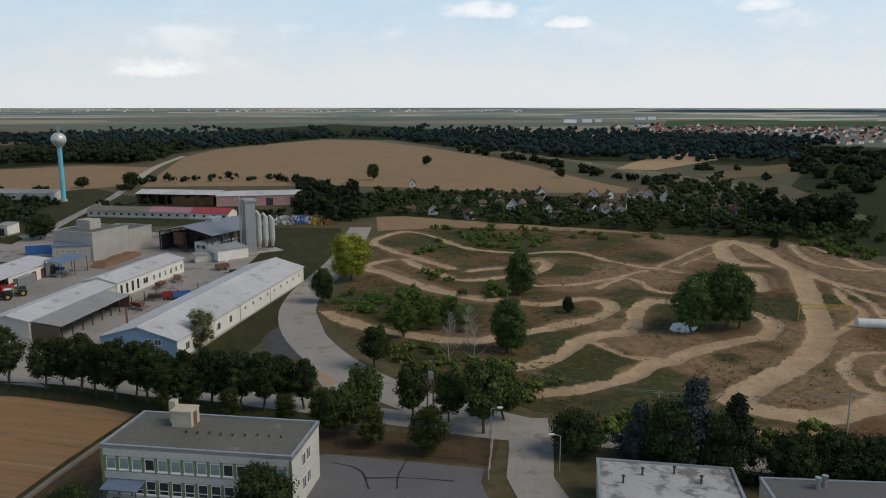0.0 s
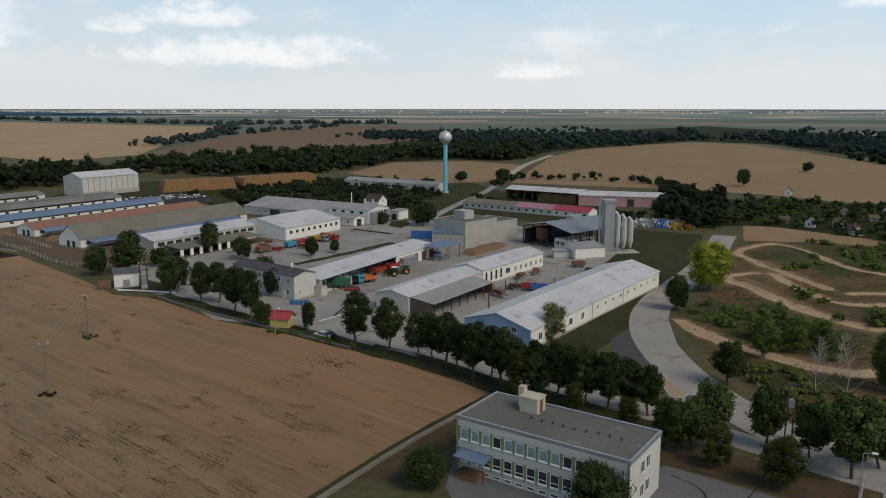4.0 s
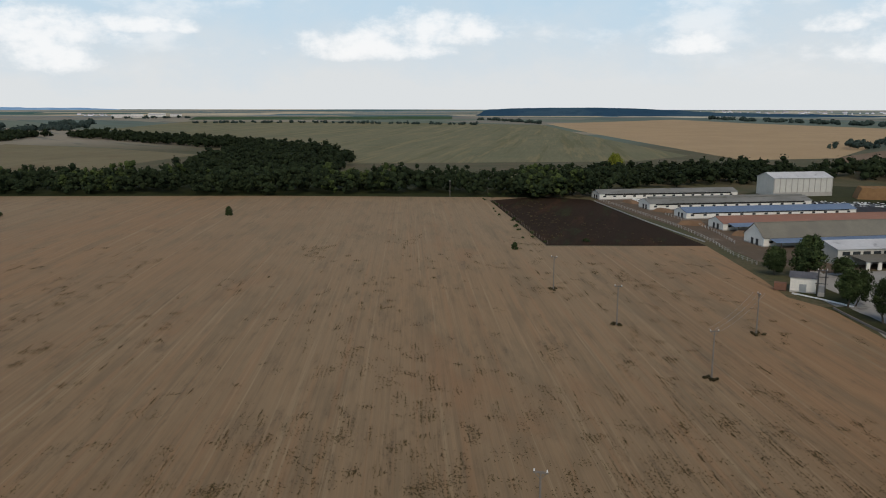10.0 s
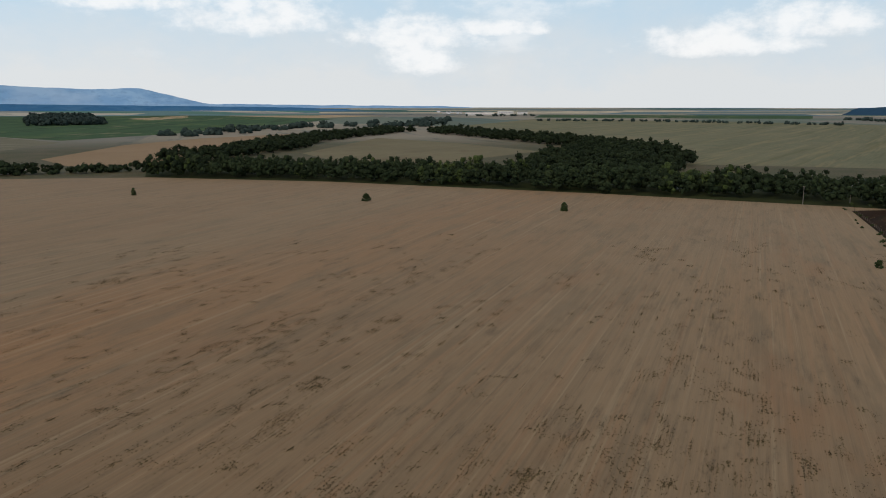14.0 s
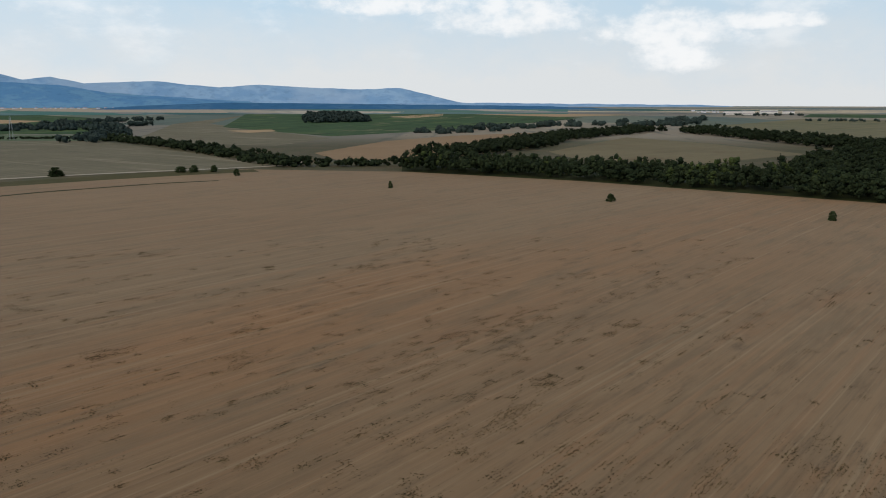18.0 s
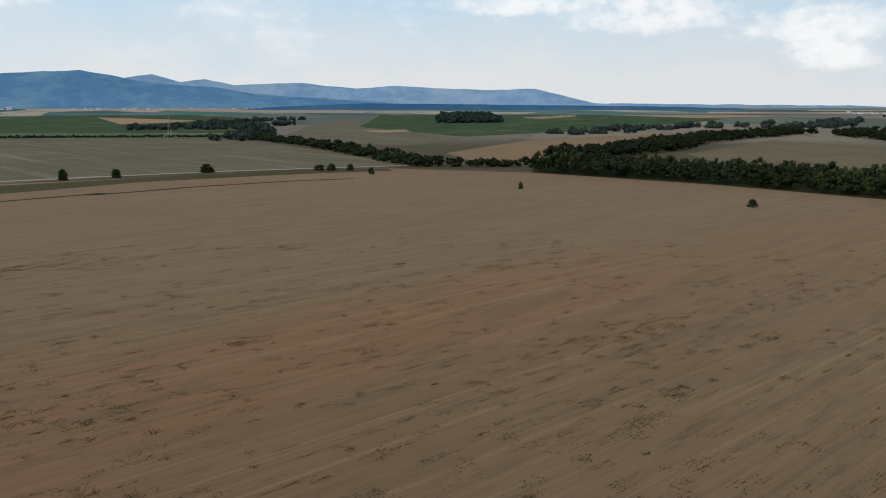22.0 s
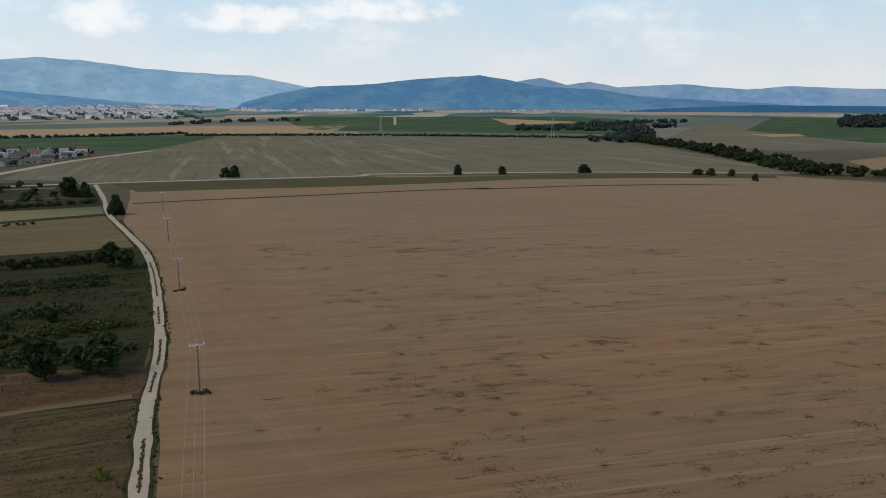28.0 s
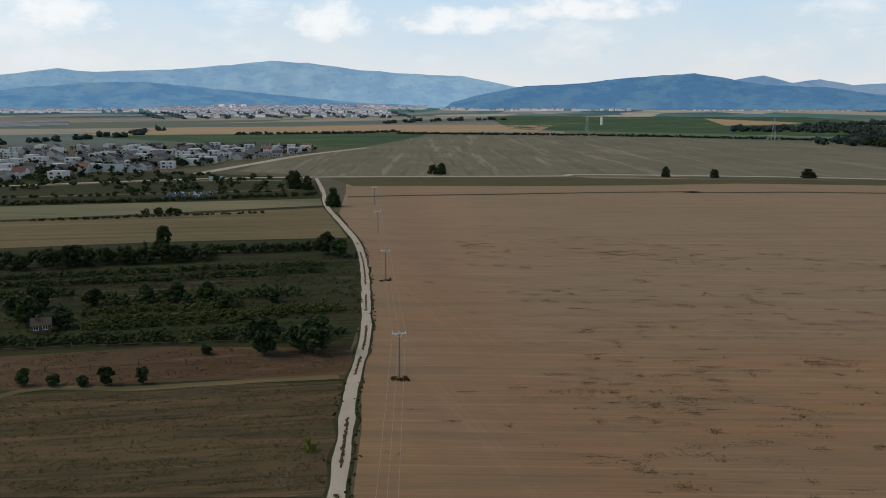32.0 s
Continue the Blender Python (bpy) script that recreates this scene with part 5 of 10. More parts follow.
# workshops
a = (-84.6, 196.0)
w23, L = building("workshop", "white workshop with a row of tall dark windows", "workshop", a, along(a, 79.5, 34), 10.5, 4.6, "gable", 1.3, M_WHITE, M_ROOFWHITE,
                  front=row("w", 4, 1.8, 9.5, 1.1, 0.9, 2.6, M_DARKMETAL) + [("w", 13.2, 1.6, 2.4, 1.7)] + row("w", 6, 17.5, 32.5, 1.5, 1.0, 1.6))
a = (-87.8, 161.0)
w1, L = building("workshop", "low workshop with a long pale roof and open lean-to", "workshop", along(a, 174, 1.5), along(along(a, 83.0, 35.5), 174, 1.5), 10, 4.2, "gable", 1.1, M_OFFWHITE, M_ROOFWHITE,
                 front=[("w", 33.5, 2.2, 0.8, 0.9)])
part("canopy_roof", solid(lambda bm: corrugated(bm, 0.5, -7.2, 3.1, 29.5, -0.36, 4.0)), M_ROOFGREY, w1, "pale lean-to roof over the machine bay")
for k in range(8):
    part("post", shared(("canopy_post",), lambda: boxed(-0.1, -7.0, 0, 0.1, -6.8, 3.05), M_DARKMETAL), None, w1).matrix_local = pose(1 + k * 3.9, 0, 0)
part("end_wall", boxed(29.0, -7.0, 0, 29.3, -0.05, 3.3), M_RUST, w1, "rust-red brick end wall")
part("end_wall", boxed(0.6, -6.6, 0, 0.8, -0.05, 3.2), M_WOOD, w1)

# open shed with garages, and the office house in front of it
a = (-120.0, 168.0)
shed, L = building("machine_shed", "long open-fronted machine shed with white garages", "shed", a, along(a, 87.5, 63), 8.5, 4.0, "mono", walls=M_WHITE, top=M_ROOFWHITE, back_h=4.9, open_front=[(38, 62.7)],
                   front=row("d", 4, 45, 60, 0.0, 2.6, 2.9, M_RUST))
for k in range(9):
    part("post", shared(("shed_post",), lambda: boxed(-0.12, 0.05, 0, 0.12, 0.29, 3.9), M_DARKMETAL), None, shed).matrix_local = pose(1.5 + k * 4.4, 0, 0)
part("beam", boxed(0.3, 0.02, 3.6, 38, 0.3, 3.95), M_DARKMETAL, shed)
part("partition", boxed(24, 7.2, 0.1, 38, 7.4, 3.8), M_BLUEWALL, shed, "blue sheet partition")
a = (-122.2, 159.2)
admin, L = building("farm_office", "two-storey grey farm office with a dark sheet roof", "building", along(a, 167, 26), a, 7.4, 6.4, "gable", 1.0, M_OFFWHITE, M_SLATE,
                    front=[("w", u, z, 1.1, 1.5) for u in (4, 8, 12, 16, 20, 23.5) for z in (1.2, 4.2)] + [("d", 22, 0.0, 1.1, 2.2, M_TRIM)], right=[("w", 2.0, 1.4, 0.6, 0.9)])
part("chimney", boxed(19, 4.6, 7.0, 19.6, 5.2, 8.4), M_TRIM, admin)

# halls behind the yard
a = (-180.2, 230.8)
building("storage_hall", "large white hall with a row of small square windows", "hall", a, along(a, 84.5, 32), 29, 5.0, "gable", 2.6, M_WHITE, M_ROOFWHITE, front=row("w", 9, 3, 29.5, 2.6, 1.3, 1.1, M_DARKMETAL))
a = (-201.5, 187.0)
lowhall, L = building("low_hall", "long low hall with a pale roof and dark upper glazing", "hall", a, along(a, 82.5, 46), 15, 5.2, "gable", 1.6, M_OFFWHITE, M_ROOFWHITE, front=row("w", 12, 3, 43, 3.2, 2.6, 1.2, M_DARKMETAL))
part("canopy_roof", solid(lambda bm: corrugated(bm, 4, -9, 2.7, 40, -0.1, 3.3)), M_ROOFBROWN, lowhall, "mossy brown lean-to roof")
for k in range(6):
    part("pier", boxed(4 + 4 * k, -8.7, 0, 5.3 + 4 * k, -8.4, 2.6), M_WHITE, lowhall)
a = (-245.5, 284)
building("grey_hall", "broad low hall with a striped grey roof", "hall", a, along(a, -5.5, 46), 30, 3.9, "gable", 3.0, M_OFFWHITE, M_ROOFGREY, front=[("w", u, 1.6, 1.2, 1.2) for u in (4, 9, 14, 26, 31, 36, 41)] + [("d", 19.5, 0, 6.0, 3.3, M_DARKMETAL)], left=[("w", u, 1.5, 1.2, 1.2) for u in (4, 9, 18)])
a = (-196.4, 282.6)
dairy, L = building("dairy", "white dairy building with rows of upper windows", "building", a, along(a, -5.5, 22), 15, 6.0, "gable", 1.6, M_WHITE, M_ROOFGREY, front=row("w", 4, 3, 18, 4.4, 1.8, 1.0, M_DARKMETAL), right=row("w", 7, 1.6, 13.4, 4.3, 1.1, 1.1, M_DARKMETAL) + [("d", 12.5, 0, 1.2, 2.2, M_DARKMETAL)])
part("flue", solid(lambda bm: tube(bm, (4.5, 10.5, 6.8), (4.5, 10.5, 12.0), 0.22)), M_WHITE, dairy, "tall white flue")
for x in (12.0, 16.5):
    part("chimney", boxed(x, 9.6, 6.6, x + 0.7, 10.3, 9.6), M_OFFWHITE, dairy)
part("intake_shaft", boxed(22.25, 0.4, 0, 24.6, 3.2, 5.2), M_STEEL, dairy, "grey sheet-metal ventilation shaft")
part("intake_shaft", boxed(22.25, 11.8, 2.6, 23.6, 14.0, 5.4), M_STEEL, dairy, "grey sheet-metal ventilation shaft")
part("canopy_roof", solid(lambda bm: corrugated(bm, 22.3, 3.4, 2.7, 26.5, 11.4, 3.0)), M_ROOFBROWN, dairy, "low brown canopy over the ramp")
for y in (3.8, 7.4, 11.0):
    part("canopy_post", boxed(26.0, y, 0, 26.2, y + 0.2, 2.75), M_DARKMETAL, dairy)
a = (-199.5, 274.2)
building("dairy_annex", "low white annex with a grey roof and a dark gable door", "building", a, along(a, -5.5, 23), 7.2, 3.5, "gable", 1.0, M_WHITE, M_ROOFGREY, front=row("w", 5, 3, 20, 1.5, 1.1, 1.1), right=[("d", 3.6, 0, 3.0, 3.1, M_DARKMETAL)])
a = (-174.6, 298)
building("garage", "white garage block with a dark door", "building", a, along(a, -5.5, 5.2), 7.5, 4.0, "mono", walls=M_WHITE, top=M_ROOFGREY, back_h=4.3, front=[("d", 2.7, 0, 2.6, 2.8, M_DARKMETAL)])
a = (-195, 310)
building("white_cottage", "tall narrow white gabled house", "house", a, along(a, -5, 8), 7, 6.4, "gable", 2.8, M_WHITE, M_ROOFMOSS, right=[("w", 3.5, 5.6, 1.0, 1.3)])

# cattle barns
BARN_DOORS = [("d", 4.2, 0, 1.6, 2.4, M_DARKMETAL), ("d", 7.4, 0, 1.6, 2.4, M_DARKMETAL)]
for a, ln, dp, hh, rs, wl_, rf, lab in (((-384, 195), 82, 12, 3.3, 1.6, M_WHITE, M_ROOFLICHEN, "long white cattle barn with a grey fibre-cement roof"),
                                         ((-338, 199), 88, 13, 3.3, 1.9, M_WHITE, M_ROOFLICHEN, "cattle barn with a two-step grey roof"),
                                         ((-306, 199), 86, 12, 3.0, 1.6, M_WHITE, M_ROOFBLUE, "white cattle barn with a blue sheet roof"),
                                         ((-273, 195), 84, 12, 3.0, 2.1, M_WHITE, M_ROOFTERRA, "white barn with a rusty orange roof"),
                                         ((-236, 186), 80, 13, 3.4, 4.6, M_WHITE, M_ROOFBROWN, "tall grey-brown roofed barn with a white gable")):
    ob, L = building("cattle_barn", lab, "barn", a, along(a, 84.5, ln), dp, hh, "gable", rs, wl_, rf, group="cattle barns", rib=2.2, left=BARN_DOORS, front=row("w", 14, 3, ln - 4, 1.4, 1.6, 0.8, M_DARKMETAL))
    # black strip paints in the dark openings and the shade under the eaves
    part("vent_slot", boxed(3, -0.06, 2.35, ln - 4, -0.02, hh - 0.2), M_RUBBER, ob, "long dark strip for the openings and shade under the eaves")
    if rf in (M_ROOFTERRA, M_ROOFBROWN):
        part("lean_to_roof", solid(lambda bm: corrugated(bm, 2, -5, 2.2, ln - 6, -0.4, 3.0, 2.2)), M_ROOFBLUE, ob, "blue sheet lean-to roof")
        for k in range(8):
            part("post", shared(("lean_post",), lambda: boxed(-0.1, -4.9, 0, 0.1, -4.7, 2.2), M_WOOD), None, ob).matrix_local = pose(4 + k * (ln - 12) / 7, 0, 0)
    if rf == M_ROOFLICHEN and dp == 13:
        part("ridge_vent", boxed(2, dp / 2 - 1.2, hh + rs - 0.1, ln - 2, dp / 2 + 1.2, hh + rs + 0.7), M_ROOFLICHEN, ob)
a = (-372, 297)
hay, L = building("hay_barn", "tall cream panelled hay barn with a pale gable roof", "barn", a, along(a, 84.5, 37), 17, 10.5, "gable", 2.6, M_OFFWHITE, M_ROOFWHITE, rib=2.0)
for k in range(11):
    part("post", shared(("hay_post",), lambda: boxed(-0.2, -0.25, 0, 0.2, 0, 10.3), M_CONCRETE), None, hay).matrix_local = pose(0.3 + k * 3.64, 0, 0)
part("skirt", boxed(0, -0.3, 0, 37, -0.01, 2.4), M_CONCRETE, hay)

# sheds by the water tower and at the far side of the yard
a = (-276, 415)
building("long_shed", "low grey shed with a pale roof", "shed", a, along(a, -5, 70), 11, 4.0, "gable", 1.5, M_OFFWHITE, M_ROOFGREY, front=row("w", 10, 4, 60, 1.4, 1.8, 1.0, M_DARKMETAL))
a = (-113.5, 386)
building("pink_shed", "long faded pink shed with a pale roof", "shed", a, along(a, 11.5, 42.5), 12, 5.2, "gable", 1.7, M_PINK, M_ROOFWHITE, front=row("d", 3, 14, 38, 0, 3.4, 3.8, M_DARKMETAL) + row("w", 6, 3, 32, 3.4, 1.1, 0.9))
a = (-157, 394)
os_, L = building("open_barn", "open-sided barn with a pale roof full of straw", "barn", a, along(a, -8, 44), 14, 5.6, "gable", 1.5, M_WOOD, M_ROOFWHITE, open_front=[(0.3, 0.6)])
for k in range(9):
    part("post", shared(("barn_post",), lambda: boxed(-0.15, 0.05, 0, 0.15, 0.3, 5.5), M_WOOD), None, os_).matrix_local = pose(1.5 + k * 5, 0, 0)
for k in range(9):
    part("straw_bale", boxed(18 + 2.5 * k, 3 + 0.3 * (k % 2), 0.07, 20.4 + 2.5 * k, 12.5, 3.6 + 0.6 * (k % 3)), M_HAY, os_)
a = (-162, 350)
long_row, L = building("stable_row", "long decaying stable with grey, purple and red roof sections", "stable", a, along(a, -9.3, 30), 9.5, 2.9, "gable", 1.6, M_OFFWHITE, M_ROOFBROWN, front=row("w", 8, 2, 28, 1.2, 1.2, 0.9, M_DARKMETAL))
a2 = along(a, -9.3, 30)
building("stable_row", "stable section with a faded purple sheet roof", "stable", a2, along(a2, -9.3, 20), 9.5, 2.9, "gable", 1.7, M_OFFWHITE, M_ROOFPINK, front=row("w", 5, 2, 18, 1.2, 1.2, 0.9, M_DARKMETAL))
a3 = along(a2, -9.3, 20)
building("stable_row", "stable section with a bright red sheet roof", "stable", a3, along(a3, -9.3, 18), 9.5, 2.9, "gable", 1.8, M_WHITE, M_ROOFRED, front=row("w", 4, 2, 16, 1.2, 1.2, 0.9, M_DARKMETAL))

# concrete blocks
a = (-125.5, 244.5)
building("concrete_annex", "low concrete annex with a blue-grey roof", "building", a, along(a, 13, 11.5), 9, 5.4, "mono", walls=M_CONCRETE, top=M_ROOFBLUE, back_h=5.8, front=row("w", 6, 1.5, 10, 3.4, 0.7, 0.4, M_CONCRETE))
a = (-113.5, 247)
block, L = building("concrete_block", "windowless weathered concrete block with a roof hut", "building", a, along(a, 72, 17), 16, 9.2, "flat", walls=M_CONCRETE, top=M_BITUMEN, plinth=False)
part("roof_hut", boxed(6, 6, 9.32, 11, 11.5, 12.4), M_CONCRETE, block)
for k in range(3):
    window_at(block, 7 + 1.6 * k, 6, 11.0, 0.9, 0.7, 0)
a = along(a, 72, 17.05)
building("concrete_block", "lower concrete wing with a flat roof", "building", a, along(a, 72, 12), 14, 7.6, "flat", walls=M_CONCRETE, top=M_BITUMEN, plinth=False, front=row("w", 2, 3, 8, 5, 1, 0.6))
a = (-72.5, 245)
building("pump_house", "small white pump house with a grey roof", "building", a, along(a, 44, 11), 8, 3.9, "mono", walls=M_WHITE, top=M_ROOFGREY, back_h=4.4, front=[("d", 3, 0, 1.2, 2.1, M_TRIM)])
a = (-79.5, 244)
building("pump_house", "tiny grey brick outbuilding", "building", a, along(a, 30, 5.5), 3, 2.6, "mono", walls=M_OFFWHITE, top=M_ROOFGREY, back_h=2.9)

# kiosk and transformer hut at the field's edge
a = (-112.0, 136.4)
building("kiosk", "small yellow kiosk with a red sheet roof", "kiosk", a, along(a, 14, 4.6), 3.2, 2.4, "gable", 1.2, M_YELLOW, M_ROOFRED, over=0.45, right=[("w", 1.6, 1.0, 0.9, 0.9)], plinth=False)
a = (-175, 147.5)
building("transformer_hut", "small white transformer hut with a dark flat roof", "hut", a, along(a, 50, 6.5), 6, 4.2, "mono", walls=M_WHITE, top=M_SLATE, back_h=4.6, front=[("d", 3.2, 0, 1.8, 2.4, M_STEEL)])

# two flat-roofed buildings close below
a = (18.0, 81.5)
near1, L = building("flat_roofed_building", "flat-roofed building with patched pale roofing", "building", a, along(a, -9.5, 17), 14, 4.0, "flat", walls=M_OFFWHITE, top=M_PATCHROOF, trim=M_STEEL, front=row("w", 6, 2, 15, 1.2, 1.3, 1.5))
for x, y in ((5.5, 10.5), (9.5, 11.5), (12.5, 9.5), (3, 8)):
    part("vent_pipe", solid(lambda bm: (tube(bm, (x, y, 4.1), (x, y, 5.0), 0.12), tube(bm, (x, y, 5.0), (x, y, 5.12), 0.24))), M_DARKMETAL, near1)
a = (38.5, 77)
near2, L = building("flat_roofed_building", "flat-roofed building with dark bitumen roof and metal vents", "building", a, along(a, -5, 24), 13.0, 4.0, "flat", walls=M_OFFWHITE, top=M_ASPHALT_DARK, trim=M_STEEL, front=row("w", 7, 2, 20, 1.2, 1.3, 1.5))
for x, y in ((6.2, 11.0), (7.2, 11.6)):
    part("vent_pipe", solid(lambda bm: (tube(bm, (x, y, 4.1), (x, y, 5.4), 0.3), tube(bm, (x, y, 5.4), (x, y, 5.6), 0.42))), M_STEEL, near2)


# ---- water tower ----
def make_tower():
    ob = thing("water_tower", "turquoise steel water tower with a silver globe and antennas", "water tower", at=(-200.3, 407.3))
    part("shaft", solid(lambda bm: [tube(bm, (0, 0, 0 if k == 0 else 7 * k), (0, 0, min(29.6, 7 * k + 7)), 1.25 - 0.03 * k, n=20) for k in range(5)]), M_TURQ, ob)
    part("base_ring", solid(lambda bm: tube(bm, (0, 0, 0), (0, 0, 1.2), 2.0, 1.8, 20)), M_CONCRETE, ob)

    def globe(bm):
        bmesh.ops.create_uvsphere(bm, u_segments=32, v_segments=18, radius=3.75)
        for v in bm.verts:
            v.co.z = v.co.z * 0.98 + 32.4

    part("tank", solid(globe), M_SILVER, ob, "silver spherical tank", True)
    part("collar", solid(lambda bm: tube(bm, (0, 0, 28.2), (0, 0, 29.4), 1.3, 2.2, 20)), M_SILVER, ob)
    part("mast", solid(lambda bm: tube(bm, (0, 0, 36), (0, 0, 39.5), 0.35, 0.25)), M_STEEL, ob)
    for k in range(5):
        an = k * math.tau / 5
        part("antenna", solid(lambda bm: (tube(bm, (0.8 * math.cos(an), 0.8 * math.sin(an), 36), (0.8 * math.cos(an), 0.8 * math.sin(an), 41.5 - k * 0.5), 0.12), box(bm, 0.8 * math.cos(an) - 0.2, 0.8 * math.sin(an) - 0.2, 38, 0.8 * math.cos(an) + 0.2, 0.8 * math.sin(an) + 0.2, 40 - k * 0.3))), M_STEEL, ob)
    part("platform", solid(lambda bm: tube(bm, (0, 0, 35.9), (0, 0, 36.1), 1.4, n=16)), M_STEEL, ob)


make_tower()


# ---- plants ----
def leaves(rng, centres, radii, count, size, flat=0.75, loose=0.7, fine=1.6):
    """Leaf tufts as small tilted leaves on and inside lumps, three points each."""
    count, size = int(count * fine), size / fine ** 0.5
    k = len(centres)
    which = rng.integers(0, k, count)
    d = rng.normal(size=(count, 3))
    d /= np.linalg.norm(d, axis=1)[:, None] + 1e-9
    rad = radii[which][:, None] * (0.5 + 0.65 * rng.random((count, 1)) ** 0.7)
    p = centres[which] + d * rad * np.array([1, 1, flat])
    nrm = d + rng.normal(size=(count, 3)) * loose + np.array([0, 0, 0.35])
    nrm /= np.linalg.norm(nrm, axis=1)[:, None]
    u = np.cross(nrm, rng.normal(size=(count, 3)))
    u /= np.linalg.norm(u, axis=1)[:, None] + 1e-9
    w = np.cross(nrm, u)
    s = size * (0.6 + 0.8 * rng.random((count, 1)))
    leaf = np.stack([p + u * s, p - u * s * 0.55 + w * s * 0.8, p - u * s * 0.55 - w * s * 0.8], 1)
    return leaf.reshape(-1, 3)


def blob(rng, centre, radius, flat):
    """A rough closed lump that fills the shade inside a crown."""
    t = (1 + 5 ** 0.5) / 2
    v = np.array([(-1, t, 0), (1, t, 0), (-1, -t, 0), (1, -t, 0), (0, -1, t), (0, 1, t), (0, -1, -t), (0, 1, -t), (t, 0, -1), (t, 0, 1), (-t, 0, -1), (-t, 0, 1)]) / (1 + t * t) ** 0.5
    f = [(0, 11, 5), (0, 5, 1), (0, 1, 7), (0, 7, 10), (0, 10, 11), (1, 5, 9), (5, 11, 4), (11, 10, 2), (10, 7, 6), (7, 1, 8), (3, 9, 4), (3, 4, 2), (3, 2, 6), (3, 6, 8), (3, 8, 9), (4, 9, 5), (2, 4, 11), (6, 2, 10), (8, 6, 7), (9, 8, 1)]
    v = v * (0.75 + 0.4 * rng.random((12, 1))) * radius * np.array([1, 1, flat]) + centre
    return v, f


def leaf_mesh(name, quads, blobs, mat):
    verts, faces, base = [quads], [], len(quads)
    faces += [(3 * i, 3 * i + 1, 3 * i + 2) for i in range(len(quads) // 3)]
    for v, f in blobs:
        verts.append(v)
        faces += [tuple(base + i for i in q) for q in f]
        base += len(v)
    me = bpy.data.meshes.new(name)
    me.from_pydata(np.concatenate(verts).tolist(), [], faces)
    me.materials.append(mat)
    return me


def crown_lumps(rng, form, height, width, n):
    """Lump centres and radii for a crown: 'round', 'oval', 'cone', 'weeping', 'flat' or 'shrub'."""
    c, r = [], []
    seed0 = 50 * rng.random()
    z0 = {"shrub": 0.1, "cone": 0.08, "flat": 0.45, "oval": 0.34, "round": 0.24}.get(form, 0.17) * height
    for _ in range(n):
        t = rng.random()
        z = z0 + (height - z0) * t
        prof = {"round": math.sin(math.pi * (0.12 + 0.8 * t)) ** 0.6, "oval": math.sin(math.pi * (0.15 + 0.72 * t)) ** 0.8, "cone": 1.25 - 1.15 * t,
                "weeping": math.sin(math.pi * (0.2 + 0.68 * t)) ** 0.5, "flat": 1 - 0.75 * t, "shrub": math.cos(t * 1.45) ** 0.5}[form]
        an = rng.random() * math.tau
        prof *= 0.88 + 0.42 * noise.noise(Vector((math.cos(an) * 1.3, math.sin(an) * 1.3, t * 2.2 + seed0)))
        ro = width / 2 * prof * (0.2 + 0.66 * rng.random() ** 0.5)
        c.append((math.cos(an) * ro, math.sin(an) * ro, z - 0.06 * height))
        r.append(width * (0.1 + 0.09 * rng.random()) * (0.6 + 0.45 * prof))
    return np.array(c), np.array(r)


def sweep(bm, pts, radii, n, root=None):
    """One tapering stem through the points; its first vertex may be shared with the stem that it grows from."""
    rings = []
    for i, p in enumerate(pts):
        d = (pts[min(i + 1, len(pts) - 1)] - pts[max(i - 1, 0)]).normalized()
        u = d.cross(Vector((0.3, 1, 0.1))).normalized()
        v = d.cross(u)
        ring = [bm.verts.new(p + (u * math.cos(math.tau * k / n) + v * math.sin(math.tau * k / n)) * radii[i]) for k in range(n)]
        if i == 0 and root:
            bm.verts.remove(ring[0])
            ring[0] = root
        rings.append(ring)
    for a, b in zip(rings, rings[1:]):
        for k in range(n):
            bm.faces.new((a[k], a[(k + 1) % n], b[(k + 1) % n], b[k]))
    return rings


def wood(bm, rng, base, height, r, limbs, spread):
    """A bent tapered trunk with limbs."""
    p = Vector(base)
    pts = [p]
    for k in range(5):
        p = p + Vector((rng.normal() * 0.035 * height, rng.normal() * 0.035 * height, height / 5))
        pts.append(p)
    rings = sweep(bm, pts, [r * (1 - 0.17 * k) for k in range(6)], 7)
    for k in range(limbs):
        t = 0.3 + 0.65 * k / max(1, limbs - 1)
        i = min(4, int(t * 5))
        an = k * 2.4 + rng.random()
        ln = spread * (1.1 - 0.6 * t)
        root = max(rings[i], key=lambda q: (q.co - pts[i]).dot(Vector((math.cos(an), math.sin(an), 0))))
        s = root.co.copy()
        mid = s + Vector((math.cos(an) * ln * 0.55, math.sin(an) * ln * 0.55, ln * 0.35))
        e = mid + Vector((math.cos(an + 0.3) * ln * 0.45, math.sin(an + 0.3) * ln * 0.45, ln * 0.45))
        sweep(bm, [s, mid, e], [r * 0.4 * (1.1 - 0.6 * t), r * 0.22, r * 0.06], 5, root)
    return pts


PROTO = {}


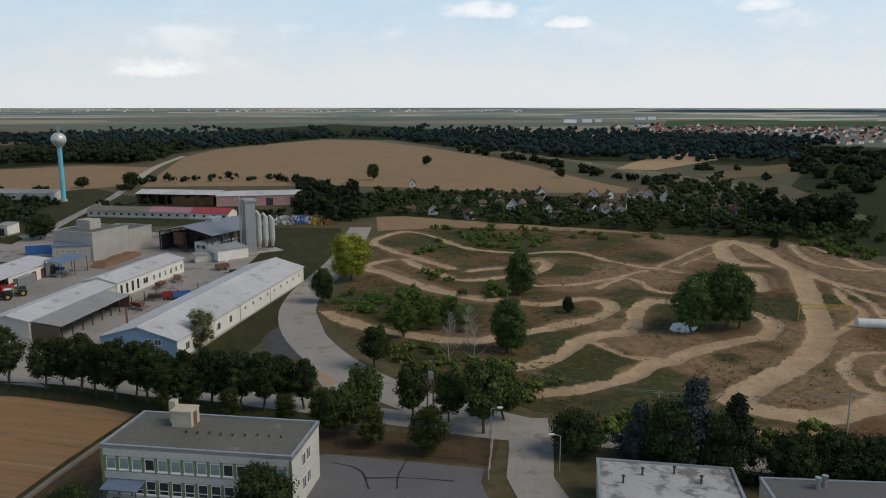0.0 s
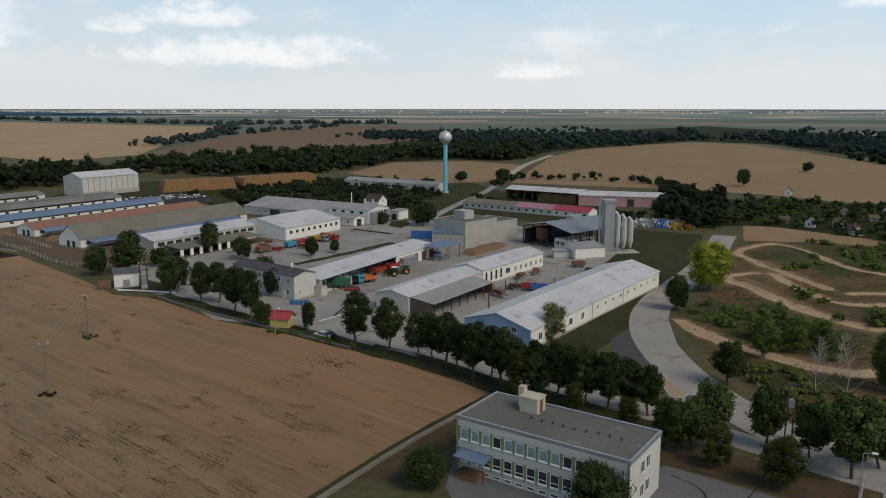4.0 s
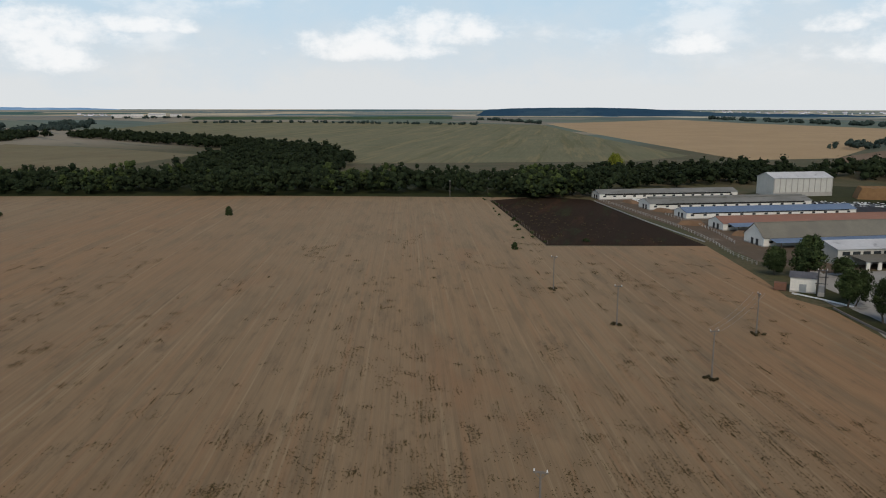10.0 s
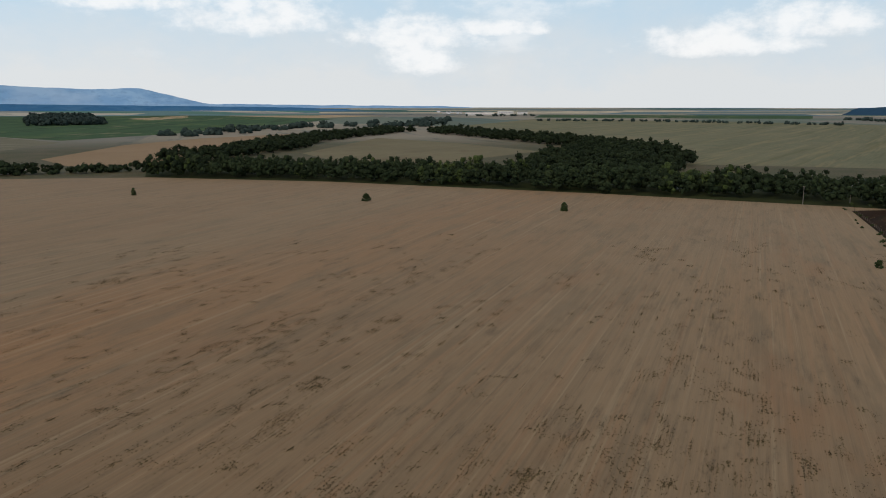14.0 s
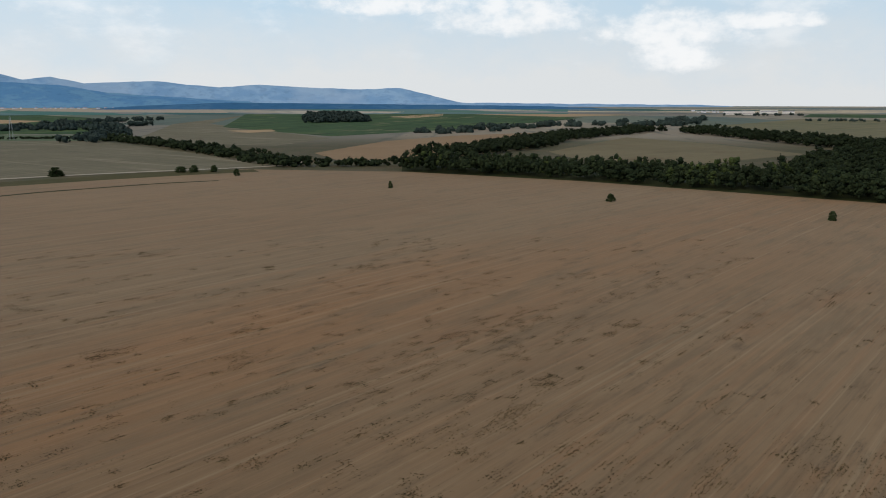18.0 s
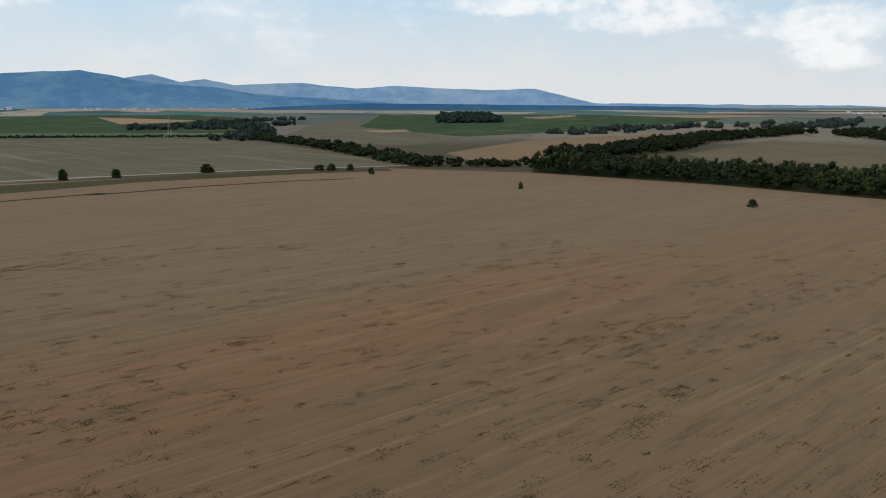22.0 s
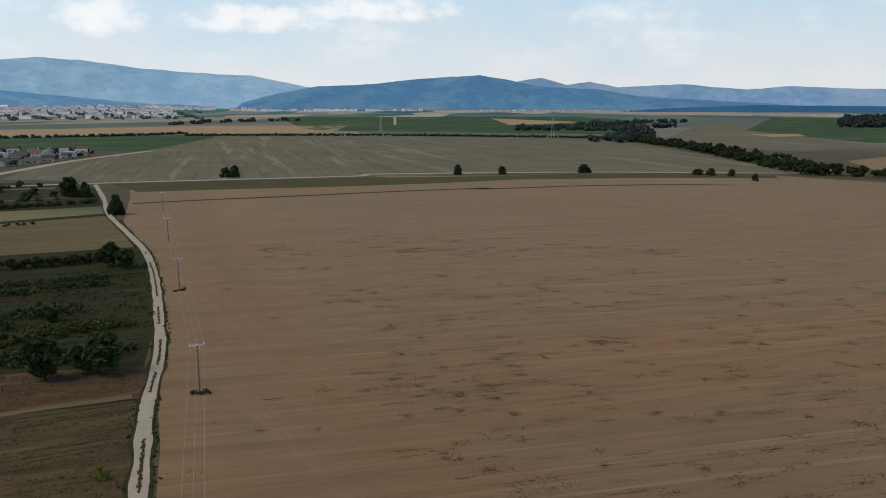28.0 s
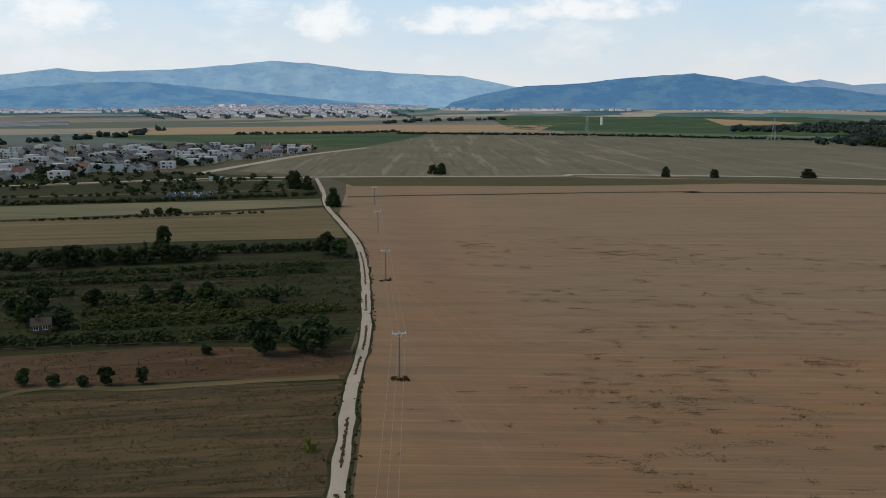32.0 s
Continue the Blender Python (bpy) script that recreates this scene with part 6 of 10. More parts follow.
def tree(kind, at, height, width, label, category="tree", group="", form="round", mat=None, n_lumps=26, n_leaves=2200, leaf=0.28, variant=0, bark=None, turn=None):
    """A tree or shrub; the meshes of a kind and variant are shared and scaled."""
    key = (kind, variant)
    if key not in PROTO:
        rng = np.random.default_rng(sum(map(ord, kind)) * 7 + variant)
        c, r = crown_lumps(rng, form, height, width, n_lumps)
        quads = leaves(rng, c, r, n_leaves, leaf, 0.6 if form == "cone" else 0.85)
        blobs = [blob(rng, c[i], r[i] * 0.5, 0.8) for i in range(n_lumps)]
        crown = leaf_mesh("crown", quads, blobs, mat or L_DARK)
        bm = bmesh.new()
        wood(bm, rng, (0, 0, -0.1), height * (0.9 if form in ("cone", "oval") else 0.75), 0.018 * height + 0.05, 3 if form == "shrub" else 7, width * 0.4)
        trunk = mesh_of(bm, "trunk", bark or M_BARK)
        PROTO[key] = (crown, trunk, height, width)
    crown, trunk, h0, w0 = PROTO[key]
    ob = thing(kind, label, category, group, at, (at[0] * 37 + at[1] * 91) % 360 if turn is None else turn)
    ob.scale = (width / w0, width / w0, height / h0)
    part("trunk", trunk, None, ob)
    part("crown", crown, None, ob)
    return ob


def dome_lumps(rng, h, w, n):
    """Lumps of a rounded broadleaf crown that reaches near the ground."""
    d = rng.normal(size=(n, 3))
    d[:, 2] = np.abs(d[:, 2])
    d /= np.linalg.norm(d, axis=1)[:, None]
    c = d * np.array([w * 0.34, w * 0.34, h * 0.42]) * (0.55 + 0.5 * rng.random((n, 1)))
    c[:, 2] += h * 0.36
    low = rng.random(n) < 0.3
    c[low, 2] *= 0.55
    return c, w * (0.14 + 0.09 * rng.random(n))


def thicket(name, label, category, spots, mat, size, leaf, per, seed, flat=0.85, squash=1.0):
    """Many crowns as one mass: spots are (x, y, height, width)."""
    rng = np.random.default_rng(seed)
    qs, bs = [], []
    for x, y, h, w in spots:
        n = 2 if size < 3 else size + (0 if name == "far_wood" else 3)
        c, r = dome_lumps(rng, h, w, n)
        c = c + np.array([x, y, ground_z(x, y)])
        qs.append(leaves(rng, c, r * 0.95, int(per * {"far_wood": 0.33, "wood_belt": 0.5}.get(name, 0.6)), leaf * (w / 8) ** 0.5, flat, 0.45))
        bs += [blob(rng, c[i], r[i] * (0.85 if name == "far_wood" else 0.7), min(1.25, 0.85 * max(1, 0.8 * h / w))) for i in range(0, n)]
    ob = part(name, leaf_mesh(name, np.concatenate(qs), bs, mat), None)
    return tagged(ob, label, category, kind="stuff")


def belt(pts, depth, gap, h, w, seed, jitter=0.5):
    """Spots for a belt of trees along a line, some rows deep to its left."""
    rng = random.Random(seed)
    out = []
    line = curve(pts, gap)
    for i, c in enumerate(line):
        d = (line[min(i + 1, len(line) - 1)] - line[max(i - 1, 0)]).normalized()
        s = Vector((-d.y, d.x, 0))
        k = 0.0
        while k <= depth:
            q = c + s * (k + rng.uniform(-1, 1) * gap * jitter) + d * rng.uniform(-1, 1) * gap * jitter
            f = rng.uniform(0.65, 1.25)
            out.append((q.x, q.y, h * f, w * rng.uniform(0.8, 1.25)))
            k += gap
    return out


def area(pts, gap, h, w, seed):
    """Spots over a polygon."""
    rng = random.Random(seed)
    xs, ys = [p[0] for p in pts], [p[1] for p in pts]
    out = []
    n = int((max(xs) - min(xs)) * (max(ys) - min(ys)) / gap ** 2)
    for _ in range(n):
        x, y = rng.uniform(min(xs), max(xs)), rng.uniform(min(ys), max(ys))
        inside = False
        for (x0, y0), (x1, y1) in zip(pts, pts[1:] + pts[:1]):
            if (y0 > y) != (y1 > y) and x < (x1 - x0) * (y - y0) / (y1 - y0) + x0:
                inside = not inside
        if inside:
            f = rng.uniform(0.65, 1.25)
            out.append((x, y, h * f, w * rng.uniform(0.8, 1.25)))
    return out


# the row of lindens along the farm road
LINDEN = "dark green linden with a dense oval crown and bare trunk"
for i, (x, y, h, w) in enumerate([(-156.3, 149.6, 10.6, 6), (-141.9, 146.5, 10.8, 6.4), (-138.1, 148.4, 11.1, 5.5), (-127.9, 142.6, 12, 6.6), (-120.6, 140, 12.1, 5.6), (-86.4, 133.4, 12.2, 6.5), (-78.5, 133.3, 11.6, 6.4), (-71, 131.6, 9.8, 5.8), (-64.2, 130.6, 11, 6.2), (-60.4, 128.6, 9.6, 5.6), (-56.2, 126.4, 11, 6.4), (-50.4, 125.5, 11, 6), (-46.6, 123, 10.2, 5.4), (-41.9, 121.6, 8.4, 5.2), (-39.1, 123.3, 10.7, 5.4), (-33.3, 121.9, 10.8, 5.2), (-29.8, 121.7, 10.4, 5.7), (-23.2, 122.6, 8.8, 4.8), (-67.6, 131.9, 9.8, 5.6), (-53.3, 127.6, 10.4, 5.6), (-43.4, 124.8, 9.8, 5.2), (-36.2, 123.6, 10, 5.2), (-26.6, 123.4, 9.2, 5)]):
    w *= 1.05
    tree("linden", (x, y), h, w, LINDEN, group="lindens along the farm road", form="oval", variant=i % 3, n_lumps=90, n_leaves=4700, leaf=0.215)
tree("weeping_birch", (-44.8, 119.8), 8.8, 5, "yellowish weeping birch among the lindens", form="weeping", mat=L_VINE, n_lumps=60, n_leaves=4200, leaf=0.16)
for i, (x, y, h, w) in enumerate([(*(-16.5, 111.4), 7.6, 5.6), (*(-18.6, 113.2), 7.2, 5.4), (*(-12, 114), 10.8, 6.4), (*(-14.4, 112.4), 8.4, 5.6), (*(-5, 118.4), 9.5, 6), (*(0.9, 116.9), 8.5, 5.5), (*(6.3, 112.8), 12, 8), (*(9.9, 117.8), 9, 6), (*(-13.2, 143.4), 8.5, 6.5)]):
    tree("roadside_tree", (x, y), h, w, "dark green roadside tree with a full crown", group="roadside trees", form="oval", mat=L_BRIGHT, variant=i % 2, n_lumps=90, n_leaves=4700, leaf=0.215)
for x, y, h, w in [(*(-10.5, 108.3), 6.2, 5), (*(-2.2, 106.1), 7, 6.5), (*(-25.2, 116.7), 4.8, 4.6), (*(-34.5, 119), 5.2, 4.2)]:
    tree("walnut", (x, y), h, w, "yellowish green young tree by the road", form="round", mat=L_VINE, n_lumps=60, n_leaves=5000, leaf=0.14)
tree("birch", (-50.5, 155), 9, 7, "pale-leaved birch beside the hall", form="weeping", mat=L_LIGHT, n_lumps=60, n_leaves=5200, leaf=0.13, bark=M_DEAD)
for x, y, h, w in [(-8.5, 162.5, 9, 6.5), (-3.5, 168, 8, 6), (1.5, 172.5, 7, 6), (-11, 176, 6, 6), (4.5, 168, 6, 5)]:
    tree("slope_tree", (x, y), h, w, "light green young tree on the grassy slope", form="round", mat=L_LUSH, n_lumps=50, n_leaves=3200, leaf=0.2)
tree("yellow_tree", (-26.8, 219.5), 13.6, 13.5, "bright yellow-green tree with a broad crown", form="round", mat=L_YELLOW, n_lumps=120, n_leaves=9000, leaf=0.27)
for x, y, h, w in [(*(55.5, 166.5), 13, 9), (*(63.5, 168.8), 15.5, 10), (*(60, 172), 13, 10), (*(67.5, 170.5), 12.5, 7.5), (*(20.4, 200.3), 12.5, 8), (*(13.4, 151.4), 12, 8), (*(13.1, 152.8), 11, 7), (*(-30.9, 194.3), 9, 6)]:
    tree("willow", (x, y), h, w, "broad green willow on the motocross ground", form="round", mat=L_WILLOW, n_lumps=130, n_leaves=8000, leaf=0.24)
for x, y, h, w, m in [(*(28, 103.6), 9, 8, L_SPRUCE), (*(34.6, 100.1), 14, 11.5, L_SPRUCE), (*(40.3, 99.6), 12, 9, L_PINE)]:
    tree("spruce" if m is L_SPRUCE else "fir", (x, y), h, w, "blue-grey spruce beside the flat-roofed building" if m is L_SPRUCE else "dark green conifer beside the flat-roofed building", form="cone", mat=m, n_lumps=80, n_leaves=4500, leaf=0.22)
for x, y, h, w in [(*(19.4, 105.4), 6.5, 8.5), (*(31.5, 100.1), 10, 9), (*(46.5, 96), 7, 8), (*(52.6, 96), 7.5, 9), (*(57.1, 95.3), 7, 8), (*(37.3, 97.6), 9, 8), (*(-44.7, 85.4), 5.2, 7), (*(-21.9, 85.7), 7.4, 8.5), (*(-170.2, 285.2), 5, 6.5)]:
    tree("broadleaf_tree", (x, y), h, w, "dark leafy tree beside the buildings", form="round", mat=L_DARK, n_lumps=110, n_leaves=7000, leaf=0.19)


def dead_tree(at, h, seed):
    rng = np.random.default_rng(seed)
    ob = thing("dead_tree", "bare bleached dead tree with thin branches", "tree", "dead trees", at)
    bm = bmesh.new()
    wood(bm, rng, (0, 0, -0.1), h, 0.13, 14, 3.8)
    part("trunk", bm, M_DEAD, ob)
    bm = bmesh.new()
    for k in range(150):
        z = h * rng.uniform(0.3, 0.98)
        an, ln = rng.random() * math.tau, rng.uniform(0.8, 2.6) * (1.25 - z / h)
        s = Vector((math.cos(an) * ln * 0.5, math.sin(an) * ln * 0.5, z))
        tube(bm, s, s + Vector((math.cos(an + rng.normal() * 0.4) * ln, math.sin(an + rng.normal() * 0.4) * ln, ln * rng.uniform(0.5, 1.3))), 0.03, 0.01, 3, caps=False)
    part("twigs", bm, M_DEAD, ob)


dead_tree((5, 143.1), 12.5, 3)
dead_tree((1.4, 144.4), 11.0, 5)

# woods and belts
STREAM = belt([(-509.9, -295.2), (-504.5, -238.5), (-500.3, -154), (-476.4, -47.8), (-453.8, 20.9), (-444.4, 78.4), (-429.9, 128.5), (-401.9, 169), (-399.8, 202.9), (-425.8, 194.9)], 48, 7.5, 16.5, 11.5, 1)
thicket("wood_belt", "dense mixed woodland belt along the stream", "woodland", STREAM, L_WOOD, 6, 0.7, 150, 11)
thicket("wood_belt", "lighter green crowns in the stream belt", "woodland", [(x, y, h * 1.1, w * 0.95) for i, (x, y, h, w) in enumerate(STREAM) if noise.noise(Vector((x * 0.02, y * 0.02, 4))) > 0.1 and i % 2], L_BRIGHT, 6, 0.7, 150, 111)
tree("yellow_tree", (-509.4, 270.3), 17, 13, "bright yellow-green tree in the stream belt", form="round", mat=L_YELLOW)
thicket("wood_belt", "dark woodland round a field", "woodland", belt([(-1409.4, -253.3), (-1177.3, -117.4), (-930.8, 15.1), (-751.5, 50.3), (-616.9, 28.1)], 64, 11, 15, 16, 2) + belt([(-663, -312.3), (-827, -308.2), (-1092.8, -333.4), (-1461.3, -294.7)], 60, 13, 13, 18, 3), L_WOOD, 6, 1.1, 90, 12)
thicket("wood_belt", "dense wood where the belts meet", "woodland", area([(-577.9, -40.5), (-752.6, -18.1), (-889.2, 29.1), (-742.6, 53.5), (-611.9, 77.5), (-536.8, 56.1), (-536.4, 1.8)], 8, 14, 13, 901), L_WOOD, 6, 0.9, 120, 902)
thicket("wood_belt", "woodland behind the barns", "woodland", belt([(-422, 218.7), (-436.8, 273.6), (-441.4, 336.4), (-457.2, 409.7)], 70, 10, 14, 14, 5), L_WOOD, 6, 0.9, 110, 13)
thicket("wood_belt", "woodland beyond the water tower", "woodland", belt([(-394.9, 433.9), (-395.6, 526.4), (-365.4, 630.3), (-328, 687.2), (-275, 683.2), (-284.4, 843)], 110, 14, 15, 20, 6), L_WOOD, 6, 0.8, 130, 14)
thicket("wood_belt", "dark scrub wood beside the harvested field", "woodland", area([(-372, 452), (-330, 497), (-357, 606), (-400, 560), (-398, 470)], 13, 12, 17, 903), L_WOOD, 6, 0.9, 110, 904)
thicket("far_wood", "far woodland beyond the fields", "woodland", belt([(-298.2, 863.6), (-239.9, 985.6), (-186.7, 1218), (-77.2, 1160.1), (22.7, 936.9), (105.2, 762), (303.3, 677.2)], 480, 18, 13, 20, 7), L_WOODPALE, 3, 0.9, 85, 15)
thicket("wood_belt", "trees between house gardens", "woodland", area([(-51.1, 336.5), (-65, 426.5), (-29, 449.1), (46.7, 430.5), (101.5, 377.5), (191.4, 331.2), (151.4, 260.1), (131.5, 288.3), (82.6, 305.4), (25.2, 327.7), (-22.7, 355.7)], 8, 5.6, 7, 8) + area([(83.4, 342.7), (125.2, 458.9), (185.2, 515.5), (179.5, 442.8), (118.2, 287.2), (98, 303.8)], 10, 8, 9, 801), L_HEDGE, 5, 0.6, 100, 16)
thicket("hedge", "bushes on the motocross ground", "bushes", area([(-27.5, 190), (-26.6, 203), (-14, 199), (-12, 188), (-20, 180)], 4.2, 2.6, 5.0, 9) + area([(-14, 190), (-12, 200), (0, 192), (4, 178), (-8, 166), (-14, 176)], 4.6, 4.6, 4.6, 91) + area([(-18.9, 270.6), (-0.8, 288.2), (3.1, 260), (-4.3, 241)], 9, 3, 5, 10) + area([(7.9, 294.6), (39.7, 288.2), (35.1, 268.4), (13.3, 270.6)], 4.2, 2.0, 5, 11), L_LUSH, 6, 0.36, 420, 17)
thicket("hedge", "dark overgrown hedge of bushes in the gardens", "bushes", belt([(101.4, -256.1), (64.5, -257.4), (27, -261.2)], 7, 3.2, 6.2, 6.2, 12) + belt([(28, -271.5), (3.3, -270.8), (-16.3, -271.3)], 4, 2.4, 3.4, 4.2, 121), L_HEDGE, 6, 0.4, 150, 18)
thicket("hedge", "rows of vines and currant bushes in the gardens", "bushes", belt([(95.6, -240.8), (37, -243.3), (-9.2, -244.6)], 2.4, 1.4, 2.0, 2.4, 13) + belt([(91.6, -230.1), (35.3, -231.1), (-8.7, -234.3)], 2.6, 1.4, 2.3, 2.6, 14) + belt([(86.9, -217.6), (59.3, -217.1)], 3.0, 1.6, 2.3, 3, 15) + belt([(48.2, -205.2), (17.4, -203.8), (0, -205.4)], 3, 2.4, 3.4, 4, 151), L_HEDGE, 3, 0.3, 70, 181)
thicket("hedge", "leafy fruit bushes and vegetable rows", "bushes", belt([(46.6, -181.2), (15.9, -182.7), (-10.8, -186.7)], 8, 1.7, 2.1, 2.6, 62) + belt([(49.7, -194.5), (30.2, -194.9), (14.1, -195.5)], 4, 2.0, 2.2, 2.8, 621), L_VINE, 3, 0.28, 60, 182)
thicket("hedge", "dark hedge above the red earth strip", "bushes", belt([(69.9, -172.3), (26.6, -168.5), (10, -167.8)], 4.5, 1.7, 2.6, 3, 63) + belt([(11.1, -165.5), (0.3, -164.2), (-9.4, -164.8)], 4, 2, 2.4, 3, 631), L_HEDGE, 3, 0.28, 80, 183)
thicket("hedge", "dark hedges between the dry strips", "bushes", belt([(166.1, -428.5), (63.3, -432.1), (-14.6, -443.6)], 6, 3.4, 2.2, 4.5, 64) + belt([(111.1, -366.1), (66.9, -369.8), (14.3, -372.8)], 1.8, 2.4, 1.3, 2.6, 65) + belt([(64.9, -375.1), (50.5, -376.1)], 3, 3, 4, 5, 651) + belt([(180.1, -465.8), (67.6, -462.9), (4.4, -465.4)], 3, 5, 2, 4, 652) + area([(188, -486.9), (226.6, -589.5), (108.6, -612), (12.4, -546.9), (-2.2, -464.1), (98.7, -466.2)], 14, 4.4, 7, 66), L_HEDGE, 4, 0.45, 100, 34)
thicket("far_wood", "hedge line between distant fields", "woodland", belt([(-504.1, -385.5), (-665.5, -669.2), (-750.7, -885.7)], 20, 9, 10, 14, 16) + belt([(-504.1, -385.5), (-556.3, -299.2)], 8, 7, 9, 11, 17) + belt([(-195, -1392.1), (-514.1, -1231.8), (-790.8, -963.3)], 5, 5.5, 4.5, 10, 18, 0.25), L_WOOD, 5, 1.4, 60, 19)
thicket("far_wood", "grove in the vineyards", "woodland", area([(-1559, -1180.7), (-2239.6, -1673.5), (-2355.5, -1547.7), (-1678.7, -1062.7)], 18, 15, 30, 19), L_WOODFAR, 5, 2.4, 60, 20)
for i, (x, y, h, w) in enumerate([(*(-373.2, -0.7), 4, 4.6), (*(-395.4, -104.1), 4.2, 4.6), (*(-399.8, -239.4), 4, 3.2), (*(-419.8, -377.3), 5, 5), (*(-358.5, -485.6), 6, 12), (*(-293.9, -499.9), 6, 7), (*(-263.2, -511.6), 7, 8), (*(-255.3, 97), 2.6, 2.8), (*(-110.2, -563.6), 8, 10), (*(-104.8, -566.3), 7, 9), (*(-21.2, -391.3), 9, 9), (*(-2.3, -483.4), 11, 12), (*(-10.7, -475.1), 8, 9), (*(-421.3, -430.9), 4.5, 9), (*(-426.7, -424), 5, 8), (*(-435.7, -412.6), 5, 6)]):
    tree("field_bush", (x, y), h, w, "solitary dark bush at the field", category="bush", form="shrub", mat=L_DARK, variant=i % 2, n_lumps=40, n_leaves=2000, leaf=0.24)
for i, (x, y, h, w) in enumerate([(*(33.9, -143.5), 3.4, 3), (*(48.6, -145.8), 3.6, 2.8), (*(43.3, -144.7), 2.2, 2.8), (*(38.1, -143.7), 2, 2.6), (*(27.7, -142.8), 3.2, 2.4), (*(17.9, -158.2), 2.2, 2.4), (*(6.1, -155.9), 7.5, 7), (*(-4.1, -155), 8, 7.5), (*(-1.3, -156.7), 6, 6), (*(62.4, -203.4), 6.5, 7), (*(64.3, -194.8), 6, 7), (*(50.3, -205.6), 4.5, 5), (*(68.5, -260), 6.5, 8), (*(51.2, -258.4), 5, 6), (*(37.5, -259.4), 5.5, 6), (*(22.6, -206.1), 5, 4.5), (*(29.7, -206.3), 4.5, 5), (*(37.5, -206.6), 4.5, 4.5), (*(60.7, -189.1), 7, 7), (*(52.4, -185.1), 5, 6), (*(44.8, -285.7), 8, 6), (*(-11, -263.7), 8, 7), (*(-15.4, -257.7), 6, 7), (*(16.8, -196.1), 4, 5), (*(5.1, -199.6), 3.5, 4)]):
    tree("fruit_tree", (x, y), h, w, "dark fruit tree in the garden plots", group="garden trees", form="round", mat=L_DARK, variant=i % 2, n_lumps=36, n_leaves=1900, leaf=0.25)
tree("young_tree", (-1.5, -108.3), 2.6, 2.0, "small bright yellow-green bush", category="bush", form="shrub", mat=L_YELLOW, n_lumps=12, n_leaves=900, leaf=0.13)


# ---- power poles ----
def concrete_pole(at, h, label, turn, group, arm=1.35):
    ob = thing("power_pole", label, "power pole", group, at, turn)
    part("pole", shared(("pole", h), lambda: solid(lambda bm: tube(bm, (0, 0, 0), (0, 0, h), 0.19, 0.11, 10)), M_OLDPOLE), None, ob)
    part("crossarm", shared(("crossarm", h), lambda: solid(lambda bm: (box(bm, -arm, -0.09, h - 0.25, arm, 0.09, h - 0.02), tube(bm, (-0.7, 0, h - 0.2), (0, 0, h - 1.0), 0.05), tube(bm, (0.7, 0, h - 0.2), (0, 0, h - 1.0), 0.05))), M_TRIM if arm > 1 else M_OLDPOLE), None, ob)
    for x in (-1.2, 0.0, 1.2) if arm > 1 else (-0.75, 0.75):
        part("insulator", shared(("insulator", h), lambda: solid(lambda bm: [tube(bm, (0, 0, h - 0.02 + 0.1 * k), (0, 0, h + 0.06 + 0.1 * k), 0.11 - 0.02 * k, 0.06) for k in range(3)]), M_TRIM), None, ob).matrix_local = pose(x, 0, 0)
    return ob


LINE_A = [(-18.7, -136), (-26.4, -218.8), (-33.7, -303), (-42.5, -396.3)]
d0 = Vector(LINE_A[0]) - Vector(LINE_A[1])
for p in LINE_A:
    concrete_pole(p, 9.0, "concrete power pole with a pale steel crossarm", math.degrees(math.atan2(d0.y, d0.x)) + 90, "power poles along the track")
for p in ((-416.9, 119.3), (-425, 144.5)):
    concrete_pole(p, 9.4, "concrete power pole before the stream wood", 20, "power poles in the field", 0.85)
LINE_B = [(-119.7, 85.2), (-142.5, 112.2), (-157.5, 85.6), (-194.3, 85.6), (-75.9, 32.5)]
for i, p in enumerate(LINE_B):
    concrete_pole(p, 9.4, "concrete power pole standing in the dry field", (75, -15, 50, 50, 58)[i], "power poles in the field", 0.85)


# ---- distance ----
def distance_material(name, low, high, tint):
    """Far-off hills and town: air haze painted into the colour, with a faint glow."""
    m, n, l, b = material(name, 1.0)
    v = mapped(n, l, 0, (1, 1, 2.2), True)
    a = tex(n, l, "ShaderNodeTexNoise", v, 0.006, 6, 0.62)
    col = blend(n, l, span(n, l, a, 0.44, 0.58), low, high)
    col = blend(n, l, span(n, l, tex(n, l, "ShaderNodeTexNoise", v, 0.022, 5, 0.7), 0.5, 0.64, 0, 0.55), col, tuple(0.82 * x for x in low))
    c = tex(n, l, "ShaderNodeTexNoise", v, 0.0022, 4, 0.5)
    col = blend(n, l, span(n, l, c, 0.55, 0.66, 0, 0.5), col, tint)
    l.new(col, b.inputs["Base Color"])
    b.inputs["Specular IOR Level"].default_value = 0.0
    # emission stands in for the light that the haze scatters
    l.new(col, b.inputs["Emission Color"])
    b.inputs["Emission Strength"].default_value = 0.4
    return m


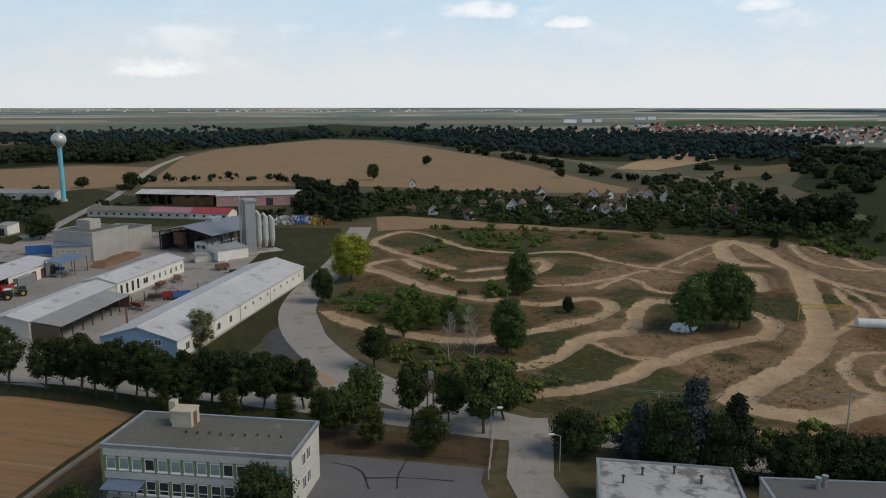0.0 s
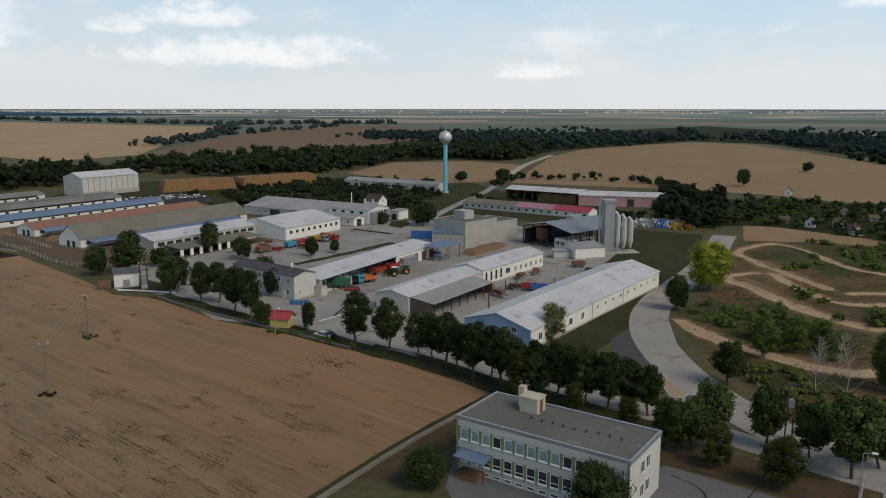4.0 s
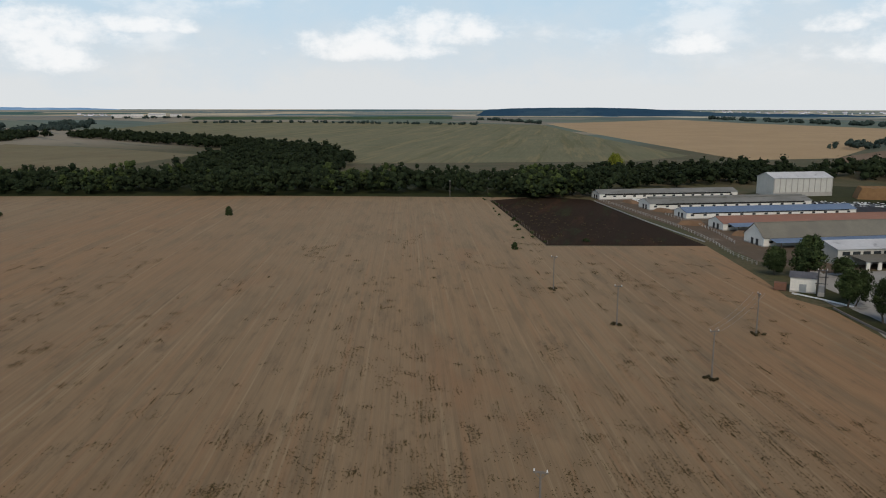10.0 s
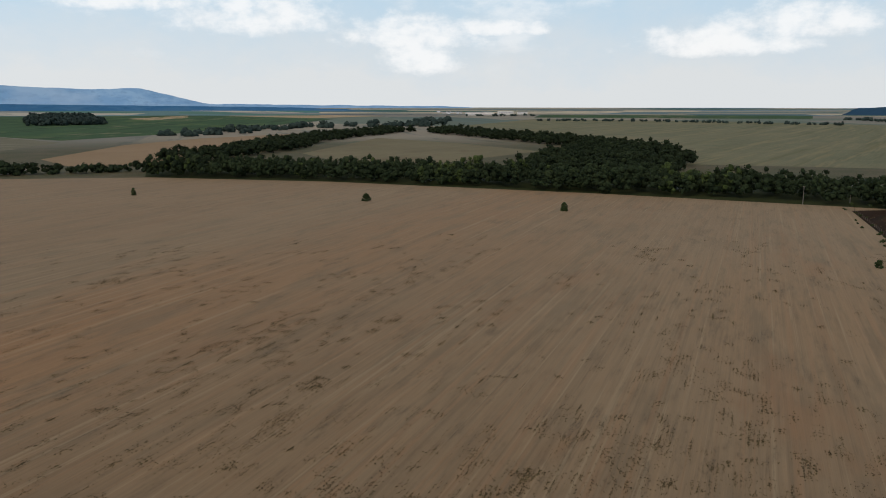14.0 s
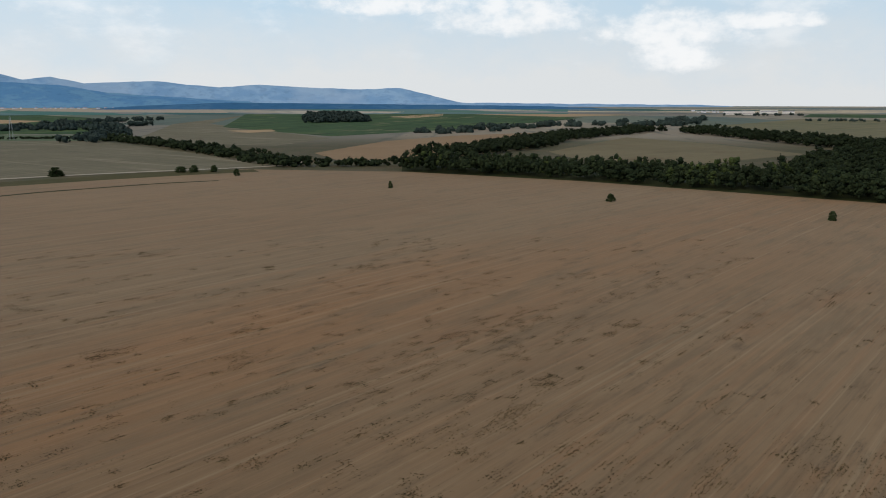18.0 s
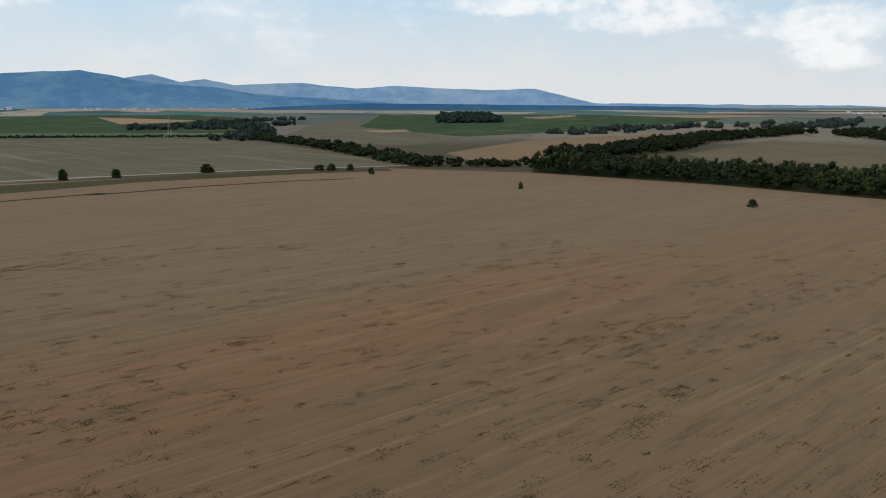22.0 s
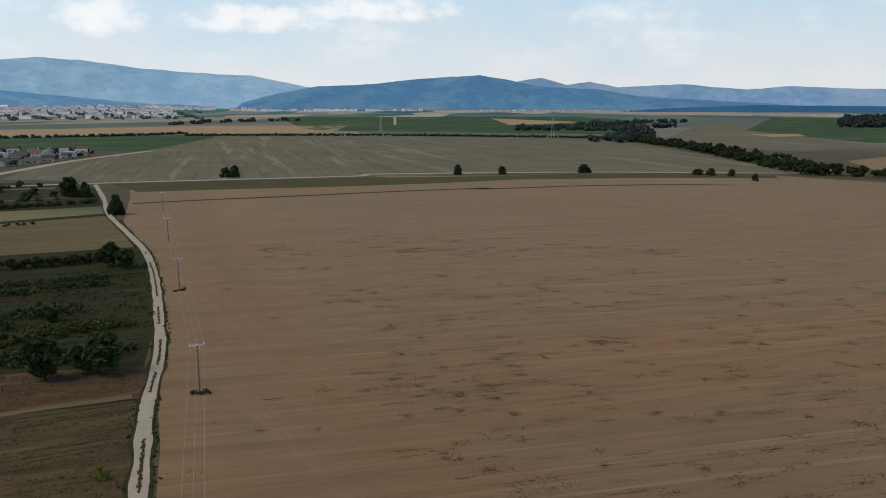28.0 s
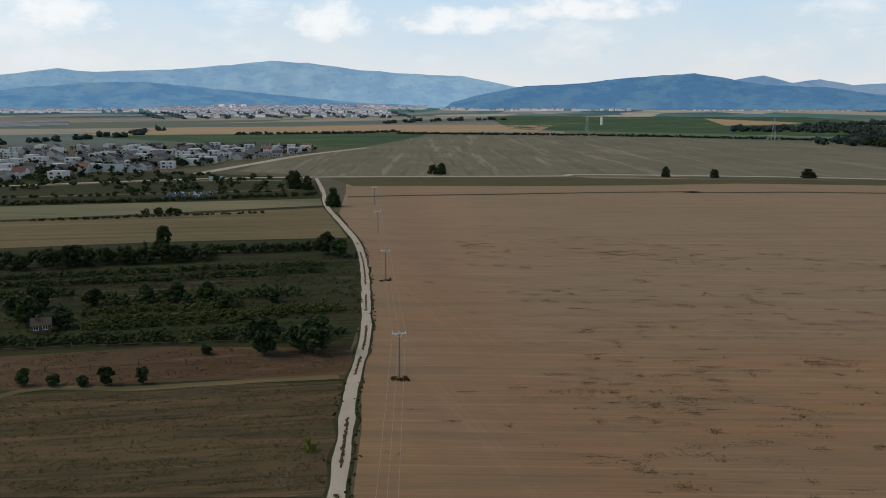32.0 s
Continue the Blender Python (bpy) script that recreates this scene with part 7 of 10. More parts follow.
def ridge(name, label, pts, r, depth, mat, seed, rough=1.0, wave=0.35):
    """A chain of hills: crest elevations in degrees at azimuths, sloping towards the plain."""
    pts = sorted(pts)
    az = [p[0] for p in pts]
    el = [p[1] for p in pts]
    steps, rows = int((az[-1] - az[0]) / 0.2), 14
    bm = bmesh.new()
    grid = []
    for i in range(steps + 1):
        a = az[0] + (az[-1] - az[0]) * i / steps
        e = float(np.interp(a, az, el)) + 0.05 * rough * noise.noise(Vector((a * 0.7, seed, 0))) + 0.02 * rough * noise.noise(Vector((a * 2.3, seed, 5)))
        top = 50 + r * math.tan(radians(e))
        fade = min(1, (i + 0.01) / 4, (steps - i + 0.01) / 4)
        col = []
        for k in range(rows + 1):
            t = k / rows
            rr = r - depth * (1 - t)
            x, y = -math.sin(radians(a)) * rr, math.cos(radians(a)) * rr
            g = ground_z(x, y) - 1
            s = t ** 1.15 * (1 + wave * (1 - t) * noise.noise(Vector((a * 0.6, t * 2.5, seed))))
            col.append(bm.verts.new((x, y, g + max(0, top - g) * s * fade)))
        grid.append(col)
    for p, q in zip(grid, grid[1:]):
        for k in range(rows):
            bm.faces.new((p[k], q[k], q[k + 1], p[k + 1]))
    bmesh.ops.recalc_face_normals(bm, faces=bm.faces[:])
    return structure(part(name, bm, mat, smooth=True), label, "hills")


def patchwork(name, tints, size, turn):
    """Far country of long fields, one colour each, with haze and glow added."""
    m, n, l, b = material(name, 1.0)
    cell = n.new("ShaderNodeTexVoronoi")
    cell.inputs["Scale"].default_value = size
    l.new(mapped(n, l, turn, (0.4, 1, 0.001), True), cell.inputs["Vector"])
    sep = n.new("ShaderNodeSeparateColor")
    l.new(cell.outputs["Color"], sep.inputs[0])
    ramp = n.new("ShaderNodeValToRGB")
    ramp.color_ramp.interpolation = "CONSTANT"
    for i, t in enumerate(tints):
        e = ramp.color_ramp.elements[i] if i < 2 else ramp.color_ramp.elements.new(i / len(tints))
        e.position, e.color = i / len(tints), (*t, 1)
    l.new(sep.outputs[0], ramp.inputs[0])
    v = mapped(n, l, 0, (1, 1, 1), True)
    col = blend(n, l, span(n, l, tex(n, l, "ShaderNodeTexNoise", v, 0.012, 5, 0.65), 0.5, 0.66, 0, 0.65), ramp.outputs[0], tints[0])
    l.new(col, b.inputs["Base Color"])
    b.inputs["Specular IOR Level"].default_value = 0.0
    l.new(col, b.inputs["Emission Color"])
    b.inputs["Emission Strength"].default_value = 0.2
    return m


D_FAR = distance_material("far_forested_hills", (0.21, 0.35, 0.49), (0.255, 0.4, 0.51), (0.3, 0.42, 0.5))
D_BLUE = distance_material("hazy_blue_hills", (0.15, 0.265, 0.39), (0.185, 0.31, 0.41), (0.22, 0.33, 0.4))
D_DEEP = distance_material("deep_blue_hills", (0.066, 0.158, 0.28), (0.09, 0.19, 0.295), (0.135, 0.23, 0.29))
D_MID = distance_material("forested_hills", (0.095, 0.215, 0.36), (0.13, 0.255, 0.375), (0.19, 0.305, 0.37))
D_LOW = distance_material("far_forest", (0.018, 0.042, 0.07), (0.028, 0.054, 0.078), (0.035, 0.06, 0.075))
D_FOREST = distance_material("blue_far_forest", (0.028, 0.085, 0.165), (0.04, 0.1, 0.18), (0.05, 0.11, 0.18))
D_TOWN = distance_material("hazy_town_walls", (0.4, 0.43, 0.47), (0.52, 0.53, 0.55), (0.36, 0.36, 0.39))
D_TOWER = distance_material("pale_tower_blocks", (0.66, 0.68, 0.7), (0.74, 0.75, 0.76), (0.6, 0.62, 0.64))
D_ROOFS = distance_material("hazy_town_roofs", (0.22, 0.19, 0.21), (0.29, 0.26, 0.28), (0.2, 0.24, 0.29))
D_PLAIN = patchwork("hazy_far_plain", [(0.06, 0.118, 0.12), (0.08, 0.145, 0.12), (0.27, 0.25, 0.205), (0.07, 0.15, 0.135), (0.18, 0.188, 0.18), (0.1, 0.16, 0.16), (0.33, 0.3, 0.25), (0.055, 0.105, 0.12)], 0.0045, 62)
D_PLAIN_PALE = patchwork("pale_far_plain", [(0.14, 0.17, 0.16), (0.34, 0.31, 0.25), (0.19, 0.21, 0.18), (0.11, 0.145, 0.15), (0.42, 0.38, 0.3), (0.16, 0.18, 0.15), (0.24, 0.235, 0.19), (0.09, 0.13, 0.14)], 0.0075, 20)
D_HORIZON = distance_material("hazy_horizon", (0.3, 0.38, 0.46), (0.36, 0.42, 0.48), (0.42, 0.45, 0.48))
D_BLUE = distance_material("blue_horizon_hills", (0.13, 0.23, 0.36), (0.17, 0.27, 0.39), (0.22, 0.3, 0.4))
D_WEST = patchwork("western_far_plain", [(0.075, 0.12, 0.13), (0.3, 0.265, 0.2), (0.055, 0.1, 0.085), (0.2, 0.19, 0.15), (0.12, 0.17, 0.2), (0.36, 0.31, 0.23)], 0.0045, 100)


def sector(name, label, az0, az1, r0, r1, z, mat, r0b=None):
    """A belt of far country."""
    bm = bmesh.new()
    n, m = int((az1 - az0) / 1.5), max(2, int((r1 - r0) / 100))
    grid = []
    for i in range(n + 1):
        a = radians(az0 + (az1 - az0) * i / n)
        near = r0 + ((r0b or r0) - r0) * i / n
        rag = 90 * noise.noise(Vector((a * 9, r0 * 0.01, 0)))
        col = []
        for k in range(m + 1):
            r = near + rag * (1 - k / m) + (r1 - near) * k / m
            x, y = -math.sin(a) * r, math.cos(a) * r
            col.append(bm.verts.new((x, y, ground_z(x, y) + z)))
        grid.append(col)
    for p, q in zip(grid, grid[1:]):
        for k in range(m):
            bm.faces.new((p[k], q[k], q[k + 1], p[k + 1]))
    bmesh.ops.recalc_face_normals(bm, faces=bm.faces[:])
    return structure(part(name, bm, mat), label, "ground")


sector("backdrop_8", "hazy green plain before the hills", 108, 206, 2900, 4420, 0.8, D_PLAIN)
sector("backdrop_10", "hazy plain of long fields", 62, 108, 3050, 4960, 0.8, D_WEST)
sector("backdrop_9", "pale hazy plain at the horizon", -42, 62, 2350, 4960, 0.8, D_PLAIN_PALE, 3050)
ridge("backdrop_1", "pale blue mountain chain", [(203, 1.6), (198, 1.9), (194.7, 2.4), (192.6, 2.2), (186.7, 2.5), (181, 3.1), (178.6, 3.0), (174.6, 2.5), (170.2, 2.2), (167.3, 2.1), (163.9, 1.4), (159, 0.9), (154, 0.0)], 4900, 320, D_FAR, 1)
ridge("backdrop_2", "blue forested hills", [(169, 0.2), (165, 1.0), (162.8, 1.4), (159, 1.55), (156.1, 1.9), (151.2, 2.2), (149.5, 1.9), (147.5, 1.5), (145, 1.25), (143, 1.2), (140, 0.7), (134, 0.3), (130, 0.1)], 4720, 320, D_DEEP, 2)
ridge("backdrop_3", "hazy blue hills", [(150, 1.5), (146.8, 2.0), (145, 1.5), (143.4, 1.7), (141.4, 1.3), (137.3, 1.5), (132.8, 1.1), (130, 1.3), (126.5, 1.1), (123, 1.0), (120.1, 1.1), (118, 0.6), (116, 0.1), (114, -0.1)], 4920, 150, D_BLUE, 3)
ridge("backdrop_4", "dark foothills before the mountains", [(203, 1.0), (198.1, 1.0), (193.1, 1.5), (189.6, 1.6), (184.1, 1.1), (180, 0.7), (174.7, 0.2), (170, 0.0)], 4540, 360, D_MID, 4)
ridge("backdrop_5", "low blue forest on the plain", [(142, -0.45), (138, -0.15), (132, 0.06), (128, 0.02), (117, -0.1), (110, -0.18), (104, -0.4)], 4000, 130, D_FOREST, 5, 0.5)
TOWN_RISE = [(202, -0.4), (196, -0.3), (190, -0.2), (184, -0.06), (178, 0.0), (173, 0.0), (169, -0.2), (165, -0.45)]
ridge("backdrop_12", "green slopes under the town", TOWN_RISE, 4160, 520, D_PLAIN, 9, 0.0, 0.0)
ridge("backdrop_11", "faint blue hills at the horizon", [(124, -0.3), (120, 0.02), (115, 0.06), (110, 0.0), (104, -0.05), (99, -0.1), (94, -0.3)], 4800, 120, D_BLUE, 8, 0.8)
# added low strip: the horizon haze built as a pale, faintly glowing band
ridge("backdrop_13", "pale blue haze band along the northern horizon", [(-44, -0.3), (-40, -0.2), (-20, -0.18), (0, -0.17), (20, -0.2), (40, -0.18), (60, -0.19), (75, -0.2), (96, -0.2), (100, -0.3)], 4940, 160, D_HORIZON, 12, 0.25)
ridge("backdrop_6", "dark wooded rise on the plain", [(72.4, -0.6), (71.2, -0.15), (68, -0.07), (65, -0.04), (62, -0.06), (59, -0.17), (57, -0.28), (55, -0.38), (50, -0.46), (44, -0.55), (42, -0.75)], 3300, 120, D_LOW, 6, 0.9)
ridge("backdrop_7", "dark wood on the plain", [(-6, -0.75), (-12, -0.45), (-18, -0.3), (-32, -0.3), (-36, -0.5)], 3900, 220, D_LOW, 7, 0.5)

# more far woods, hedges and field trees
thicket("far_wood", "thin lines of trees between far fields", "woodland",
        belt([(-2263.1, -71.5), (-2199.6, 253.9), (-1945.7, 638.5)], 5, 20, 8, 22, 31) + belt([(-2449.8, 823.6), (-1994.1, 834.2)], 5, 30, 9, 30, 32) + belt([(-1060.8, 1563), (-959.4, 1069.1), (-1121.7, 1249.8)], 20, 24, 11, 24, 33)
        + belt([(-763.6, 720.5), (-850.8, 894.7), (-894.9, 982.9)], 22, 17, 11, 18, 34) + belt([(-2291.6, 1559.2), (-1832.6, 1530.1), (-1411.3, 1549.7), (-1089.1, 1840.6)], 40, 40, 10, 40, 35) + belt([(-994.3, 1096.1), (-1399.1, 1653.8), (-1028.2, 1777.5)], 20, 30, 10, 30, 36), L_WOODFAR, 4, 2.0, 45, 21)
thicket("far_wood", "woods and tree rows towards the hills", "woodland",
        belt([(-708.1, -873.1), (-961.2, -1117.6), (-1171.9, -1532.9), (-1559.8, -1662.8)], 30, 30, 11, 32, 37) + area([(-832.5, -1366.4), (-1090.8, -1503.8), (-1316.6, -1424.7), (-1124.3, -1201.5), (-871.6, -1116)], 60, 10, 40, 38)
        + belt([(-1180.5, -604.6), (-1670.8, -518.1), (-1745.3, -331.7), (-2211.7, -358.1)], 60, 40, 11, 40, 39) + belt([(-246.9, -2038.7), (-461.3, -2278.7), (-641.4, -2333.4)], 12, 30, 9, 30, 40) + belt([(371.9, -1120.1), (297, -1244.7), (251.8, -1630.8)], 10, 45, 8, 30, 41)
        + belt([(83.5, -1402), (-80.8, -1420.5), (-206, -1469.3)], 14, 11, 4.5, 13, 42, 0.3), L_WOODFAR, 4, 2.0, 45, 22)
thicket("far_wood", "scattered woodland round the far village", "woodland", area([(409.3, 932.5), (467.6, 822.4), (384.3, 616.8), (237.5, 377.7), (223, 425), (235.7, 503.5)], 21, 8, 17, 43) + area([(145.8, 931.9), (318, 1110.6), (420.5, 958.2), (361.3, 822.1), (330.2, 958), (228.9, 862.7), (147.2, 734.5)], 30, 8, 22, 431) + area([(130.3, 565.7), (249, 690.7), (254.1, 565.9), (211, 453.3), (183.1, 485.6)], 46, 5, 12, 432) + belt([(21.2, 868.7), (75.2, 711.7), (114.6, 562), (146.8, 474.5)], 6, 17, 6, 15, 44), L_WOOD, 5, 1.8, 60, 23)
thicket("wood_belt", "tall dark trees beyond the gardens", "woodland", area([(125.5, 305.5), (143.9, 348.3), (181.1, 348.4), (156.1, 294.7)], 9, 17, 13, 45) + area([(-62.7, 337.5), (-79.8, 437.6), (-51.2, 444.1), (-31.1, 335.9), (-44.4, 324.5)], 9, 12, 11, 46), L_WOOD, 7, 0.9, 150, 24)
thicket("hedge", "scrub between the barns and the tower", "bushes", area([(-334.4, 303.9), (-374.4, 360.8), (-301, 432.2), (-236.6, 458.1), (-204.1, 402.6), (-222.2, 385), (-283.4, 325.6)], 17, 5, 9, 47) + area([(-362.1, 422.9), (-324.6, 450.3), (-263.8, 395.9), (-303.9, 366.9)], 14, 4, 8, 48), L_WOOD, 5, 0.8, 80, 25)
thicket("hedge", "dark overgrown scrub behind the dairy", "bushes", area([(-252, 322), (-250, 360), (-215, 366), (-180, 345), (-178, 322), (-205, 320)], 8, 6, 8, 484) + area([(-256.6, 264.3), (-293.7, 349.4), (-289.9, 397.2), (-236.3, 401.3), (-222.9, 379), (-248.7, 359.4), (-256.5, 317.9)], 8.5, 5, 8, 481) + area([(-307.4, 393.6), (-291, 445.1), (-232.2, 428.9), (-199.5, 399.3), (-189, 348), (-211.4, 366.4), (-272.1, 365.1)], 7.5, 4, 7, 482) + belt([(-178.8, 397.7), (-153, 381.9), (-142.3, 404.4)], 5, 8, 4, 7, 483), L_WOOD, 4, 0.6, 90, 251)
thicket("hedge", "bushes round the hay barn and pink shed", "bushes", belt([(-192, 461.5), (-189, 510), (-101.4, 513), (-76.6, 438.3)], 8, 9, 6, 10, 49) + belt([(-86.5, 355), (-73.2, 344.3)], 6, 6, 4, 6, 50), L_WOOD, 5, 0.7, 90, 26)
for x, y, h, w in [(*(-13.9, 658.9), 8, 9), (*(-47.4, 525.3), 11, 10), (*(82.2, 542.7), 7, 8), (*(-154.4, 211.4), 6.5, 5.5), (*(-150.6, 219.5), 4.5, 4), (*(-153.2, 293.7), 9, 9), (*(-175.8, 284.7), 4, 6), (*(-203.8, 178.2), 10, 10), (*(-202.3, 164.8), 7, 7), (*(-113.7, 136.1), 6, 5), (*(-102.6, 138.3), 6.5, 3.6), (*(-192.9, 204.7), 10, 7), (*(-174.4, 199.2), 7, 4.5), (*(-283.4, 325.6), 4, 6), (*(-193.7, 480), 9, 12), (*(-221, 473.8), 7, 10), (*(-30.6, 193.5), 8, 6), (*(30.5, 183.2), 4, 3.5), (*(116.7, 268.5), 4, 3.5)]:
    tree("broadleaf_tree", (x, y), h, w, "dark leafy tree standing on its own", form="round", mat=L_DARK, variant=1, n_lumps=60, n_leaves=2600, leaf=0.36)
for x, y, h, w in [(*(-188.7, 164.6), 9.5, 11), (*(-194.5, 158), 6.5, 7.5), (*(-187.6, 176.2), 6, 7), (*(-190.1, 201), 9, 6), (*(-170.5, 195.6), 7.5, 7), (*(-156.9, 152.7), 9.5, 8), (*(-152.2, 288.1), 9, 11), (*(-172.8, 286.6), 4.5, 6), (*(-141.6, 170.1), 8, 7.5), (*(-130.8, 161.6), 7, 7)]:
    tree("broadleaf_tree", (x, y), h, w, "dark leafy tree among the farm buildings", form="round", mat=L_DARK, variant=1)
thicket("hedge", "low bushes round the dark plot", "bushes", belt([(-409.3, 138.8), (-354.8, 126.6), (-300.5, 115.6), (-265, 109.6)], 2, 7, 1.0, 2.2, 93) + [(*(-413.8, 141.7), 2.5, 4), (*(-415.1, 150.7), 2, 3), (*(-406.4, 155.1), 2.2, 4), (*(-406.3, 166.9), 2.5, 5), (*(-261.9, 128), 1.6, 4)], L_HEDGE, 3, 0.4, 70, 94)
thicket("dry_weeds", "dead weeds on the dark plot", "weeds", area([(-375.3, 134), (-397.6, 160), (-316.9, 155), (-253.9, 155.9), (-264.1, 126.7), (-270.2, 113)], 5, 0.5, 1.8, 95), L_WEED, 0, 0.3, 26, 96)
thicket("hedge", "low shrubs along the field wall and road verges", "bushes", belt([(-109.2, 133.8), (-92.8, 132.9), (-86, 131.4)], 2, 2.2, 1.4, 2.2, 51) + belt([(-10.9, 149.1), (0.3, 135.6), (15.7, 125.9)], 9, 3.6, 2.6, 4, 52) + area([(4, 147.1), (11.5, 128.9), (15.1, 125.7), (12.7, 143.8)], 3.5, 3, 4, 53) + belt([(26.6, 108.3), (46.2, 104.5), (60.1, 97.6)], 8, 4, 3.5, 5, 54), L_MID, 6, 0.32, 170, 27)
thicket("hedge", "bushes dotted over the motocross ground", "bushes", area([(-5.6, 315.5), (27, 315.5), (86.3, 294.7), (82.1, 279.8), (37.7, 289.5), (-0.9, 294.6)], 8, 2.4, 4.5, 55) + area([(-7.5, 228.4), (1, 228.4), (2.6, 213.5), (-5.5, 217)], 4, 2.5, 4, 56) + area([(3.9, 200.3), (15.3, 213.5), (26.9, 203.5), (22.8, 194.3)], 5, 3, 5, 57) + area([(123.7, 270.7), (140.8, 241.1), (148.6, 255.1), (142.1, 288.3)], 7, 3, 6, 58), L_MID, 6, 0.32, 170, 28)


# ---- motocross tracks ----
TRACK_A = [(-15.6, 305.4), (-20.7, 297.2), (-24.8, 289.5), (-25.3, 279.7), (-19.7, 268.4), (-15.1, 257.9), (-9.1, 251.1), (-3.4, 242.8), (2.8, 235.0)]
TRACK_B = [(-15.6, 305.4), (-9.8, 301.2), (-3.0, 292.0), (3.3, 277.4), (9.2, 268.4), (14.9, 264.2), (22.5, 261.0), (30.0, 259.0), (36.2, 262.1), (42.2, 263.1), (47.5, 260.0), (51.5, 251.1), (56.2, 242.8), (61.0, 236.7), (65.6, 234.2), (70.9, 228.4)]
TRACK_C = [(8.8, 231.6), (15.1, 235.0), (21.3, 236.7), (28.3, 243.7), (32.0, 244.6), (32.7, 238.4), (29.4, 230.8), (23.7, 225.3), (17.5, 221.5), (10.8, 218.5), (4.3, 218.5), (-0.7, 226.0), (-6.8, 235.8), (-11.8, 247.3)]
TRACK_D = [(-17.2, 246.4), (-21.6, 243.6), (-24.8, 239.2), (-22.4, 233.3), (-18.6, 229.2), (-13.9, 222.2), (-8.7, 214.9), (-3.7, 208.7), (2.4, 202.2), (8.3, 197.3), (14.0, 194.3), (21.0, 191.4), (27.4, 190.9), (33.0, 194.3), (38.4, 196.1), (41.8, 193.2), (42.1, 187.0), (38.9, 180.2), (33.2, 175.2), (26.8, 171.9), (22.3, 167.4), (18.3, 165.7)]
TRACK_E = [(-28.6, 182.7), (-26.3, 179.6), (-21.6, 174.7), (-15.8, 168.7), (-10.5, 165.7), (-5.4, 163.1), (2.0, 160.2), (9.2, 160.2), (12.5, 163.1)]
TRACK_F = [(10.4, 141.5), (14.8, 142.8), (19.5, 145.4), (24.8, 150.7), (28.2, 157.5), (32.7, 162.3), (36.9, 164.4), (40.2, 165.3), (43.8, 172.4), (47.1, 183.3), (51.1, 190.9), (54.7, 193.7), (58.8, 192.6)]
TRACK_G = [(29.8, 159.8), (32.9, 157.1), (34.7, 151.4), (37.9, 147.9), (42.7, 147.2)]
TRACK_H = [(14.4, 128.3), (20.6, 130.0), (26.9, 131.6), (32.6, 134.5), (36.9, 139.3), (40.2, 143.8), (44.5, 145.5), (50.0, 150.7), (56.5, 156.3), (64.0, 160.3), (69.8, 162.7), (74.0, 167.4), (76.4, 174.3), (75.7, 180.7), (73.0, 184.3), (70.3, 186.5)]
TRACK_I = [(50.0, 125.7), (55.0, 131.1), (61.7, 137.5), (68.7, 143.8), (76.1, 152.5), (82.2, 162.3), (88.1, 175.7), (94.0, 191.5), (100.8, 210.1), (107.1, 228.5), (108.7, 242.8), (108.4, 260.1), (108.9, 275.2), (105.8, 282.2), (98.0, 268.5), (94.1, 252.1), (94.8, 241.0), (99.3, 237.6)]
TRACK_J = [(50.0, 125.7), (51.6, 122.5), (54.8, 120.1), (58.4, 118.7), (62.9, 118.7), (67.2, 119.8), (71.9, 122.5), (76.9, 126.3)]
TRACK_K = [(112.3, 277.5), (112.6, 264.2), (108.9, 245.6), (108.8, 235.0), (109.8, 227.7), (110.4, 218.5), (112.1, 212.1), (114.9, 205.4), (118.2, 199.1)]
TRACK_L = [(138.1, 234.2), (132.9, 235.9), (132.8, 249.3), (132.6, 264.2), (131.8, 275.2), (126.2, 274.1), (121.0, 258.0), (119.6, 241.9), (122.8, 233.4), (128.5, 230.9), (135.3, 229.3)]
TRACK_M = [(109.8, 227.7), (110.6, 217.1), (110.3, 205.4), (109.4, 193.8), (106.6, 182.8), (103.6, 173.4)]
TRACK_N = [(90.8, 150.7), (85.6, 150.7), (80.9, 147.5), (77.1, 142.2), (75.0, 135.7), (74.8, 130.5)]
TRACK_O = [(86.8, 143.8), (82.5, 139.9), (79.7, 132.8)]
TRACK_P = [(65.6, 234.2), (77.4, 250.2), (90.8, 268.5), (102.4, 279.8)]
TRACK_Q = [(26.3, 211.4), (36.0, 212.8), (44.8, 217.1), (52.6, 223.0), (61.3, 230.9)]
TRACK_R = [(43.1, 208.7), (52.1, 220.7), (56.2, 217.1), (57.2, 207.4), (61.6, 202.2)]
TRACK_S = [(91.6, 224.5), (89.9, 217.1), (86.4, 206.7)]
TRACK_T = [(48.5, 113.4), (52.7, 112.1), (58.2, 111.7)]
TRACK_V = [(72.6, 234.2), (82.4, 248.3), (92.3, 260.1)]
TRACK_W = [(84.4, 162.3), (91.4, 168.8), (101.6, 180.7), (103.1, 191.5), (107.8, 206.8)]
TRACKS = [TRACK_A, TRACK_B, TRACK_C, TRACK_D, TRACK_E, TRACK_F, TRACK_G, TRACK_H, TRACK_I, TRACK_J, TRACK_K, TRACK_L, TRACK_M, TRACK_N, TRACK_O, TRACK_P, TRACK_Q, TRACK_R, TRACK_S, TRACK_T, TRACK_V, TRACK_W]
WIDTHS = (3.4, 3.0, 3.4, 4.4, 4.6, 4.2, 2.4, 4.4, 6.0, 6.0, 3.4, 3.2, 2.2, 2.6, 1.6, 1.6, 2.6, 2.2, 6.0, 2.6, 1.4, 2.4)
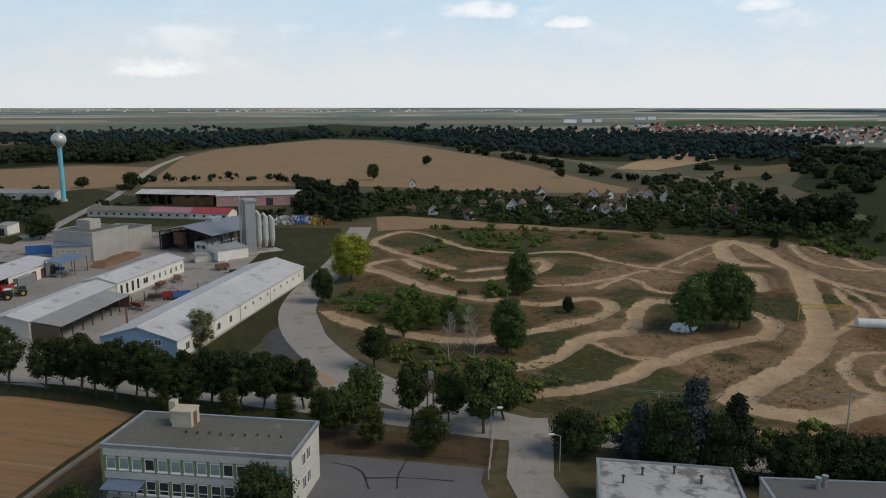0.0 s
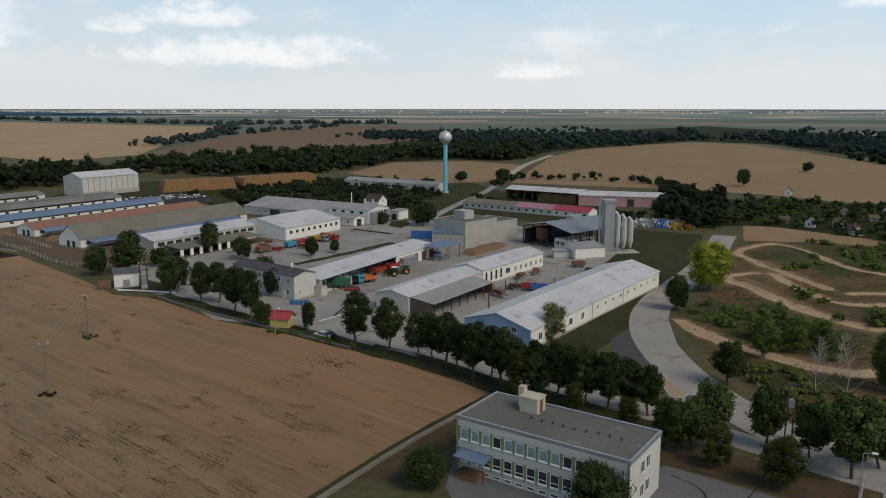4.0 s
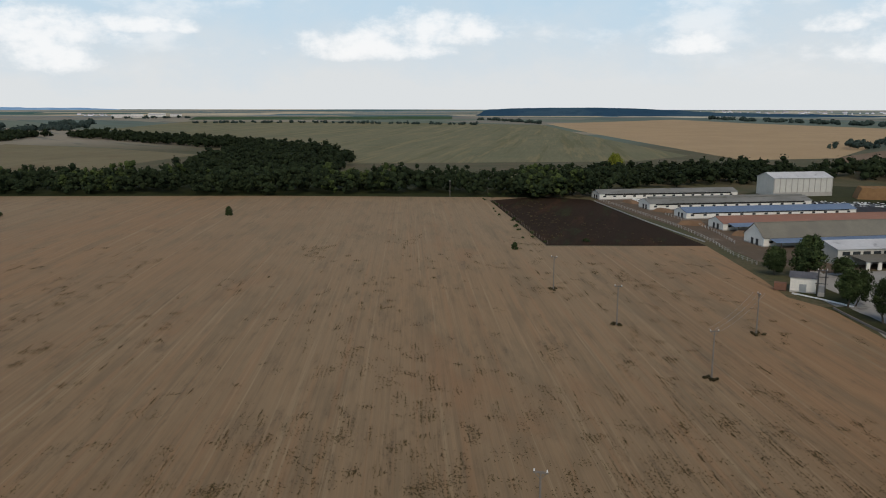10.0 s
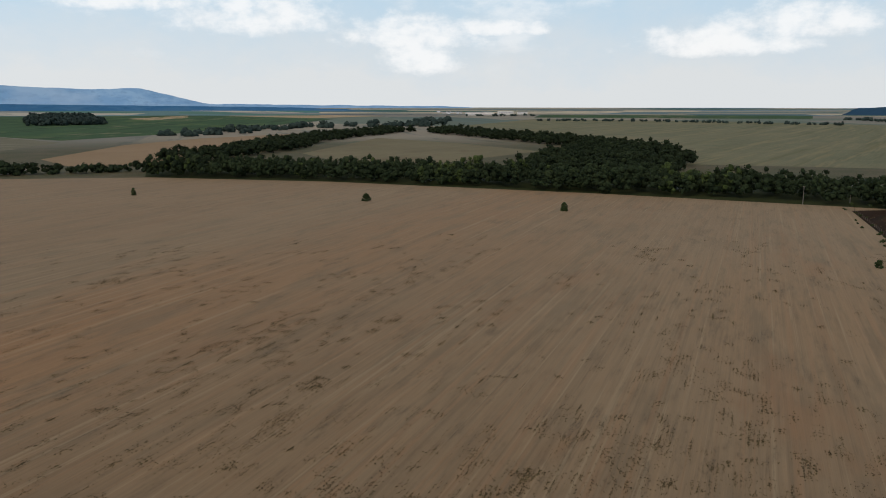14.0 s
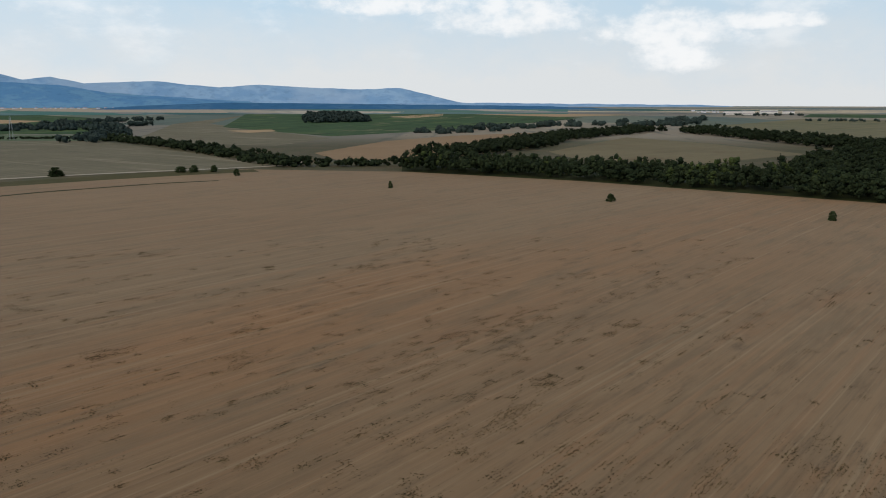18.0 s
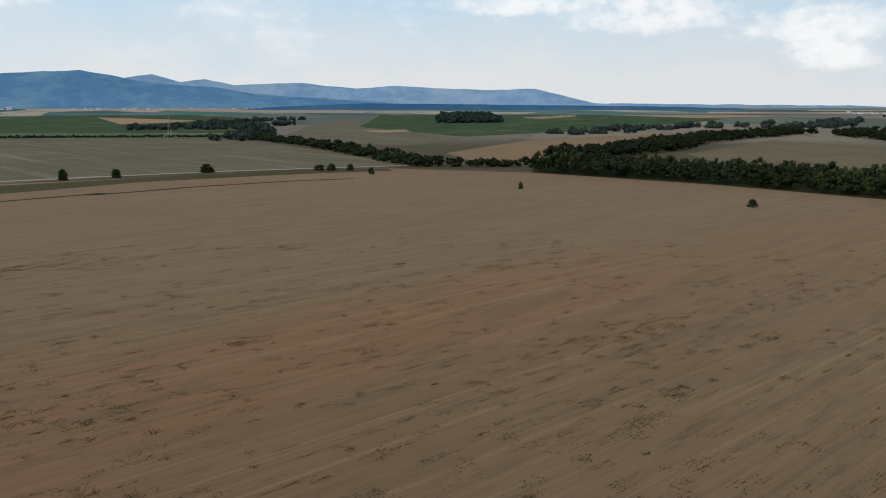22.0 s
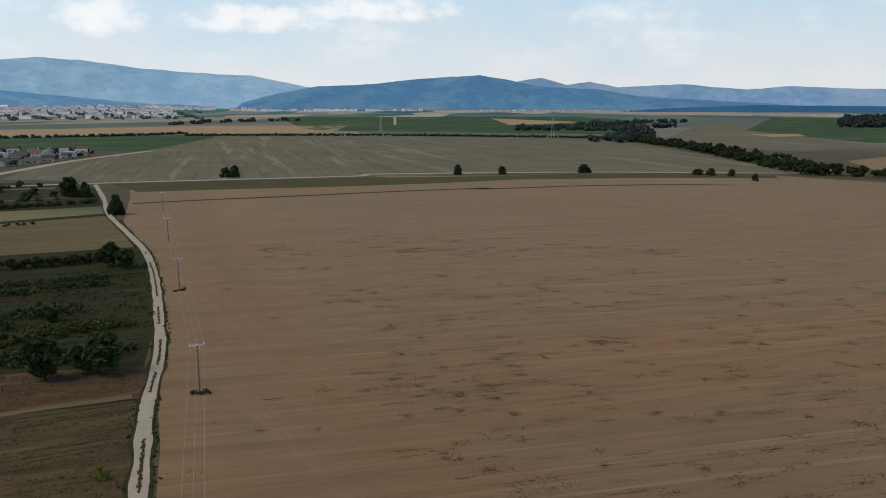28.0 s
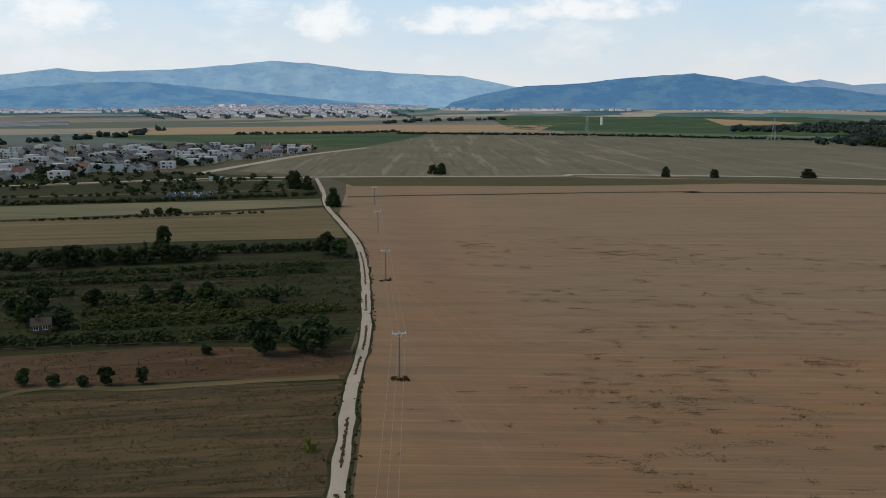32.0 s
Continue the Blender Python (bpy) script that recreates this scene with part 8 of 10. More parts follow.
# broad worn ground and rough green ground: x, y, radius
WORN = [(41.8, 154.4, 14), (52.3, 143.8, 13), (59.7, 148.9, 10), (66.6, 130.2, 14), (61, 128.9, 10), (90, 260.1, 22), (105.5, 260.1, 20), (125, 241.1, 22), (119, 260.1, 15), (55, 226.1, 20), (103, 180.7, 14), (78.3, 162.3, 12), (84.8, 147.2, 14), (82.9, 154.4, 12), (38.3, 171, 6), (51.2, 162.3, 9), (121.1, 217.1, 18), (37.9, 214.9, 14), (89, 282.2, 20), (44, 133, 6)]
GREEN = [(-24.3, 197.2, 9), (-11.9, 188.6, 10), (-1.9, 180.7, 9), (15.8, 279.8, 20), (27.6, 274, 16), (22.7, 137.4, 10), (21.7, 162.3, 8), (84.6, 188.7, 12), (100.2, 194.3, 7), (40.8, 134.5, 7), (28.8, 185.9, 7), (57.3, 148.6, 4), (61.2, 139, 4), (37.5, 232.5, 9), (-9.2, 282.1, 12), (67.5, 255, 9), (-7.5, 154.4, 8), (18.5, 213.5, 8), (107.5, 194.3, 5), (59.4, 180.7, 8), (25.4, 154.4, 6), (33.2, 147.2, 6), (45.5, 191.4, 5)]


def motocross():
    """The motocross ground: one sheet with tracks, berms, jumps and rough banks."""
    edge = np.array(MOTO_EDGE)
    step = 0.9
    xs, ys = np.arange(edge[:, 0].min(), edge[:, 0].max(), step), np.arange(edge[:, 1].min(), edge[:, 1].max(), step)
    gx, gy = np.meshgrid(xs, ys, indexing="ij")
    P = np.stack([gx.ravel(), gy.ravel()], 1)
    inside = np.zeros(len(P), bool)
    rim = np.full(len(P), 1e9)
    for a, b in zip(edge, np.roll(edge, -1, 0)):
        hit = ((a[1] > P[:, 1]) != (b[1] > P[:, 1])) & (P[:, 0] < (b[0] - a[0]) * (P[:, 1] - a[1]) / (b[1] - a[1] + 1e-12) + a[0])
        inside ^= hit
        d = b - a
        t = np.clip(((P - a) @ d) / (d @ d), 0, 1)
        rim = np.minimum(rim, np.hypot(*(P - a - t[:, None] * d).T))
    gap = np.full(len(P), 1e9)
    for line, w in zip(TRACKS, WIDTHS):
        q = np.array([(c.x, c.y) for c in curve(line, 1.2)])
        for k in range(0, len(q), 60):
            dd = np.hypot(P[:, None, 0] - q[None, k:k + 60, 0], P[:, None, 1] - q[None, k:k + 60, 1]).min(1) - w / 2
            gap = np.minimum(gap, dd)
    rough = np.array([noise.noise(Vector((x * 0.33, y * 0.33, 1))) + 0.5 * noise.noise(Vector((x * 0.8, y * 0.8, 4))) for x, y in P])
    bank = np.array([noise.noise(Vector((x * 0.045, y * 0.045, 7))) for x, y in P])
    bump = np.array([noise.noise(Vector((x * 0.11, y * 0.11, 9))) for x, y in P])
    g = gap + 0.5 * rough + 0.5 * bump
    track = np.clip(0.45 - g / 2.5, 0, 1)
    worn = np.clip(1 - gap / 6, 0, 1) * 0.62 + np.clip(bank, 0, 1) * 0.5
    lush = np.zeros(len(P))
    for x, y, r in WORN:
        worn = np.maximum(worn, 0.85 * np.exp(-(((P[:, 0] - x) ** 2 + (P[:, 1] - y) ** 2) / r ** 2) ** 2) + 0.25 * bump)
    for x, y, r in GREEN:
        lush = np.maximum(lush, np.exp(-(((P[:, 0] - x) ** 2 + (P[:, 1] - y) ** 2) / r ** 2) ** 1.5) + 0.3 * bump)
    worn = np.clip(worn - 0.5 * np.clip(lush, 0, 1), 0, 1)
    off = 1 - np.clip(0.5 - gap / 3.0, 0, 1)
    pond = np.clip((np.hypot(P[:, 0] - POND[0], P[:, 1] - POND[1]) - 11) / 6, 0, 1)
    z = 0.08 + off * (1.0 * np.clip(bank + 0.15, 0, 1) + 0.55 * np.clip(bump, 0, 1) + 0.09 * rough) + 0.55 * np.exp(-((gap - 0.7) / 1.1) ** 2) * (0.55 + 0.7 * bump) + 0.4 * (1 - off) * np.clip(bump - 0.12, 0, 1)
    z = 0.03 + np.clip(z, 0, 3) * np.clip(rim / 7, 0, 1) * pond
    n = len(ys)
    ok = inside.reshape(gx.shape)
    faces = []
    for i in range(len(xs) - 1):
        for j in np.nonzero(ok[i, :-1] & ok[i + 1, :-1] & ok[i, 1:] & ok[i + 1, 1:])[0]:
            k = i * n + int(j)
            faces.append((k, k + n, k + n + 1, k + 1))
    me = bpy.data.meshes.new("motocross_ground")
    me.from_pydata(np.column_stack([P, z]).tolist(), [], faces)
    for name, vals in (("track", track), ("worn", worn), ("lush", lush)):
        me.attributes.new(name, "FLOAT", "POINT").data.foreach_set("value", vals.astype(np.float32))
    me.materials.append(M_MOTO)
    me.polygons.foreach_set("use_smooth", np.ones(len(faces), bool))
    structure(new("ground_4", me), "motocross ground of winding sandy tracks, banks and scrub", "ground")


POND = (57, 171)
motocross()
LANES = [((c.x, c.y), w_) for line, w_ in zip(TRACKS, WIDTHS) for c in curve(line, 4)]


def grass(label, poly, n, size, mat, seed):
    """Loose low leaves of grass and weeds over a plot, thicker in drifts."""
    r = np.random.default_rng(seed)
    spots = area(poly, (1.0 / n) ** 0.5, 1, 1, seed)
    c = np.array([(x, y, 0.1) for x, y, h, w in spots if noise.noise(Vector((x * 0.1, y * 0.5, seed))) > -0.15])
    q = leaves(r, c, 0.1 + 0.3 * r.random(len(c)), 3 * len(c), size, 0.3, fine=1.0)
    q[:, 2] = np.abs(q[:, 2] - 0.06) + 0.07
    tagged(part("rough_grass", leaf_mesh("rough_grass", q, [], mat), None), label, "grass", kind="stuff")


def off_track(x, y):
    return min(math.dist((x, y), c) - w_ / 2 for c, w_ in LANES)


for label, each, size, mat, seed, lo in (("dry straw-coloured grass between the tracks", 0.5, 0.13, L_STRAW, 714, 0.0), ("green weeds between the tracks", 0.42, 0.13, L_LUSH, 715, 0.1)):
    r_ = np.random.default_rng(seed)
    c = np.array([(x, y, 0.45) for x, y, h, w in area(MOTO_EDGE, (1.0 / each) ** 0.5, 1, 1, seed) if noise.noise(Vector((x * 0.05, y * 0.05, seed))) > lo and x < 135 and off_track(x, y) > 0.8])
    q = leaves(r_, c, 0.2 + 0.5 * r_.random(len(c)), 6 * len(c), size, 0.5, fine=1.0)
    tagged(part("rough_grass", leaf_mesh("rough_grass", q, [], mat), None), label, "grass", kind="stuff")
grass("lush tall grass on the slope beside the road", [(-27.5, 190), (-26.6, 203), (-14, 199), (0, 192), (4, 178), (-8, 166), (-14, 172), (-22, 180)], 4.0, 0.34, L_LUSH, 717)
grass("green reeds beside the lower track", [(14, 146), (26, 146), (30, 136), (24, 133), (12, 132)], 2.5, 0.3, L_LUSH, 718)
grass("dry grass over the garden plots", [(38, -103), (51, -140), (22.7, -139.6), (-7.5, -136.5), (-5.4, -116), (-3.2, -96)], 4.0, 0.12, L_STRAW, 711)
grass("dry and green weeds on the red earth strip", [(52.2, -145), (58.8, -164), (26.1, -164.4), (-4.3, -157.6), (-11.4, -154.6), (-8.9, -142), (12.9, -143.6), (36.7, -144)], 3.0, 0.14, L_STRAW, 712)
grass("dark weeds between the vine rows", [(96, -250), (92, -175), (40, -172), (-12, -168), (-17, -190), (-21, -240), (-20, -262), (40, -252)], 0.5, 0.4, L_VINE, 713)

# pond, gantry, tank
pond = sheet("water", "small reflecting pond under the willows", "water", [(51.2, 169.2), (52.2, 166.6), (55.6, 166.6), (58.4, 171), (57, 175.2), (53.5, 174.3)], 0.12, M_WATER)


def make_gantry():
    p, q = (82.9, 174.8), (94.4, 173.8)
    L = math.dist(p, q)
    ob = thing("start_gantry", "yellow lattice start gantry over the track", "gantry", "", p, math.degrees(math.atan2(q[1] - p[1], q[0] - p[0])))
    for x in (0, L):
        part("post", solid(lambda bm: tube(bm, (x, 0, 0), (x, 0, 4.6), 0.14)), P_YELLOW, ob)
    for z in (3.6, 4.5):
        part("rail", solid(lambda bm: tube(bm, (0, 0, z), (L, 0, z), 0.09)), P_YELLOW, ob)
    for k in range(8):
        part("brace", solid(lambda bm: tube(bm, (L * k / 8, 0, 3.6 + 0.9 * (k % 2)), (L * (k + 1) / 8, 0, 4.5 - 0.9 * (k % 2)), 0.06)), P_YELLOW, ob)


make_gantry()


def make_tank():
    p = (94.1, 170.1)
    ob = thing("tank_wagon", "white cylindrical tank lying on the track side", "tank", "", p, -8)
    part("shell", solid(lambda bm: (tube(bm, (0, 0, 1.3), (9, 0, 1.3), 1.15, n=20), tube(bm, (-0.25, 0, 1.3), (0, 0, 1.3), 0.8, 1.15, 20), tube(bm, (4.4, 0, 1.3), (4.6, 0, 1.3), 1.2, n=20))), P_WHITE, ob, smooth=False)
    for x in (1.5, 7.5):
        part("saddle", boxed(x - 0.2, -1.0, 0, x + 0.2, 1.0, 0.6), M_CONCRETE, ob)


make_tank()


# ---- cottages and houses ----
def house(name, label, L, D, h, rise, wall, top, category="house", flat=False, storeys=1, plain_walls=False, far=False):
    """A small house about its own middle, to be copied; a far one has plain panes."""
    ob = new(name)
    tagged(ob, label, category)
    x, y = L / 2, D / 2

    def shell(bm):
        if flat:
            box(bm, -x, -y, 0, x, y, h)
        else:
            prism(bm, [(-y, 0), (y, 0), (y, h), (0, h + rise), (-y, h)], -x, x)

    part("wall", solid(shell), wall, ob)
    if flat:
        part("roof", boxed(-x - 0.15, -y - 0.15, h, x + 0.15, y + 0.15, h + 0.25), top, ob)
    else:
        s = rise / y
        part("roof", solid(lambda bm: corrugated(bm, -x - 0.3, -y - 0.35, h - s * 0.35, x + 0.3, 0, h + rise, 1.5)), top, ob)
        part("roof", solid(lambda bm: corrugated(bm, -x - 0.3, y + 0.35, h - s * 0.35, x + 0.3, 0, h + rise, 1.5)), top, ob)
        part("chimney", boxed(x * 0.3, 0.2, h + rise * 0.5, x * 0.3 + 0.5, 0.7, h + rise + 0.8), M_TILE, ob)
    for k in range(0 if plain_walls else storeys):
        if far:
            for u, q, w in ((-0.25 * L, -y - 0.03, 2.2), (0.25 * L, -y - 0.03, 1.6), (0.2 * L, y + 0.03, 2.2), (-0.25 * L, y + 0.03, 1.4)):
                part("window", shared(("far_window", w), lambda: boxed(-w / 2, -0.03, -0.65, w / 2, 0.03, 0.65), M_GLASS), None, ob).matrix_local = pose(u, q, 1.6 + 2.7 * k)
            continue
        for u in (-0.28 * L, 0.22 * L):
            window_at(ob, u, -y, 1.5 + 2.7 * k, 1.1, 1.2, 0)
            window_at(ob, -u, y, 1.5 + 2.7 * k, 1.1, 1.2, 180)
        window_at(ob, -x, 0, 1.5 + 2.7 * k, 1.0, 1.2, -90)
        window_at(ob, x, 0, 1.5 + 2.7 * k, 1.0, 1.2, 90)
    door_at(ob, -0.02 * L, -y, 0.9, 2.0, 0, M_WOOD)
    return ob


KINDS = [house("cottage", "white garden cottage with a mossy brown roof", 3.8, 3.5, 2.5, 1.7, M_WHITE, M_ROOFMOSS), house("cottage", "small cottage with a red tiled roof", 4.4, 3.8, 2.4, 1.7, M_OFFWHITE, M_TILE),
         house("cottage", "white gabled weekend house with a dark roof", 5, 5, 4.2, 2.6, M_WHITE, M_SLATE, storeys=1), house("cottage", "brown timber garden hut", 3.8, 3.0, 2.1, 1.2, M_WOOD, M_ROOFMOSS, "hut"),
         house("house", "white two-storey house with a red tiled roof", 9.5, 8, 4.9, 2.7, M_WHITE, M_TILE, storeys=2), house("house", "cream bungalow with a dark tiled roof", 11, 9, 2.9, 2.3, M_CREAM, M_SLATE, far=True),
         house("house", "white modern flat-roofed house", 11, 9, 5.6, 0, M_WHITE, M_ROOFWHITE, flat=True, storeys=2, far=True), house("house", "grey rendered house with a dark roof", 9.5, 8, 3.8, 2.5, M_OFFWHITE, M_SLATE, storeys=1, far=True),
         house("house", "pale house with a weathered red roof", 14, 9, 3.4, 3.2, M_OFFWHITE, M_TILE),
         house("house", "far white house with a red roof", 11, 9, 3.6, 3.6, M_WHITE, M_TILE, plain_walls=True), house("house", "far pale house with a brown roof", 13, 9, 3.4, 3.2, M_OFFWHITE, M_ROOFTERRA, plain_walls=True),
         house("house", "far white house with a dark roof", 11, 9, 3.8, 3.2, M_WHITE, M_SLATE, plain_walls=True)]
USED = set()


def put_house(k, at, turn, scale=1.0):
    m = pose(at[0], at[1], ground_z(*at), 0, 0, turn)
    if k in USED:
        ob = copy_thing(KINDS[k], m)
    else:
        USED.add(k)
        ob = KINDS[k]
        ob.matrix_world = m
    ob["group"] = "garden cottages" if k < 4 else "village houses"
    return ob


for i, p in enumerate([(8.1, 395.1), (19.6, 386.1), (29.4, 404.5), (32.4, 361.3), (39.2, 383.9), (48.7, 395.1), (49.7, 365.2), (-15, 363.2), (-4.7, 357.4), (6.1, 361.3), (11.9, 342.9), (68.2, 395.1), (80.3, 419.6), (86.2, 409.5), (70.9, 365.3), (76.6, 365.3), (83.8, 365.3), (58.8, 351.9), (75.9, 351.9), (61.5, 331.1), (96.3, 357.5), (103.7, 424.9), (112.1, 424.9), (114.3, 395.2), (125.2, 409.5), (-39.5, 424.7), (-19.1, 485.3), (124.9, 352), (135.6, 355.7), (50.5, 339.5), (110.5, 336.1), (11.1, 350.6), (26.9, 414.9), (28.2, 383.5), (52.6, 414.7), (71.7, 408.9), (84.5, 430.4), (77.6, 396.7), (90.7, 421.7), (107.6, 434.6), (115.1, 431), (87.3, 374.5), (80.1, 373.1), (100.2, 369.4), (116.8, 372.4), (128.9, 362.4)]):
    put_house(2 if i in (3, 23, 34) else (0, 1, 0, 3)[(i * 7 + i // 3) % 4], p, (i * 47) % 60 - 30 + (90 if i in (3, 10, 23) or i % 2 == 0 else 0))
rng = random.Random(12)


def scatter(poly, n, kinds, gap, base_turn, seed):
    r = random.Random(seed)
    xs, ys = [p[0] for p in poly], [p[1] for p in poly]
    done, tries = [], 0
    while len(done) < n and tries < 6000:
        tries += 1
        x, y = r.uniform(min(xs), max(xs)), r.uniform(min(ys), max(ys))
        inside = False
        for (x0, y0), (x1, y1) in zip(poly, poly[1:] + poly[:1]):
            if (y0 > y) != (y1 > y) and x < (x1 - x0) * (y - y0) / (y1 - y0) + x0:
                inside = not inside
        if inside and all(math.hypot(x - a, y - b) > gap for a, b in done):
            done.append((x, y))
            put_house(r.choice(kinds), (x, y), base_turn + r.choice((0, 90)) + r.uniform(-8, 8))
    return done


VILLAGE = scatter([(219.9, -571.7), (353.9, -959.1), (208, -1002.3), (55.4, -998.5), (-33.1, -954), (-17.2, -842.4), (46.3, -733.5), (112.2, -633.3), (157.7, -575.8)], 170, [5, 6, 7, 7, 5, 6, 7, 5, 6, 7, 7, 6, 5, 4, 7, 6, 5, 7], 10.5, 80, 3)
FAR_VILLAGE = scatter([(313, 1371.8), (428.8, 1624.7), (613.5, 1649), (919.4, 1626.4), (809.2, 1309), (575.6, 1014.4), (488.8, 1014.2), (442.4, 1186.4)], 130, [9, 9, 10, 8, 11, 9, 10], 20, 30, 4)
FAR_VILLAGE += scatter([(375.3, 1729.9), (520.6, 1922.3), (626.5, 1717.8), (457.0, 1250.2), (357.6, 1249.9), (313.0, 1372.0)], 45, [9, 10, 9, 11], 18, 30, 14)
thicket("village_trees", "garden trees among the village houses", "trees", [(x + rng.uniform(-14, 14), y + rng.uniform(-14, 14), rng.uniform(4.5, 8), rng.uniform(5, 10)) for x, y in VILLAGE] + [(x + rng.uniform(-20, 20), y + rng.uniform(-20, 20), rng.uniform(5, 9), rng.uniform(7, 14)) for x, y in FAR_VILLAGE] + belt([(173.3, -605.6), (116.1, -656.2), (62.8, -694.7)], 22, 12, 9, 12, 61), L_WOOD, 5, 0.8, 60, 29)


def block(at, L, D, h, turn, mat, label):
    ob = thing("apartment_block", label, "apartment block", "apartment blocks of the town", at, turn)
    part("wall", boxed(-L / 2, -D / 2, 0, L / 2, D / 2, h), mat, ob)
    part("roof", boxed(-L / 2 + 0.4, -D / 2 + 0.4, h, L / 2 - 0.4, D / 2 - 0.4, h + 1.2), M_ROOFGREY, ob)
    for k in range(max(2, int(h / 6))):
        part("window_band", boxed(-L / 2 + 1.5, -D / 2 - 0.15, 2 + k * 6, L / 2 - 1.5, -D / 2, 4 + k * 6), D_ROOFS, ob)


def far_at(t_az, r):
    return (-math.sin(radians(t_az)) * r, math.cos(radians(t_az)) * r)


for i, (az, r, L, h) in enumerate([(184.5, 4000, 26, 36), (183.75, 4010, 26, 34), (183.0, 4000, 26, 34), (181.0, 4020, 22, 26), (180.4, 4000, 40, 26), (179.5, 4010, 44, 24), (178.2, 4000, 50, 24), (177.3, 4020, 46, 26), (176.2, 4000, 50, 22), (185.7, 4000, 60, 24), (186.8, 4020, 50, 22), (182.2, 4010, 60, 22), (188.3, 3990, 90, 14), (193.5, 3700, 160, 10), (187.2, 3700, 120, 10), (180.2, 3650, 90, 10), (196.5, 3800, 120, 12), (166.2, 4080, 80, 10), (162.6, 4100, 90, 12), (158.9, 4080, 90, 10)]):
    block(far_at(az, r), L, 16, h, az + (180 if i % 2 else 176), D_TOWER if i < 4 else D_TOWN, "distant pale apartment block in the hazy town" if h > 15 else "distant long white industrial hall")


# haze tint and faint glow of D_TOWN brighten the shaded hall fronts
for az, r, L, h in ((-9.2, 2120, 34, 9), (-10.4, 2150, 26, 10), (-11.2, 2180, 18, 8), (-14.1, 2420, 30, 8), (-14.9, 2440, 22, 10)):
    block(far_at(az, r), L, 24, h, az + 180, D_TOWN, "distant long white industrial hall")


for p, L, h, turn in (((-2950.2, -349.2), 60, 11, 100), ((-2965.2, -305.6), 50, 12, 95), ((-3077.8, -244.3), 60, 13, 100), ((-3098.3, -179.7), 40, 10, 95)):
    block(p, L, 24, h, turn, M_WHITE, "distant white farm hall among trees")
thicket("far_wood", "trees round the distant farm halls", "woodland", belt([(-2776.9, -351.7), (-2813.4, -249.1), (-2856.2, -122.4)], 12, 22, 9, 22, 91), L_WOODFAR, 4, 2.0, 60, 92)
block((595.5, -2030.8), 150, 30, 6, 12, M_WHITE, "distant long white greenhouse")
block((620.1, -1951), 120, 30, 5, 12, M_WHITE, "distant long white greenhouse")


def pylon(at, h, turn):
    """A lattice transmission tower."""
    ob = thing("pylon", "grey lattice power pylon standing in the far fields", "pylon", "far pylons", at, turn)
    for sx in (-1, 1):
        for sy in (-1, 1):
            part("leg", solid(lambda bm: tube(bm, (sx * 2.6, sy * 2.6, 0), (sx * 0.5, sy * 0.5, h), 0.18, 0.12, 5)), M_STEEL, ob)
    for k in range(7):
        z0, z1 = h * k / 7, h * (k + 1) / 7
        w0, w1 = 2.6 - 2.1 * k / 7, 2.6 - 2.1 * (k + 1) / 7
        part("brace", solid(lambda bm: [tube(bm, (-a * w0, -w0, z0), (a * w1, -w1, z1), 0.09, n=4) for a in (-1, 1)]), M_STEEL, ob)
    for z, w in ((0.72, 5.5), (0.84, 4.2)):
        part("crossarm", boxed(-w, -0.25, h * z, w, 0.25, h * z + 0.5), M_STEEL, ob)


for p in ((-565.2, -1426.9), (-698.7, -1032.1)):
    pylon(p, 32, 40)
ob = thing("silo_tower", "slender white silo tower among the vineyards", "tower", "", (-759.8, -1822.5), 0)
part("shaft", solid(lambda bm: tube(bm, (0, 0, 0), (0, 0, 20), 3.4, 3.2, 16)), M_WHITE, ob)
part("cap", solid(lambda bm: tube(bm, (0, 0, 20), (0, 0, 22), 3.5, 1.0, 16)), M_STEEL, ob)


def town_z(az, r, x, y):
    """Height of the slopes under the town."""
    g, pts = ground_z(x, y), sorted(TOWN_RISE)
    if not pts[0][0] < az < pts[-1][0] or not 3640 < r < 4160:
        return g
    top = 50 + 4160 * math.tan(radians(float(np.interp(az, [p[0] for p in pts], [p[1] for p in pts]))))
    return g - 1 + max(0, top - g) * ((r - 3640) / 520) ** 1.15


def far_town(spots, name, label, seed):
    r = random.Random(seed)
    bm = bmesh.new()
    for az0, az1, r0, r1, n in spots:
        for _ in range(n):
            az, far = r.uniform(az0, az1), r.uniform(r0, r1)
            x, y = far_at(az, far)
            z, s, h = town_z(az, far, x, y), r.uniform(4, 10) if az0 > 150 else r.uniform(2.5, 7), r.uniform(4, 13) if az0 > 150 else r.uniform(2, 5)
            k = r.randrange(3)
            box(bm, x - s, y - s * 0.6, z, x + s, y + s * 0.6, z + h, k)
            prism_at = [bm.verts.new(p) for p in ((x - s, y - s * 0.6, z + h), (x + s, y - s * 0.6, z + h), (x + s, y + s * 0.6, z + h), (x - s, y + s * 0.6, z + h), (x - s, y, z + h + 4), (x + s, y, z + h + 4))]
            for q in ((0, 1, 5, 4), (2, 3, 4, 5), (0, 4, 3), (1, 2, 5)):
                bm.faces.new([prism_at[i] for i in q]).material_index = 3 + (k % 2)
    return tagged(part(name, bm, [D_TOWN, D_TOWN, D_TOWN, D_ROOFS, D_ROOFS]), label, "town", kind="stuff")


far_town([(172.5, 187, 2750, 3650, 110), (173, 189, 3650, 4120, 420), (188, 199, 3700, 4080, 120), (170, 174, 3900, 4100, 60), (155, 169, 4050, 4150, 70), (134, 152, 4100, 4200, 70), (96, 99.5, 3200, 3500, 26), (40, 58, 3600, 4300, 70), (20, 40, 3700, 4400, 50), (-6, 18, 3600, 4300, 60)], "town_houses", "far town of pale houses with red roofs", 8)


